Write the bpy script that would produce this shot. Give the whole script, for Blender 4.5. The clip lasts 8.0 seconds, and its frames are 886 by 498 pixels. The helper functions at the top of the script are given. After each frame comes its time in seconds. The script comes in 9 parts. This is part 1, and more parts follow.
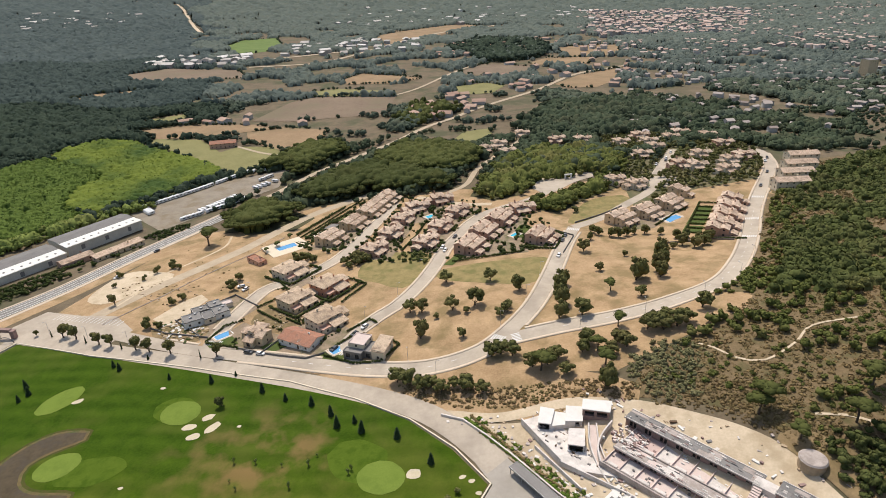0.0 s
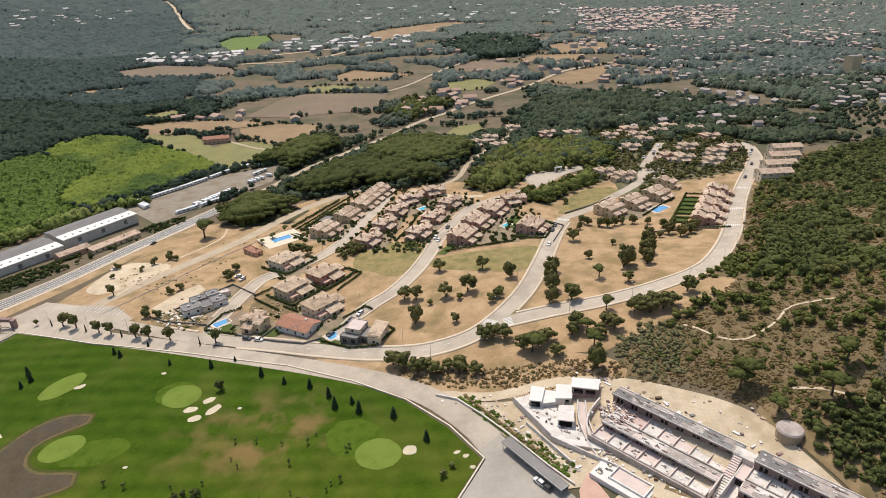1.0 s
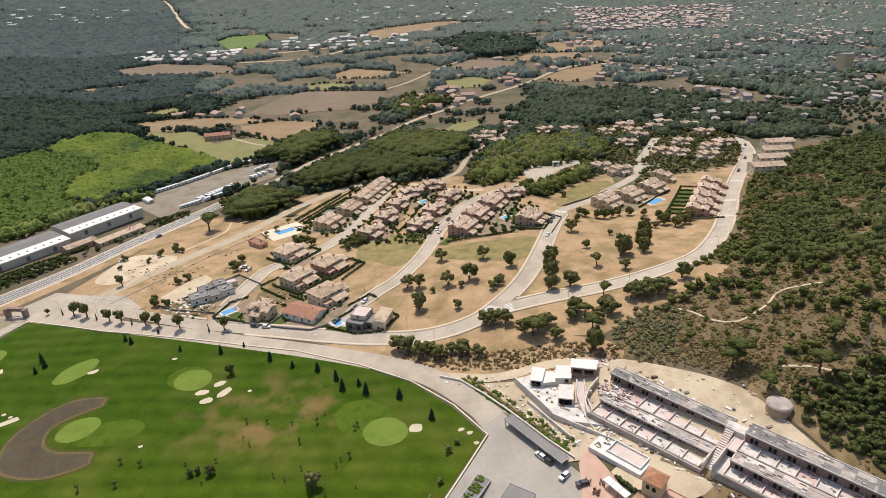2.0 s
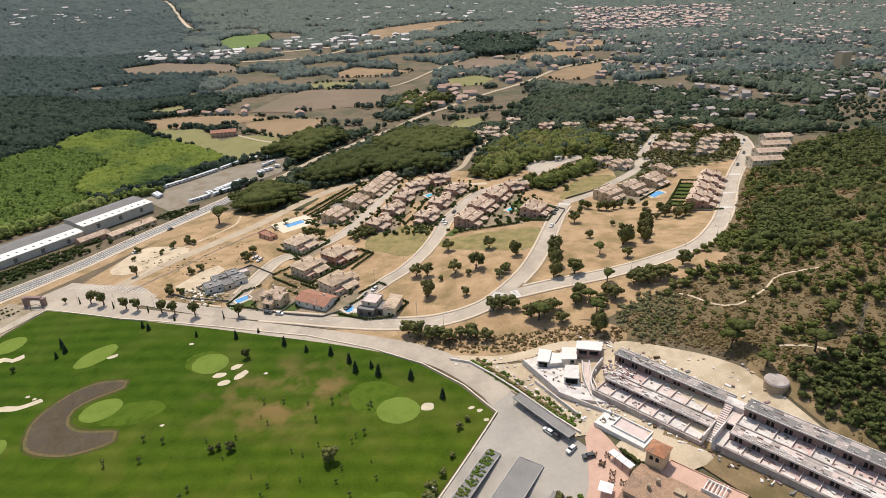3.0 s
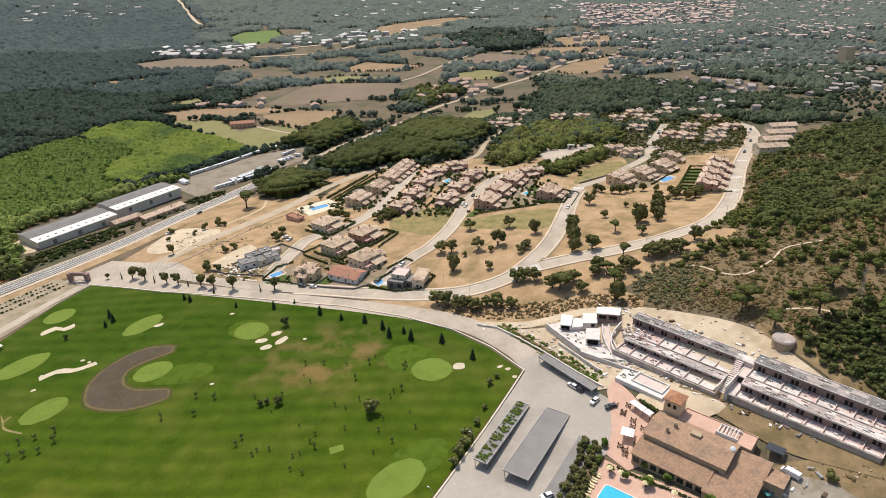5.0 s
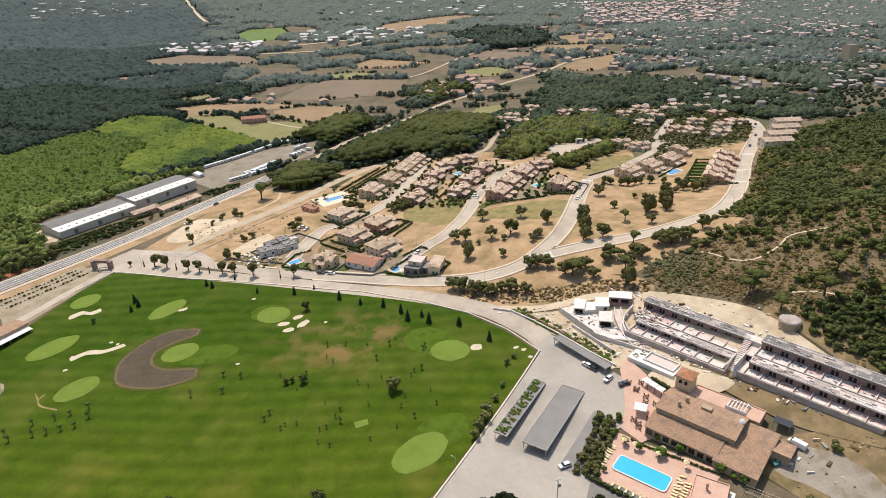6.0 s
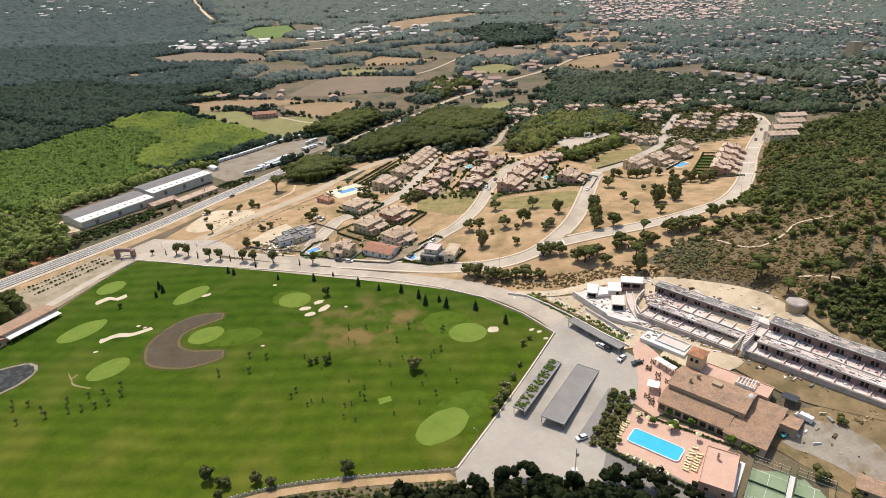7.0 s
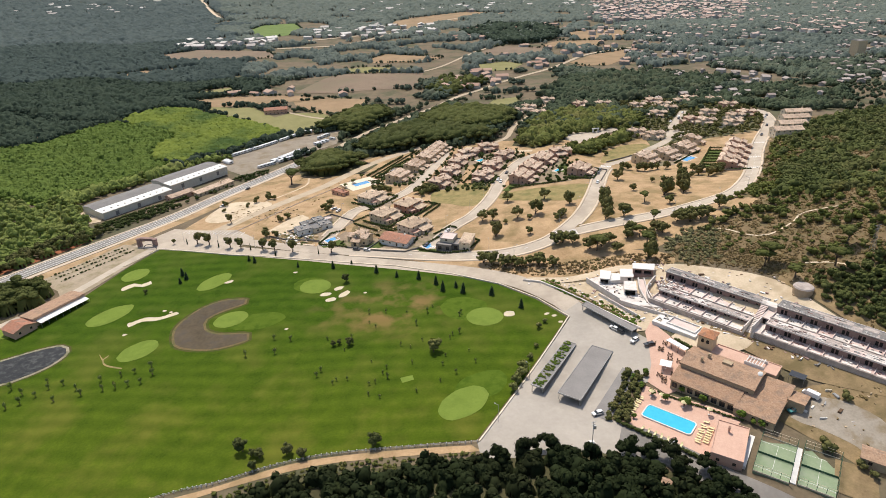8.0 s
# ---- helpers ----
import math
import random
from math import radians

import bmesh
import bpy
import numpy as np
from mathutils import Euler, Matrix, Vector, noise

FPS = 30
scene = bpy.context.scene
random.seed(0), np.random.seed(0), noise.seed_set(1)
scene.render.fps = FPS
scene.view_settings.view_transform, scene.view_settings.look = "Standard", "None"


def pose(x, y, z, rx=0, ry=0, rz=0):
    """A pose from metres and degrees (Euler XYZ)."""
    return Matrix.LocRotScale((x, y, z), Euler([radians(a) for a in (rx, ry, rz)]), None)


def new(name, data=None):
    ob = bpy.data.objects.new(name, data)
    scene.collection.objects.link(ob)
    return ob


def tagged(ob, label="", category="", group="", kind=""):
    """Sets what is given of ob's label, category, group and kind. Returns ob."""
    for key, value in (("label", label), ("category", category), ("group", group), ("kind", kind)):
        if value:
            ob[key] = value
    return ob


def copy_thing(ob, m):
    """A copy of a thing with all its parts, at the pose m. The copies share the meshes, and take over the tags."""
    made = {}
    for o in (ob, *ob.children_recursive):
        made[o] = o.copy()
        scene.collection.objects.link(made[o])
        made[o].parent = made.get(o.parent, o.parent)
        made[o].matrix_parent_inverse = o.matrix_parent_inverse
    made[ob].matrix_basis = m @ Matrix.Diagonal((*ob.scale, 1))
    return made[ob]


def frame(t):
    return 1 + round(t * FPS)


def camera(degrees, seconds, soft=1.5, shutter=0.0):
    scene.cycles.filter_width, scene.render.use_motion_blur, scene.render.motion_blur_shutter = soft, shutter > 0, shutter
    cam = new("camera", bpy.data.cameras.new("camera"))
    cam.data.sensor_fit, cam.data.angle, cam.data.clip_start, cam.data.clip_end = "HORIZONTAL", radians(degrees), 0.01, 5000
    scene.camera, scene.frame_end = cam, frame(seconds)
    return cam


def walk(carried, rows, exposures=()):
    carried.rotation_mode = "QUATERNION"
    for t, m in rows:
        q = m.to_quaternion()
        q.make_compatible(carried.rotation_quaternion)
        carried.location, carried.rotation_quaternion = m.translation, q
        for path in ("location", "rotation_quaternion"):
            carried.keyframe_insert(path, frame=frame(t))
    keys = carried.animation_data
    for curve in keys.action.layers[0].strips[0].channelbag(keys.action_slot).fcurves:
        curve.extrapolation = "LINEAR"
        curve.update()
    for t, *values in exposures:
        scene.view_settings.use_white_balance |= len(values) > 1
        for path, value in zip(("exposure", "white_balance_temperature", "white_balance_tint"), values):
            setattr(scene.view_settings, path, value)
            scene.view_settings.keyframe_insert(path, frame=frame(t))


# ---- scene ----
cam = camera(71.2, 8.0, soft=0.9)
METRES, EYE, TILT, LEAN, TURN = 95.0, 162.0, -25.0, 2.0, 0.0
ROWS = [
    (0.0, 0.0, 0.0, 0.0, 0.0, 0.0, -0.0),
    (0.5, -0.003, -0.037, -0.0239, -0.37, -0.1, 0.09),
    (1.0, -0.0108, -0.0829, -0.0513, -0.8, -0.15, 0.24),
    (1.5, -0.0239, -0.127, -0.0773, -1.03, -0.18, 0.32),
    (3.0, -0.0889, -0.2674, -0.1633, -1.2, -0.13, 0.42),
    (3.5, -0.116, -0.3121, -0.191, -1.13, -0.16, 0.38),
    (4.0, -0.1483, -0.3616, -0.2205, -1.08, -0.2, 0.34),
    (4.5, -0.1785, -0.4078, -0.249, -1.03, -0.24, 0.35),
    (6.0, -0.2888, -0.5555, -0.3384, -0.83, -0.38, 0.16),
    (6.5, -0.325, -0.6032, -0.3664, -0.74, -0.45, 0.13),
    (7.0, -0.3637, -0.6558, -0.3971, -0.63, -0.49, 0.06),
    (7.5, -0.4017, -0.7041, -0.4256, -0.56, -0.51, 0.0),
    (8.0, -0.4417, -0.7574, -0.4565, -0.45, -0.54, -0.11),
]
walk(cam, [(t, pose(0, 0, EYE, TILT, LEAN, TURN) @ pose(METRES * x, METRES * y, METRES * z, 90 + pitch, roll, yaw)) for t, x, y, z, yaw, pitch, roll in ROWS],
    exposures=[(0.0, -0.10), (4.0, -0.05), (8.0, 0.05)])

# ---- daylight ----
SUN_FROM = Vector((-0.30, 0.95, 1.95)).normalized()
world = bpy.data.worlds.new("sky")
world.use_nodes = True
scene.world = world
sky = world.node_tree.nodes.new("ShaderNodeTexSky")
sky.sky_type, sky.sun_disc = "NISHITA", False
sky.sun_elevation = math.asin(SUN_FROM.z)
sky.sun_rotation = math.atan2(SUN_FROM.x, SUN_FROM.y)
sky.air_density, sky.dust_density = 1.2, 2.5
background = world.node_tree.nodes["Background"]
background.inputs["Strength"].default_value = 0.135
world.node_tree.links.new(sky.outputs["Color"], background.inputs["Color"])
sun = new("sun", bpy.data.lights.new("sun", "SUN"))
sun.data.energy, sun.data.angle, sun.data.color = 3.75, radians(0.6), (1.0, 0.935, 0.84)
sun.rotation_euler = SUN_FROM.to_track_quat("Z", "Y").to_euler()
sun.location = (0, 0, 400)

# ---- materials ----
def surface(name, low, high, size=4.0, fine=0.4, rough=0.9, bump=0.0, stain=None, stain_size=30.0, stain_amount=0.5, island=0.0, objects=0.0, metal=0.0, spec=0.25):
    """A weathered surface: two colours mixed by coarse and fine noise (sizes in metres), a stain colour in large patches, and
    variation from piece to piece."""
    m = bpy.data.materials.new(name)
    m.use_nodes = True
    nodes, links = m.node_tree.nodes, m.node_tree.links
    bsdf = nodes["Principled BSDF"]
    place = nodes.new("ShaderNodeNewGeometry")

    def cloud(metres, detail):
        n = nodes.new("ShaderNodeTexNoise")
        n.inputs["Scale"].default_value, n.inputs["Detail"].default_value, n.inputs["Roughness"].default_value = 1.0 / metres, detail, 0.6
        links.new(place.outputs["Position"], n.inputs["Vector"])
        return n.outputs["Fac"]

    def sums(kind, a, b):
        n = nodes.new("ShaderNodeMath")
        n.operation = kind
        for socket, v in zip(n.inputs, (a, b)):
            if isinstance(v, (int, float)):
                socket.default_value = v
            else:
                links.new(v, socket)
        return n.outputs[0]

    def blend(fac, a, b):
        n = nodes.new("ShaderNodeMix")
        n.data_type = "RGBA"
        for socket, v in ((n.inputs[0], fac), (n.inputs[6], a), (n.inputs[7], b)):
            if isinstance(v, tuple):
                socket.default_value = (*v, 1)
            elif isinstance(v, (int, float)):
                socket.default_value = v
            else:
                links.new(v, socket)
        return n.outputs[2]

    def sharpen(v, a, b):
        n = nodes.new("ShaderNodeMapRange")
        n.inputs[1].default_value, n.inputs[2].default_value = a, b
        links.new(v, n.inputs[0])
        return n.outputs[0]

    grain = cloud(fine, 3)
    mixed = sums("ADD", sums("MULTIPLY", sharpen(cloud(size, 4), 0.3, 0.7), 0.6), sums("MULTIPLY", sharpen(grain, 0.3, 0.7), 0.4))
    if island:
        mixed = sums("ADD", sums("MULTIPLY", mixed, 1 - island), sums("MULTIPLY", place.outputs["Random Per Island"], island))
    if objects:
        info = nodes.new("ShaderNodeObjectInfo")
        mixed = sums("ADD", sums("MULTIPLY", mixed, 1 - objects), sums("MULTIPLY", info.outputs["Random"], objects))
    colour = blend(mixed, low, high)
    if stain:
        colour = blend(sums("MULTIPLY", sharpen(cloud(stain_size, 5), 0.48, 0.66), stain_amount), colour, stain)
    links.new(colour, bsdf.inputs["Base Color"])
    bsdf.inputs["Roughness"].default_value, bsdf.inputs["Metallic"].default_value = rough, metal
    bsdf.inputs["Specular IOR Level"].default_value = spec
    if bump:
        b = nodes.new("ShaderNodeBump")
        b.inputs["Strength"].default_value, b.inputs["Distance"].default_value = 0.6, bump
        links.new(grain, b.inputs["Height"])
        links.new(b.outputs["Normal"], bsdf.inputs["Normal"])
    return m


def mown_grass():
    """Golf turf with mowing bands across the range and worn, yellowed patches."""
    m = surface("mown_grass", (0.030, 0.061, 0.005), (0.065, 0.111, 0.009), 7, 0.8, 0.95, 0.05, (0.105, 0.122, 0.022), 24, 0.55, spec=0.05)
    nodes, links = m.node_tree.nodes, m.node_tree.links
    bsdf = nodes["Principled BSDF"]
    colour = bsdf.inputs["Base Color"].links[0].from_socket
    place = next(n for n in nodes if n.type == "NEW_GEOMETRY")
    turn = nodes.new("ShaderNodeMapping")
    turn.inputs["Rotation"].default_value = (0, 0, 0.12)
    links.new(place.outputs["Position"], turn.inputs["Vector"])
    wave = nodes.new("ShaderNodeTexWave")
    wave.bands_direction = "Y"
    wave.inputs["Scale"].default_value, wave.inputs["Distortion"].default_value = 0.04, 9.0
    wave.inputs["Detail"].default_value, wave.inputs["Detail Scale"].default_value = 2.5, 0.16
    links.new(turn.outputs["Vector"], wave.inputs["Vector"])
    shift = nodes.new("ShaderNodeMix")
    shift.data_type = "RGBA"
    shift.blend_type = "MULTIPLY"
    soft = nodes.new("ShaderNodeMath")
    soft.operation = "MULTIPLY"
    soft.inputs[1].default_value = 0.45
    links.new(wave.outputs["Fac"], soft.inputs[0])
    links.new(soft.outputs[0], shift.inputs[0])
    links.new(colour, shift.inputs[6])
    shift.inputs[7].default_value = (0.5, 0.62, 0.45, 1)
    # a trampled, browned stretch in the middle of the range
    flat = nodes.new("ShaderNodeVectorMath")
    flat.operation = "MULTIPLY"
    flat.inputs[1].default_value = (1.0, 1.5, 0.0)
    links.new(place.outputs["Position"], flat.inputs[0])
    away = nodes.new("ShaderNodeVectorMath")
    away.operation = "DISTANCE"
    away.inputs[1].default_value = (-70.0, 258.0, 0.0)
    links.new(flat.outputs["Vector"], away.inputs[0])
    reach = nodes.new("ShaderNodeMapRange")
    reach.inputs[1].default_value, reach.inputs[2].default_value, reach.inputs[3].default_value, reach.inputs[4].default_value = 12, 46, 0.9, 0
    links.new(away.outputs["Value"], reach.inputs[0])
    tread = nodes.new("ShaderNodeTexNoise")
    tread.inputs["Scale"].default_value, tread.inputs["Detail"].default_value = 0.09, 5
    links.new(place.outputs["Position"], tread.inputs["Vector"])
    blot = nodes.new("ShaderNodeMapRange")
    blot.inputs[1].default_value, blot.inputs[2].default_value = 0.46, 0.66
    links.new(tread.outputs["Fac"], blot.inputs[0])
    worn = nodes.new("ShaderNodeMath")
    worn.operation = "MULTIPLY"
    links.new(reach.outputs[0], worn.inputs[0])
    links.new(blot.outputs[0], worn.inputs[1])
    brown = nodes.new("ShaderNodeMix")
    brown.data_type = "RGBA"
    links.new(worn.outputs[0], brown.inputs[0])
    links.new(shift.outputs[2], brown.inputs[6])
    brown.inputs[7].default_value = (0.20, 0.135, 0.055, 1)
    # the turf is drier and yellower at the lower end of the range
    axes = nodes.new("ShaderNodeSeparateXYZ")
    links.new(place.outputs["Position"], axes.inputs[0])
    dry = nodes.new("ShaderNodeMapRange")
    dry.inputs[1].default_value, dry.inputs[2].default_value, dry.inputs[3].default_value, dry.inputs[4].default_value = 185, 95, 0, 0.85
    links.new(axes.outputs["Y"], dry.inputs[0])
    sere = nodes.new("ShaderNodeMix")
    sere.data_type = "RGBA"
    sere.blend_type = "MULTIPLY"
    links.new(dry.outputs[0], sere.inputs[0])
    links.new(brown.outputs[2], sere.inputs[6])
    sere.inputs[7].default_value = (1.55, 1.22, 1.2, 1)
    links.new(sere.outputs[2], bsdf.inputs["Base Color"])
    return m


def roof_tiles(name, low, high):
    """Clay tiles: courses and rolls as relief."""
    m = surface(name, low, high, 1.6, 0.35, 0.85, 0.0, (0.24, 0.175, 0.13), 3.0, 0.75, 0.0, 0.45)
    nodes, links = m.node_tree.nodes, m.node_tree.links
    coords = nodes.new("ShaderNodeTexCoord")
    wave = nodes.new("ShaderNodeTexWave")
    wave.inputs["Scale"].default_value, wave.inputs["Distortion"].default_value = 0.8, 0.6
    links.new(coords.outputs["Object"], wave.inputs["Vector"])
    b = nodes.new("ShaderNodeBump")
    b.inputs["Strength"].default_value, b.inputs["Distance"].default_value = 0.5, 0.06
    links.new(wave.outputs["Fac"], b.inputs["Height"])
    links.new(b.outputs["Normal"], nodes["Principled BSDF"].inputs["Normal"])
    base = nodes["Principled BSDF"].inputs["Base Color"]
    tone = nodes.new("ShaderNodeMix")
    tone.data_type = "RGBA"
    tone.blend_type = "MULTIPLY"
    tone.inputs[7].default_value = (0.62, 0.56, 0.52, 1)
    speck = nodes.new("ShaderNodeTexWhiteNoise")
    cell = nodes.new("ShaderNodeVectorMath")
    cell.operation = "SNAP"
    cell.inputs[1].default_value = (0.45, 0.45, 0.45)
    links.new(coords.outputs["Object"], cell.inputs[0])
    links.new(cell.outputs["Vector"], speck.inputs["Vector"])
    part_of = nodes.new("ShaderNodeMath")
    part_of.operation = "MULTIPLY"
    part_of.inputs[1].default_value = 0.55
    links.new(speck.outputs["Value"], part_of.inputs[0])
    links.new(part_of.outputs[0], tone.inputs[0])
    links.new(base.links[0].from_socket, tone.inputs[6])
    links.new(tone.outputs[2], base)
    return m


SCRUB = surface("scrub_soil", (0.105, 0.08, 0.05), (0.20, 0.152, 0.094), 11, 1.2, 0.95, 0.1, (0.075, 0.08, 0.038), 40, 0.9)
SLOPE = surface("hillside_soil", (0.125, 0.088, 0.044), (0.235, 0.165, 0.088), 2.6, 0.5, 0.95, 0.15, (0.110, 0.096, 0.040), 5.5, 0.9)
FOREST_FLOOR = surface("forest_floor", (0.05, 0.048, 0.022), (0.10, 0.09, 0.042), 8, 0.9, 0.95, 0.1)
YARD = surface("paved_garden", (0.20, 0.15, 0.10), (0.36, 0.27, 0.185), 5, 0.8, 0.9, 0.02, (0.10, 0.11, 0.04), 7, 0.8)
GARDEN_GROUND = surface("garden_ground", (0.085, 0.085, 0.036), (0.22, 0.18, 0.105), 6, 0.8, 0.95, 0.05, (0.075, 0.095, 0.032), 9, 0.8)
DRY = surface("dry_grass", (0.275, 0.176, 0.090), (0.52, 0.355, 0.200), 9, 0.8, 0.95, 0.08, (0.205, 0.150, 0.066), 13, 0.8)
WEEDS = surface("weedy_grass", (0.195, 0.155, 0.06), (0.33, 0.255, 0.11), 4, 0.6, 0.95, 0.08, (0.135, 0.135, 0.044), 7, 0.75)
TURF = mown_grass()
LAWN = surface("garden_lawn", (0.06, 0.088, 0.024), (0.10, 0.13, 0.04), 4, 0.6, 0.95, 0.04, (0.12, 0.12, 0.04), 5, 0.5, spec=0.05)
GREEN = surface("putting_green", (0.132, 0.185, 0.030), (0.172, 0.228, 0.042), 8, 0.6, 0.9, 0.01, (0.112, 0.160, 0.027), 6, 0.6, spec=0.05)
APRON = surface("green_apron", (0.066, 0.108, 0.010), (0.092, 0.134, 0.015), 6, 0.6, 0.9, 0.02, (0.040, 0.080, 0.006), 5, 0.7, spec=0.05)
SAND = surface("bunker_sand", (0.48, 0.41, 0.28), (0.62, 0.53, 0.38), 3, 0.4, 0.95, 0.03)
MARGIN = surface("pond_margin", (0.06, 0.062, 0.018), (0.105, 0.095, 0.03), 4, 0.5, 0.95, 0.03, (0.035, 0.07, 0.008), 4, 0.8, spec=0.05)
MUD = surface("pond_mud", (0.115, 0.082, 0.033), (0.175, 0.128, 0.055), 4, 0.5, 0.9, 0.05, (0.06, 0.085, 0.018), 5, 0.8)
POND = surface("murky_water", (0.062, 0.046, 0.026), (0.115, 0.088, 0.054), 9, 1.5, 0.6, 0.0, (0.075, 0.062, 0.050), 5, 0.6, spec=0.08)
PALE_RIM = surface("pale_pond_rim", (0.20, 0.175, 0.11), (0.34, 0.30, 0.21), 3, 0.5, 0.9, 0.03, (0.07, 0.085, 0.02), 4, 0.7)
DARK_POND = surface("dark_pond_water", (0.022, 0.024, 0.026), (0.045, 0.046, 0.046), 8, 1.2, 0.6, 0.0, (0.16, 0.16, 0.15), 2.2, 0.35, spec=0.08)
POOL = surface("pool_water", (0.035, 0.41, 0.58), (0.06, 0.49, 0.66), 5, 0.8, 0.1, 0.0, spec=0.5)
POOL_BLUE = surface("deep_pool_water", (0.09, 0.29, 0.55), (0.13, 0.37, 0.63), 5, 0.8, 0.1, 0.0, spec=0.5)
ASPHALT = surface("pale_asphalt", (0.40, 0.333, 0.258), (0.52, 0.440, 0.348), 12, 1.2, 0.9, 0.01, (0.33, 0.275, 0.215), 14, 0.7)
LOT = surface("car_park_asphalt", (0.345, 0.305, 0.255), (0.44, 0.39, 0.33), 16, 1.5, 0.9, 0.01, (0.28, 0.25, 0.21), 20, 0.7)
HIGHWAY = surface("highway_asphalt", (0.20, 0.185, 0.165), (0.28, 0.26, 0.235), 12, 1.5, 0.9, 0.01)
# Asphalt darkened: the hedge and tree shade over the lane is in its colour.
LANE = surface("shaded_lane_asphalt", (0.17, 0.155, 0.138), (0.26, 0.238, 0.21), 9, 1.2, 0.9, 0.01, (0.18, 0.16, 0.14), 8, 0.6)
FLAGS = surface("pavement_slabs", (0.50, 0.40, 0.295), (0.63, 0.515, 0.39), 6, 0.9, 0.9, 0.01)
LINE = surface("road_paint", (0.62, 0.60, 0.56), (0.78, 0.76, 0.72), 1.5, 0.3, 0.8)
DUST = surface("bare_earth", (0.47, 0.37, 0.25), (0.66, 0.54, 0.385), 8, 0.8, 0.95, 0.05, (0.36, 0.27, 0.165), 9, 0.6)
TRACK = surface("dirt_track", (0.37, 0.29, 0.20), (0.50, 0.405, 0.29), 6, 0.9, 0.95, 0.04)
AVENUE = surface("trodden_planting_strip", (0.27, 0.215, 0.145), (0.41, 0.335, 0.24), 6, 0.8, 0.95, 0.03, (0.20, 0.17, 0.085), 7, 0.7)
GRAVEL = surface("gravel_yard", (0.21, 0.175, 0.132), (0.33, 0.28, 0.215), 10, 0.7, 0.95, 0.03, (0.20, 0.15, 0.09), 12, 0.7)
PALE_GRAVEL = surface("pale_gravel", (0.23, 0.195, 0.15), (0.37, 0.322, 0.26), 6, 0.7, 0.95, 0.03, (0.20, 0.15, 0.085), 7, 0.85)
PINK_PAVING = surface("terracotta_paving", (0.50, 0.31, 0.23), (0.62, 0.41, 0.31), 4, 0.5, 0.85, 0.01)
PLOUGHED = surface("ploughed_field", (0.155, 0.11, 0.075), (0.25, 0.185, 0.125), 30, 3, 0.95, 0.1, (0.15, 0.13, 0.075), 60, 0.6)
STUBBLE = surface("stubble_field", (0.235, 0.155, 0.085), (0.34, 0.235, 0.135), 24, 2, 0.95, 0.05, (0.20, 0.15, 0.08), 40, 0.6)
OLIVE = surface("olive_pasture", (0.175, 0.165, 0.062), (0.26, 0.235, 0.10), 20, 2, 0.95, 0.05)
MEADOW = surface("bright_meadow", (0.10, 0.15, 0.035), (0.16, 0.21, 0.06), 24, 2, 0.95, 0.05)
PLANTED = surface("bright_plantation_floor", (0.10, 0.155, 0.018), (0.19, 0.26, 0.034), 30, 2, 0.95, 0.1)
OCHRE = surface("ochre_plaster", (0.56, 0.42, 0.26), (0.70, 0.55, 0.37), 2.5, 0.3, 0.9, 0.01, objects=0.6)
PINK = surface("salmon_plaster", (0.46, 0.265, 0.185), (0.62, 0.40, 0.295), 2.5, 0.3, 0.9, 0.01, objects=0.6)
RED_PLASTER = surface("terracotta_plaster", (0.46, 0.22, 0.13), (0.58, 0.30, 0.19), 2.5, 0.3, 0.9, 0.01)
PLASTER_ROSE = surface("rose_screed", (0.50, 0.36, 0.32), (0.64, 0.49, 0.44), 3, 0.4, 0.9, 0.02)
DRY_BANK = surface("dry_bank", (0.165, 0.115, 0.06), (0.32, 0.228, 0.118), 5, 0.7, 0.95, 0.06, (0.135, 0.105, 0.046), 8, 0.8)
PAINT_TEAL = surface("teal_vehicle_paint", (0.05, 0.22, 0.22), (0.08, 0.28, 0.28), 2, 0.4, 0.35, spec=0.5)
CREAM = surface("cream_plaster", (0.60, 0.50, 0.36), (0.74, 0.64, 0.49), 2.5, 0.3, 0.9, 0.01, objects=0.3)
WHITE = surface("white_plaster", (0.62, 0.59, 0.54), (0.76, 0.73, 0.68), 2.5, 0.3, 0.85, 0.01)
STONE = surface("grey_stone_cladding", (0.13, 0.12, 0.11), (0.24, 0.22, 0.20), 1.2, 0.25, 0.9, 0.03)
OLD_STONE = surface("old_masonry", (0.34, 0.25, 0.16), (0.48, 0.37, 0.25), 1.5, 0.3, 0.95, 0.04)
TILES = roof_tiles("clay_roof_tiles", (0.42, 0.29, 0.20), (0.78, 0.615, 0.47))
OLD_TILES = roof_tiles("weathered_roof_tiles", (0.30, 0.18, 0.11), (0.48, 0.32, 0.212))
BROWN_TILES = roof_tiles("sandy_brown_roof_tiles", (0.42, 0.305, 0.20), (0.70, 0.55, 0.40))
RED_TILES = roof_tiles("red_roof_tiles", (0.36, 0.16, 0.10), (0.46, 0.235, 0.155))
ORANGE_TILES = roof_tiles("orange_roof_tiles", (0.46, 0.20, 0.10), (0.56, 0.29, 0.16))
# Stained concrete, also darkened for the shade on the site's front walls.
WEATHERED_SHADED = surface("weathered_shaded_concrete", (0.34, 0.285, 0.25), (0.52, 0.445, 0.395), 2.5, 0.4, 0.95, 0.02, (0.24, 0.20, 0.17), 3, 0.6)
CONCRETE = surface("raw_concrete", (0.56, 0.50, 0.45), (0.78, 0.715, 0.655), 3, 0.4, 0.9, 0.02, (0.38, 0.345, 0.305), 4, 0.5)
SCREED = surface("pinkish_screed", (0.54, 0.43, 0.38), (0.70, 0.58, 0.52), 3, 0.4, 0.9, 0.02)
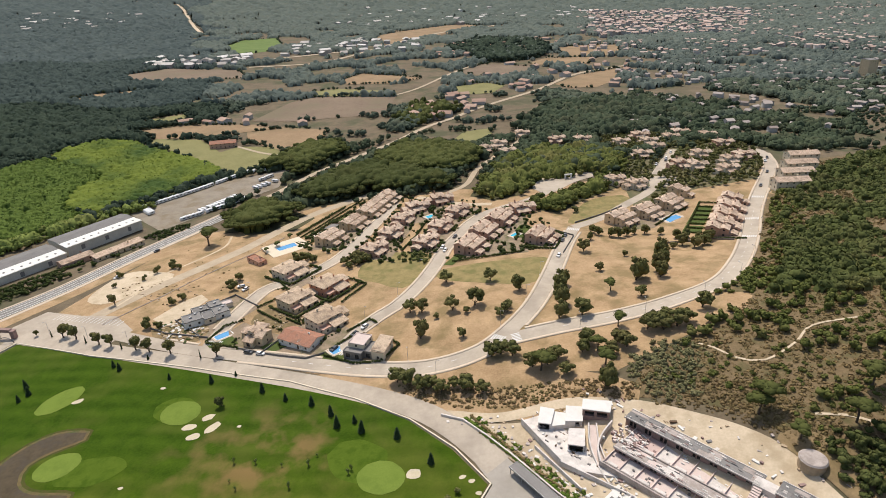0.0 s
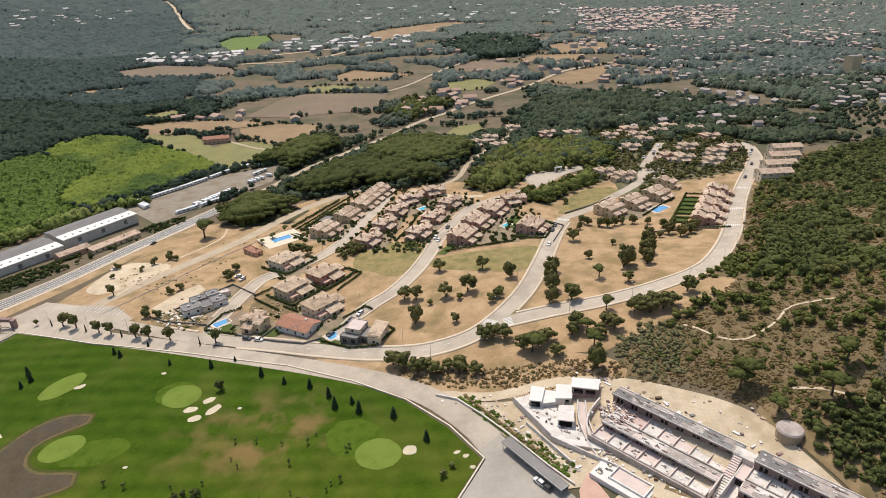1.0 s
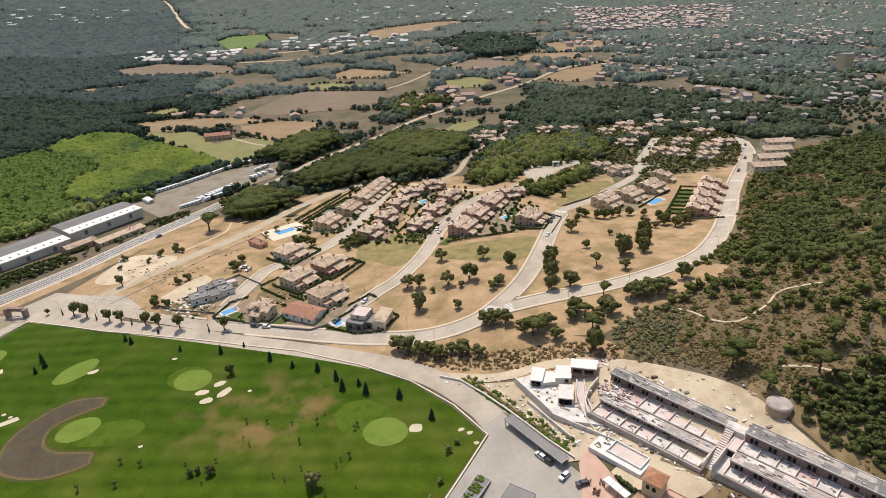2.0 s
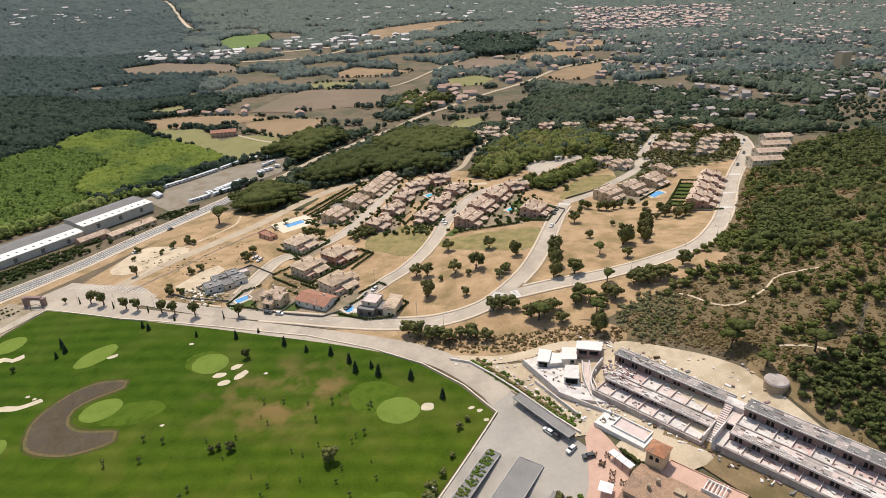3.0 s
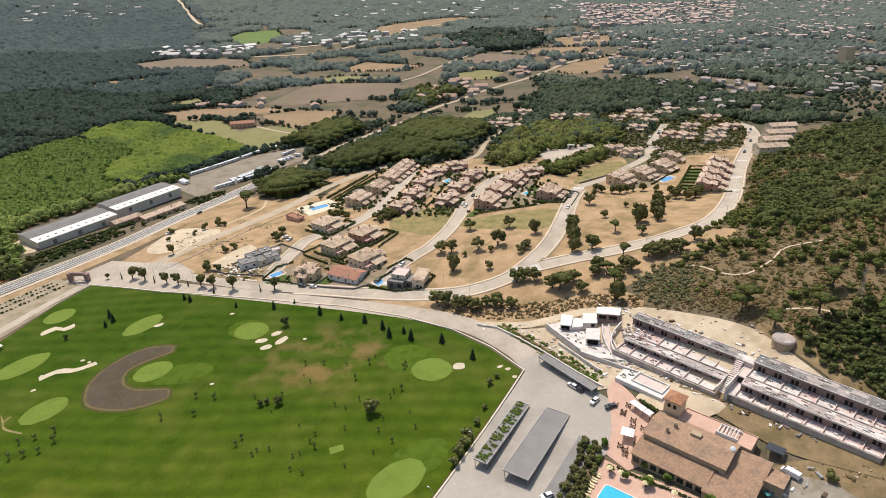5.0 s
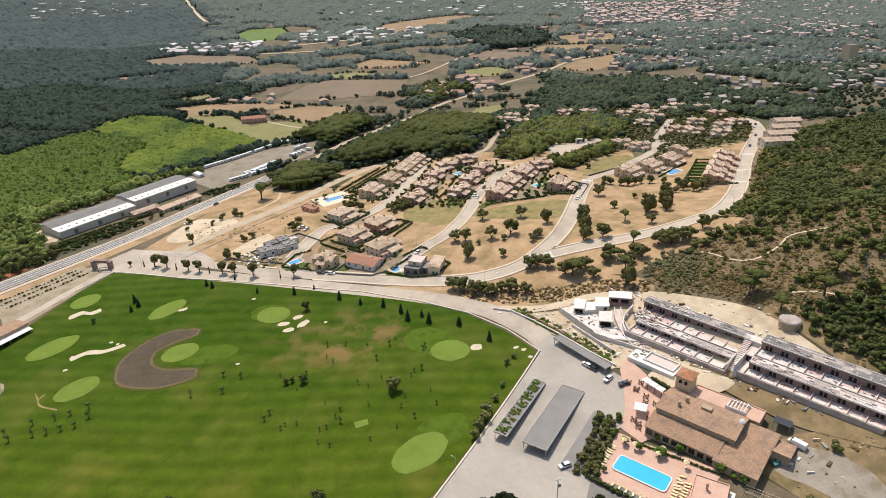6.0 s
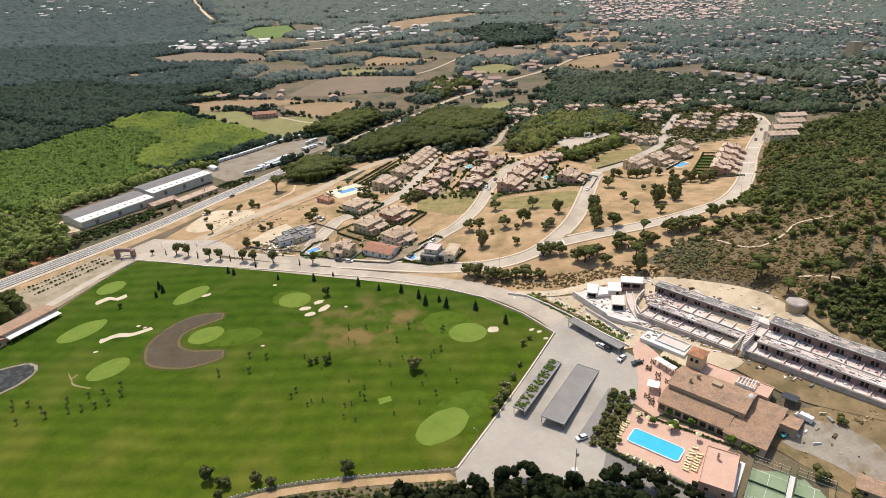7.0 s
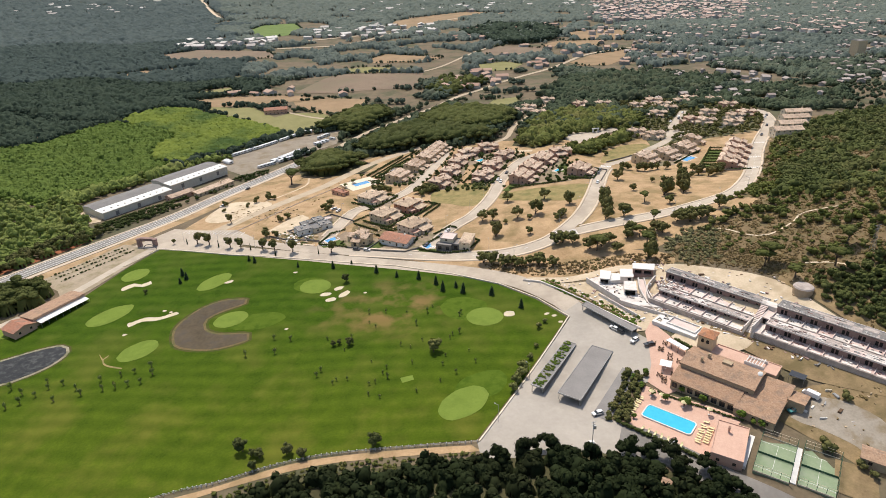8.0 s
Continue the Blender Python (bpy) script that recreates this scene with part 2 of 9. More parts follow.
BLOCKWORK = surface("bare_blockwork", (0.23, 0.15, 0.13), (0.35, 0.24, 0.21), 1.5, 0.3, 0.95, 0.03)
GREY_ROOF = surface("grey_sheet_roof", (0.155, 0.145, 0.135), (0.225, 0.21, 0.195), 5, 0.7, 0.8, 0.02)
FELT = surface("flat_grey_roof", (0.20, 0.185, 0.172), (0.275, 0.255, 0.236), 6, 0.6, 0.9, 0.01)
WHITE_SHEET = surface("white_sheet_roof", (0.66, 0.63, 0.57), (0.80, 0.77, 0.71), 4, 0.8, 0.6, 0.01)
PAINT_WHITE = surface("white_vehicle_paint", (0.68, 0.67, 0.64), (0.80, 0.79, 0.77), 2, 0.4, 0.35, objects=0.3, spec=0.5)
PAINT_DARK = surface("dark_vehicle_paint", (0.015, 0.017, 0.02), (0.08, 0.08, 0.085), 2, 0.4, 0.3, objects=0.9, spec=0.5)
GLASS = surface("dark_window_glass", (0.015, 0.018, 0.02), (0.035, 0.04, 0.045), 1, 0.3, 0.12, spec=0.5)
# Near-black colour of the sheets that stand for unlit insides of openings.
DARK = surface("unlit_interior", (0.02, 0.018, 0.015), (0.045, 0.04, 0.035), 1, 0.3, 0.9)
TIMBER = surface("brown_timber", (0.09, 0.055, 0.03), (0.16, 0.10, 0.06), 0.8, 0.15, 0.8, 0.01)
STEEL = surface("galvanised_steel", (0.30, 0.30, 0.30), (0.42, 0.42, 0.41), 1.5, 0.2, 0.5, metal=0.6)
RUBBER = surface("tyre_rubber", (0.012, 0.012, 0.012), (0.025, 0.025, 0.025), 0.5, 0.1, 0.9)
YELLOW = surface("yellow_canvas", (0.66, 0.55, 0.28), (0.78, 0.68, 0.42), 0.8, 0.1, 0.85)
COURT = surface("court_turf", (0.19, 0.25, 0.14), (0.27, 0.325, 0.20), 4, 0.4, 0.95, 0.0, (0.28, 0.31, 0.22), 3, 0.6)
NET = surface("green_windbreak", (0.03, 0.075, 0.045), (0.05, 0.11, 0.065), 1, 0.2, 0.9)
BARK = surface("bark", (0.07, 0.05, 0.035), (0.14, 0.105, 0.075), 0.8, 0.15, 0.95, 0.03)
RUST = surface("red_cut_earth", (0.24, 0.075, 0.035), (0.34, 0.13, 0.06), 3, 0.5, 0.95, 0.05)


def foliage(name, low, high, stain, size=9):
    return surface(name, low, high, size, 0.8, 0.8, 0.0, stain, 22, 0.6, 0.25, 0.25, spec=0.05)


OAK_LEAVES = foliage("holm_oak_leaves", (0.068, 0.073, 0.025), (0.165, 0.158, 0.056), (0.165, 0.132, 0.054))
# Near-black green: the shade on the lower trees is put into their leaves.
SHADE_LEAVES = foliage("shaded_wood_leaves", (0.009, 0.014, 0.006), (0.027, 0.036, 0.013), (0.022, 0.024, 0.010))
PINE_NEEDLES = foliage("stone_pine_needles", (0.045, 0.056, 0.016), (0.112, 0.120, 0.036), (0.095, 0.096, 0.03))
# Darker copy of the pine needles, with shade mixed into its colour.
SHADED_PINE = foliage("shaded_pine_needles", (0.038, 0.049, 0.015), (0.095, 0.104, 0.032), (0.078, 0.081, 0.027))
SCRUB_LEAVES = foliage("scrub_leaves", (0.150, 0.114, 0.050), (0.290, 0.212, 0.100), (0.28, 0.185, 0.09), 5)
SLOPE_LEAVES = foliage("slope_wood_leaves", (0.068, 0.082, 0.022), (0.172, 0.182, 0.050), (0.170, 0.148, 0.055))
HILL_LEAVES = foliage("hill_wood_leaves", (0.040, 0.053, 0.018), (0.112, 0.124, 0.039), (0.120, 0.112, 0.044))
ROADSIDE_LEAVES = foliage("roadside_leaves", (0.105, 0.140, 0.036), (0.240, 0.275, 0.072), (0.20, 0.20, 0.066))
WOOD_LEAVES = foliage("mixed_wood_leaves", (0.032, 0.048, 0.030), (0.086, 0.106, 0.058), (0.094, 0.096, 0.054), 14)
# Valley leaves greyed and blued, distance haze put into their base colour.
FAR_LEAVES = foliage("hazy_valley_leaves", (0.070, 0.090, 0.080), (0.148, 0.170, 0.140), (0.132, 0.142, 0.110), 30)
MID_LEAVES = foliage("hazy_near_valley_leaves", (0.046, 0.064, 0.048), (0.108, 0.130, 0.086), (0.108, 0.110, 0.072), 20)
# West forest leaves darkened for cloud shade; the farther two also carry haze.
WEST_LEAVES = foliage("cloud_shaded_forest_leaves", (0.022, 0.036, 0.026), (0.060, 0.080, 0.050), (0.048, 0.064, 0.042), 40)
WEST_MID_LEAVES = foliage("shaded_hazy_west_leaves", (0.034, 0.050, 0.046), (0.078, 0.100, 0.084), (0.062, 0.080, 0.068), 50)
WEST_FAR_LEAVES = foliage("shaded_hazy_hill_leaves", (0.050, 0.068, 0.067), (0.106, 0.130, 0.118), (0.088, 0.106, 0.094), 80)
# Its deep green patches also carry the cloud shade over the plantation.
BRIGHT_LEAVES = surface("young_plantation_leaves", (0.074, 0.110, 0.021), (0.176, 0.208, 0.035), 26, 0.9, 0.8, 0.0, (0.050, 0.086, 0.022), 60, 0.95, 0.2, spec=0.05)
# Deeper green of the lower stand, part of it cloud shade.
STAND_LEAVES = foliage("deep_plantation_leaves", (0.062, 0.100, 0.022), (0.138, 0.184, 0.036), (0.095, 0.132, 0.028), 16)
RUSTY_LEAVES = foliage("rusty_weed_leaves", (0.145, 0.105, 0.05), (0.29, 0.205, 0.10), (0.17, 0.155, 0.06), 4)
GREY_SHRUB = foliage("grey_green_shrub_leaves", (0.12, 0.118, 0.056), (0.26, 0.235, 0.115), (0.26, 0.195, 0.09), 4)
FEATHERY_LEAVES = foliage("feathery_leaves", (0.095, 0.105, 0.028), (0.21, 0.21, 0.075), (0.16, 0.15, 0.05), 3)
HEDGE_LEAVES = foliage("hedge_leaves", (0.035, 0.050, 0.016), (0.080, 0.098, 0.03), (0.08, 0.09, 0.03), 4)
GARDEN_LEAVES = foliage("garden_leaves", (0.065, 0.11, 0.018), (0.15, 0.21, 0.036), (0.16, 0.17, 0.045), 4)
CONIFER_LEAVES = foliage("conifer_needles", (0.018, 0.032, 0.015), (0.048, 0.070, 0.030), (0.03, 0.05, 0.02), 4)

# ---- the lie of the land ----
SWELLS = (
    (0.7, 0.1, 1.1, 1.5, -3.8, 3.3, 12.8), (-1.4, -0.1, 0.2, -2.0, 2.7, 14.6, 11.4),
    (0.0, 1.9, -0.5, 3.2, 7.7, 11.0, 13.1), (-0.2, 4.7, 0.5, 3.0, 2.1, -0.9, 12.3),
    (-0.9, -1.1, -2.0, 0.6, 2.4, -0.3, 4.0), (-0.7, -3.9, -1.1, 1.8, 2.2, 1.6, 6.9))

PADS = ((36, 82, 21, 7.0), (60, 92, 19, 9.2), (64, 60, 15, 7.9))   # levelled building ground: x, y, radius, height


def ease(a, b, v):
    u = np.clip((v - a) / (b - a), 0, 1)
    return u * u * (3 - 2 * u)


def H(x, y):
    """The height of the ground at x, y: numbers or arrays."""
    def bell(cx, cy, sx, sy):
        return np.exp(-((x - cx) / sx) ** 2 - ((y - cy) / sy) ** 2)
    z = -8.0 + 14.0 * ease(-260, 60, x) * (1 - 0.8 * ease(420, 900, y))
    for row, cy in zip(SWELLS, (60, 140, 220, 300, 380, 480)):
        for k, swell in enumerate(row):
            z = z + swell * bell(-240 + 80 * k, cy, 85, 85)
    z = z + 22 * bell(360, 200, 110, 190) + 14 * bell(560, 350, 200, 300)
    z = z + 330 * bell(-1500, 4100, 1500, 1500) + 200 * bell(1600, 4600, 1800, 1100) + 45 * bell(-1500, 1700, 500, 700)
    for cx, cy, r, level in PADS:
        w = np.exp(-(((x - cx) ** 2 + (y - cy) ** 2) / (r * r)) ** 2)
        z = z * (1 - w) + level * w
    return z


def arrays_mesh(name, verts, tris, material, smooth=False):
    """A mesh from arrays of places and triangles."""
    me = bpy.data.meshes.new(name)
    verts, tris = np.asarray(verts, dtype=np.float32), np.asarray(tris, dtype=np.int32)
    me.vertices.add(len(verts))
    me.vertices.foreach_set("co", verts.ravel())
    me.loops.add(tris.size)
    me.loops.foreach_set("vertex_index", tris.ravel())
    me.polygons.add(len(tris))
    me.polygons.foreach_set("loop_start", np.arange(0, tris.size, 3, dtype=np.int32))
    if smooth:
        me.polygons.foreach_set("use_smooth", np.ones(len(tris), dtype=bool))
    me.update(calc_edges=True)
    me.materials.append(material)
    return me


def spline(points, step=4.0, closed=False):
    """Even steps along a smooth curve through the points (x, y)."""
    p = [np.array(q[:2], dtype=float) for q in points]
    n, out = len(p), []
    for i in range(n if closed else n - 1):
        a, b = p[i], p[(i + 1) % n]
        before = p[i - 1] if closed or i else 2 * a - b
        after = p[(i + 2) % n] if closed or i + 2 < n else 2 * b - a
        k = max(1, int(np.linalg.norm(b - a) / step))
        for u in np.arange(k) / k:
            out.append(0.5 * (2 * a + (b - before) * u + (2 * before - 5 * a + 4 * b - after) * u * u + (3 * a - before - 3 * b + after) * u ** 3))
    if not closed:
        out.append(p[-1])
    return np.array(out)


def inside(outline, x, y):
    """Whether the places x, y (arrays) lie in the outline."""
    x, y = np.asarray(x, dtype=float), np.asarray(y, dtype=float)
    odd = np.zeros(x.shape, dtype=bool)
    for (x0, y0), (x1, y1) in zip(outline, np.roll(outline, -1, axis=0)):
        with np.errstate(divide="ignore", invalid="ignore"):
            odd ^= ((y0 > y) != (y1 > y)) & (x < (x1 - x0) * (y - y0) / (y1 - y0) + x0)
    return odd


def drape(name, outline, lift, material, step=8.0, smooth=True, label="", level=None):
    """A sheet within the outline that lies on the land, or level like water."""
    from mathutils.geometry import delaunay_2d_cdt
    edge = spline(outline, step, True) if smooth else np.array([q for i, a in enumerate(outline) for q in
        [np.array(a) + (np.array(outline[(i + 1) % len(outline)]) - np.array(a)) * u for u in np.arange(max(1, int(math.dist(a, outline[(i + 1) % len(outline)]) / step))) /
         max(1, int(math.dist(a, outline[(i + 1) % len(outline)]) / step))]], dtype=float)
    lo, hi = edge.min(axis=0), edge.max(axis=0)
    gx, gy = np.meshgrid(np.arange(lo[0] + step / 2, hi[0], step), np.arange(lo[1] + step / 2, hi[1], step))
    keep = inside(edge, gx.ravel(), gy.ravel())
    spots = [Vector(q) for q in edge] + [Vector(q) for q in np.c_[gx.ravel(), gy.ravel()][keep]]
    n = len(edge)
    found = delaunay_2d_cdt(spots, [(i, (i + 1) % n) for i in range(n)], [], 1, 1e-4)
    flat = np.array([tuple(v) for v in found[0]])
    tris = np.array([f for f in found[2] if len(f) == 3])
    z = np.full(len(flat), level) if level is not None else H(flat[:, 0], flat[:, 1]) + lift
    ob = new(name, arrays_mesh(name, np.c_[flat, z], tris, material))
    return tagged(ob, label or name.replace("_", " "), kind="structure")


ROADS = []   # centre lines and half widths, to keep plants and pavements off


def ribbon(points, width, lift, step=3.0, across=3, thick=0.0):
    line = spline(points, step)
    way = np.gradient(line, axis=0)
    way /= np.linalg.norm(way, axis=1)[:, None]
    side = np.c_[-way[:, 1], way[:, 0]]
    rows = [line + side * width * (k / (across - 1) - 0.5) for k in range(across)]
    verts, tris, n = [], [], len(line)
    for r in rows:
        verts.append(np.c_[r, H(r[:, 0], r[:, 1]) + lift])
    if thick:
        for r in (rows[0], rows[-1]):
            verts.append(np.c_[r, H(r[:, 0], r[:, 1]) + lift - thick])
    verts = np.concatenate(verts)
    pairs = [(k, k + 1) for k in range(across - 1)]
    if thick:
        pairs += [(across, 0), (across - 1, across + 1)]
    for a, b in pairs:
        i = np.arange(n - 1)
        # wound so that the face looks up
        tris.append(np.c_[b * n + i, a * n + i, a * n + i + 1])
        tris.append(np.c_[b * n + i, a * n + i + 1, b * n + i + 1])
    return line, verts, np.concatenate(tris)


def road(name, points, width, material, label, lift=0.22, kerbs=True, note=True):
    line, verts, tris = ribbon(points, width, lift, across=5)
    ob = tagged(new(name, arrays_mesh(name, verts, tris, material)), label, kind="structure")
    if note:
        ROADS.append((line, width / 2))
    return ob


def off_roads(x, y, spare=1.0):
    """Whether places are clear of every road."""
    ok = np.ones(np.shape(x), dtype=bool)
    for line, half in ROADS:
        lo, hi = line.min(axis=0) - half - spare - 4, line.max(axis=0) + half + spare + 4
        near = np.nonzero(ok & (x > lo[0]) & (x < hi[0]) & (y > lo[1]) & (y < hi[1]))[0]
        for part in np.array_split(near, max(1, len(near) // 2000)):
            if len(part):
                d = np.hypot(x[part, None] - line[None, :, 0], y[part, None] - line[None, :, 1]).min(axis=1)
                ok[part[d < half + spare]] = False
    return ok


# ---- ground ----
def stretch(a, b, fine, lo, hi):
    """Grid lines: even between a and b, ever wider out to lo and hi."""
    mid = list(np.arange(a, b + 0.1, fine))
    step, v = fine, a
    while v > lo:
        step *= 1.12
        v -= step
        mid.insert(0, v)
    step, v = fine, b
    while v < hi:
        step *= 1.12
        v += step
        mid.append(v)
    return np.array(mid)


gx, gy = np.meshgrid(stretch(-330, 330, 6, -4600, 4600), stretch(20, 560, 6, -900, 4800))
cells = np.arange(gx.size).reshape(gx.shape)
corner = [cells[:-1, :-1].ravel(), cells[:-1, 1:].ravel(), cells[1:, 1:].ravel(), cells[1:, :-1].ravel()]
tagged(new("ground", arrays_mesh("ground", np.c_[gx.ravel(), gy.ravel(), H(gx, gy).ravel()],
    np.concatenate([np.c_[corner[0], corner[1], corner[2]], np.c_[corner[0], corner[2], corner[3]]]), SCRUB)),
    "dry brown soil with scrub, rising to hills far off", kind="structure")

# fields, far to near
FIELDS = []


def field(name, outline, material, label, lift=0.35, step=14):
    FIELDS.append(np.array(outline, dtype=float))
    return drape(name, outline, lift, material, step, False, label)


field("field_1", [(-261, 594), (-196, 541), (-151, 573), (-180, 623), (-219, 630), (-239, 604)], OLIVE, "olive green dry pasture below a farmhouse")
field("field_2", [(-228, 690), (-184, 704), (-133, 681), (-133, 634), (-151, 597), (-165, 603), (-214, 648)], STUBBLE, "orange-tan stubble field beside a farm track")
field("field_3", [(-238, 745), (-213, 850), (-186, 877), (-70, 857), (-73, 798), (-72, 741), (-134, 742), (-189, 734)], PLOUGHED, "brown ploughed field with a tan corner")
field("field_4", [(-376, 772), (-337, 800), (-316, 752), (-360, 745)], OLIVE, "green fallow field by a hamlet")
field("field_5", [(18, 1024), (62, 1108), (147, 1063), (123, 989), (78, 977)], PLOUGHED, "reddish brown field before a dark pine wood")
field("field_6", [(142, 1104), (178, 1150), (263, 1148), (239, 1075), (152, 1081)], STUBBLE, "pale tan stubble field")
field("field_7", [(154, 904), (204, 972), (274, 1021), (255, 934), (207, 869), (167, 872)], STUBBLE, "orange-tan field behind a wood")
field("field_8", [(-178, 1470), (-157, 1602), (-106, 1657), (41, 1771), (88, 1720), (22, 1607), (-70, 1457), (-118, 1385)], STUBBLE, "long tan field far off in the valley")
field("field_9", [(-495, 1474), (-490, 1558), (-414, 1588), (-374, 1482), (-378, 1375), (-436, 1328)], MEADOW, "bright green meadow at the foot of the hills")
field("field_10", [(-371, 714), (-317, 735), (-240, 730), (-184, 706), (-229, 692), (-259, 684), (-322, 673)], STUBBLE, "orange-tan field strip with a line of trees")
field("field_11", [(11, 909), (57, 934), (83, 904), (60, 852), (11, 849)], OLIVE, "olive grass field between hedges")
field("field_12", [(215, 1275), (273, 1306), (344, 1297), (316, 1162), (219, 1162)], STUBBLE, "tan field with a few round trees")
field("field_13", [(-172, 1008), (-140, 1062), (-88, 1030), (-38, 993), (-74, 956), (-154, 967)], STUBBLE, "pale cut field with a tree line behind")
field("field_14", [(366, 512), (376, 554), (408, 622), (465, 679), (520, 690), (440, 560), (394, 509)], SCRUB, "olive dry clearing on a wooded rise")
field("field_15", [(-241, 907), (-160, 934), (-71, 893), (-78, 870), (-186, 884)], OLIVE, "olive brown rough field by a hamlet")
field("field_16", [(2, 584), (16, 627), (48, 638), (38, 584), (23, 560)], OLIVE, "small green-tan meadow behind the pine wood")
field("field_17", [(-571, 1130), (-514, 1184), (-375, 1146), (-334, 1065), (-431, 1039), (-519, 1043)], PLOUGHED, "brown rough pasture below the works")
field("field_18", [(-559, 918), (-535, 958), (-441, 989), (-433, 968), (-503, 926), (-536, 892)], STUBBLE, "narrow pale clearing in the forest")
field("field_19", [(-331, 664), (-322, 676), (-294, 669), (-272, 666), (-243, 627), (-230, 607), (-241, 594), (-271, 606), (-309, 643)], OLIVE, "rough olive-brown grass beside the farm")
PLANTATION = np.array([(-403, 606), (-409, 629), (-387, 675), (-342, 661), (-304, 626), (-264, 599), (-226, 570), (-207, 544), (-225, 530), (-241, 499), (-262, 470), (-280, 448), (-302, 458), (-317, 480), (-322, 511), (-313, 536), (-340, 566), (-376, 587)], dtype=float)
field("plantation", [tuple(p) for p in PLANTATION], PLANTED, "bright green young plantation, thick with leaves", 0.3, 12)
LOW_STAND = np.array([(-560, 500), (-470, 512), (-440, 530), (-428, 580), (-410, 606), (-376, 587), (-340, 566), (-313, 536), (-322, 511), (-317, 480), (-302, 458), (-281, 446), (-291, 417), (-314, 390), (-345, 350), (-420, 380), (-560, 430)], dtype=float)
field("plantation", [tuple(p) for p in LOW_STAND], PLANTED, "deep green plantation trees, partly darkened for cloud shade", 0.3, 12)

# dry land of the housing estate, and its plots
drape("estate_land", [(-215, 288), (-190, 262), (-110, 236), (-35, 205), (5, 203), (60, 190), (118, 216), (150, 262), (196, 350), (238, 430), (190, 470), (120, 440), (60, 420), (-20, 440), (-100, 440), (-150, 412), (-180, 400)],
    0.10, DRY, 9, False, "dry tan grass land of a housing estate")
drape("road_bank", [(-60, 214), (-20, 205), (14, 205), (50, 192), (66, 180), (62, 170), (30, 172), (0, 180), (-25, 194)], 0.16, DRY, 7, True, "brown weedy bank between two roads")
drape("red_cutting", [(-306, 236), (-286, 262), (-272, 283), (-276, 286), (-290, 266), (-310, 240)], 0.3, RUST, 4, False, "red cut earth beside the highway")
drape("weed_plot_1", [(-6, 296), (34, 300), (52, 296), (40, 268), (20, 272), (-6, 284)], 0.16, WEEDS, 6, True, "weedy yellow-green strip below row houses")
drape("weed_plot_2", [(-50, 322), (-36, 330), (-12, 318), (-14, 296), (-26, 280), (-40, 290), (-52, 300)], 0.16, WEEDS, 6, True, "weedy green plot beside a street")
drape("weed_plot_3", [(72, 352), (92, 392), (118, 402), (124, 392), (100, 366)], 0.16, WEEDS, 6, True, "yellow-green grass triangle by a small wood")
drape("weed_plot_4", [(-204, 320), (-188, 352), (-160, 400), (-140, 388), (-160, 340), (-180, 305)], 0.16, DRY, 8, True, "dry yellow verge along the highway")
drape("sand_patch_1", [(-204, 300), (-205, 320), (-196, 338), (-166, 328), (-169, 315), (-187, 295)], 0.2, DUST, 5, True, "pale sandy bare patch")
drape("sand_patch_2", [(-154, 271), (-144, 289), (-137, 295), (-131, 288), (-141, 262)], 0.23, DUST, 5, False, "pale levelled building plot")
drape("building_site_ground", [(-8, 178), (24, 172), (56, 176), (82, 162), (97, 148), (103, 134), (108, 120), (112, 106), (112, 90), (96, 94), (62, 126), (42, 138), (22, 152), (4, 172)], 0.18, DUST, 4, True, "pale dusty ground of a building site")
drape("rough_bank", [(98, 148), (104, 134), (109, 120), (114, 106), (126, 94), (142, 93), (138, 108), (124, 128), (108, 148)], 0.34, DRY_BANK, 3, True, "rough brown bank behind the building site")
drape("dry_strip", [(64, 129), (72, 125), (86, 110), (102, 94), (116, 84), (126, 88), (128, 76), (112, 78), (98, 86), (86, 94), (78, 104), (70, 114), (62, 123)], 0.36, DRY_BANK, 3, True, "dry brown weedy ground below the building site")
drape("site_apron", [(30, 146), (37, 142), (43, 139.5), (46, 135), (40, 132), (35, 132), (31, 138)], 0.3, DUST, 3, True, "pale dusty apron between car park and building site")
drape("site_apron", [(47, 126), (59, 129), (70, 121), (75, 116), (67, 113), (61, 117), (53, 118.5)], 0.40, DUST, 3, True, "pale rubble ground below the terraces")
drape("hotel_yard", [(66, 84), (84, 92), (112, 84), (124, 70), (112, 50), (88, 52), (78, 66)], 0.2, DRY_BANK, 6, True, "dry brown trodden ground behind the hotel")
drape("gravel_track", [(72, 80), (80, 87), (90, 84), (98, 74), (99, 62), (104, 52), (96, 48), (89, 56), (85, 66), (78, 74)], 0.26, PALE_GRAVEL, 4, True, "worn pale gravel track through the yard")
drape("lower_verge", [(-210, 34), (-150, 58), (-122, 66), (-90, 75), (-36, 76.5), (-33, 73.6), (-60, 73.4), (-90, 71.8), (-122, 63.5), (-150, 53), (-210, 29)], 0.12, DRY, 6, True, "dry tan verge along the golf fence")

drape("hillside", [(112, 234), (124, 229), (210, 202), (330, 182), (420, 300), (470, 520), (330, 470), (250, 440), (227, 412), (206, 379), (188, 347.5), (166, 304), (144, 267), (123, 241)], 0.12, SLOPE, 9, False, "brown dry hillside soil")
drape("hillside", [(60, 176), (74, 172), (84, 166), (92, 161), (99, 152), (104, 146), (109, 136), (117, 122), (122, 110), (126, 96), (132, 84), (220, 40), (340, 120), (330, 260), (240, 240), (160, 232), (122, 228), (100, 208), (70, 190)], 0.08, SLOPE, 9, False, "brown dry hillside soil")
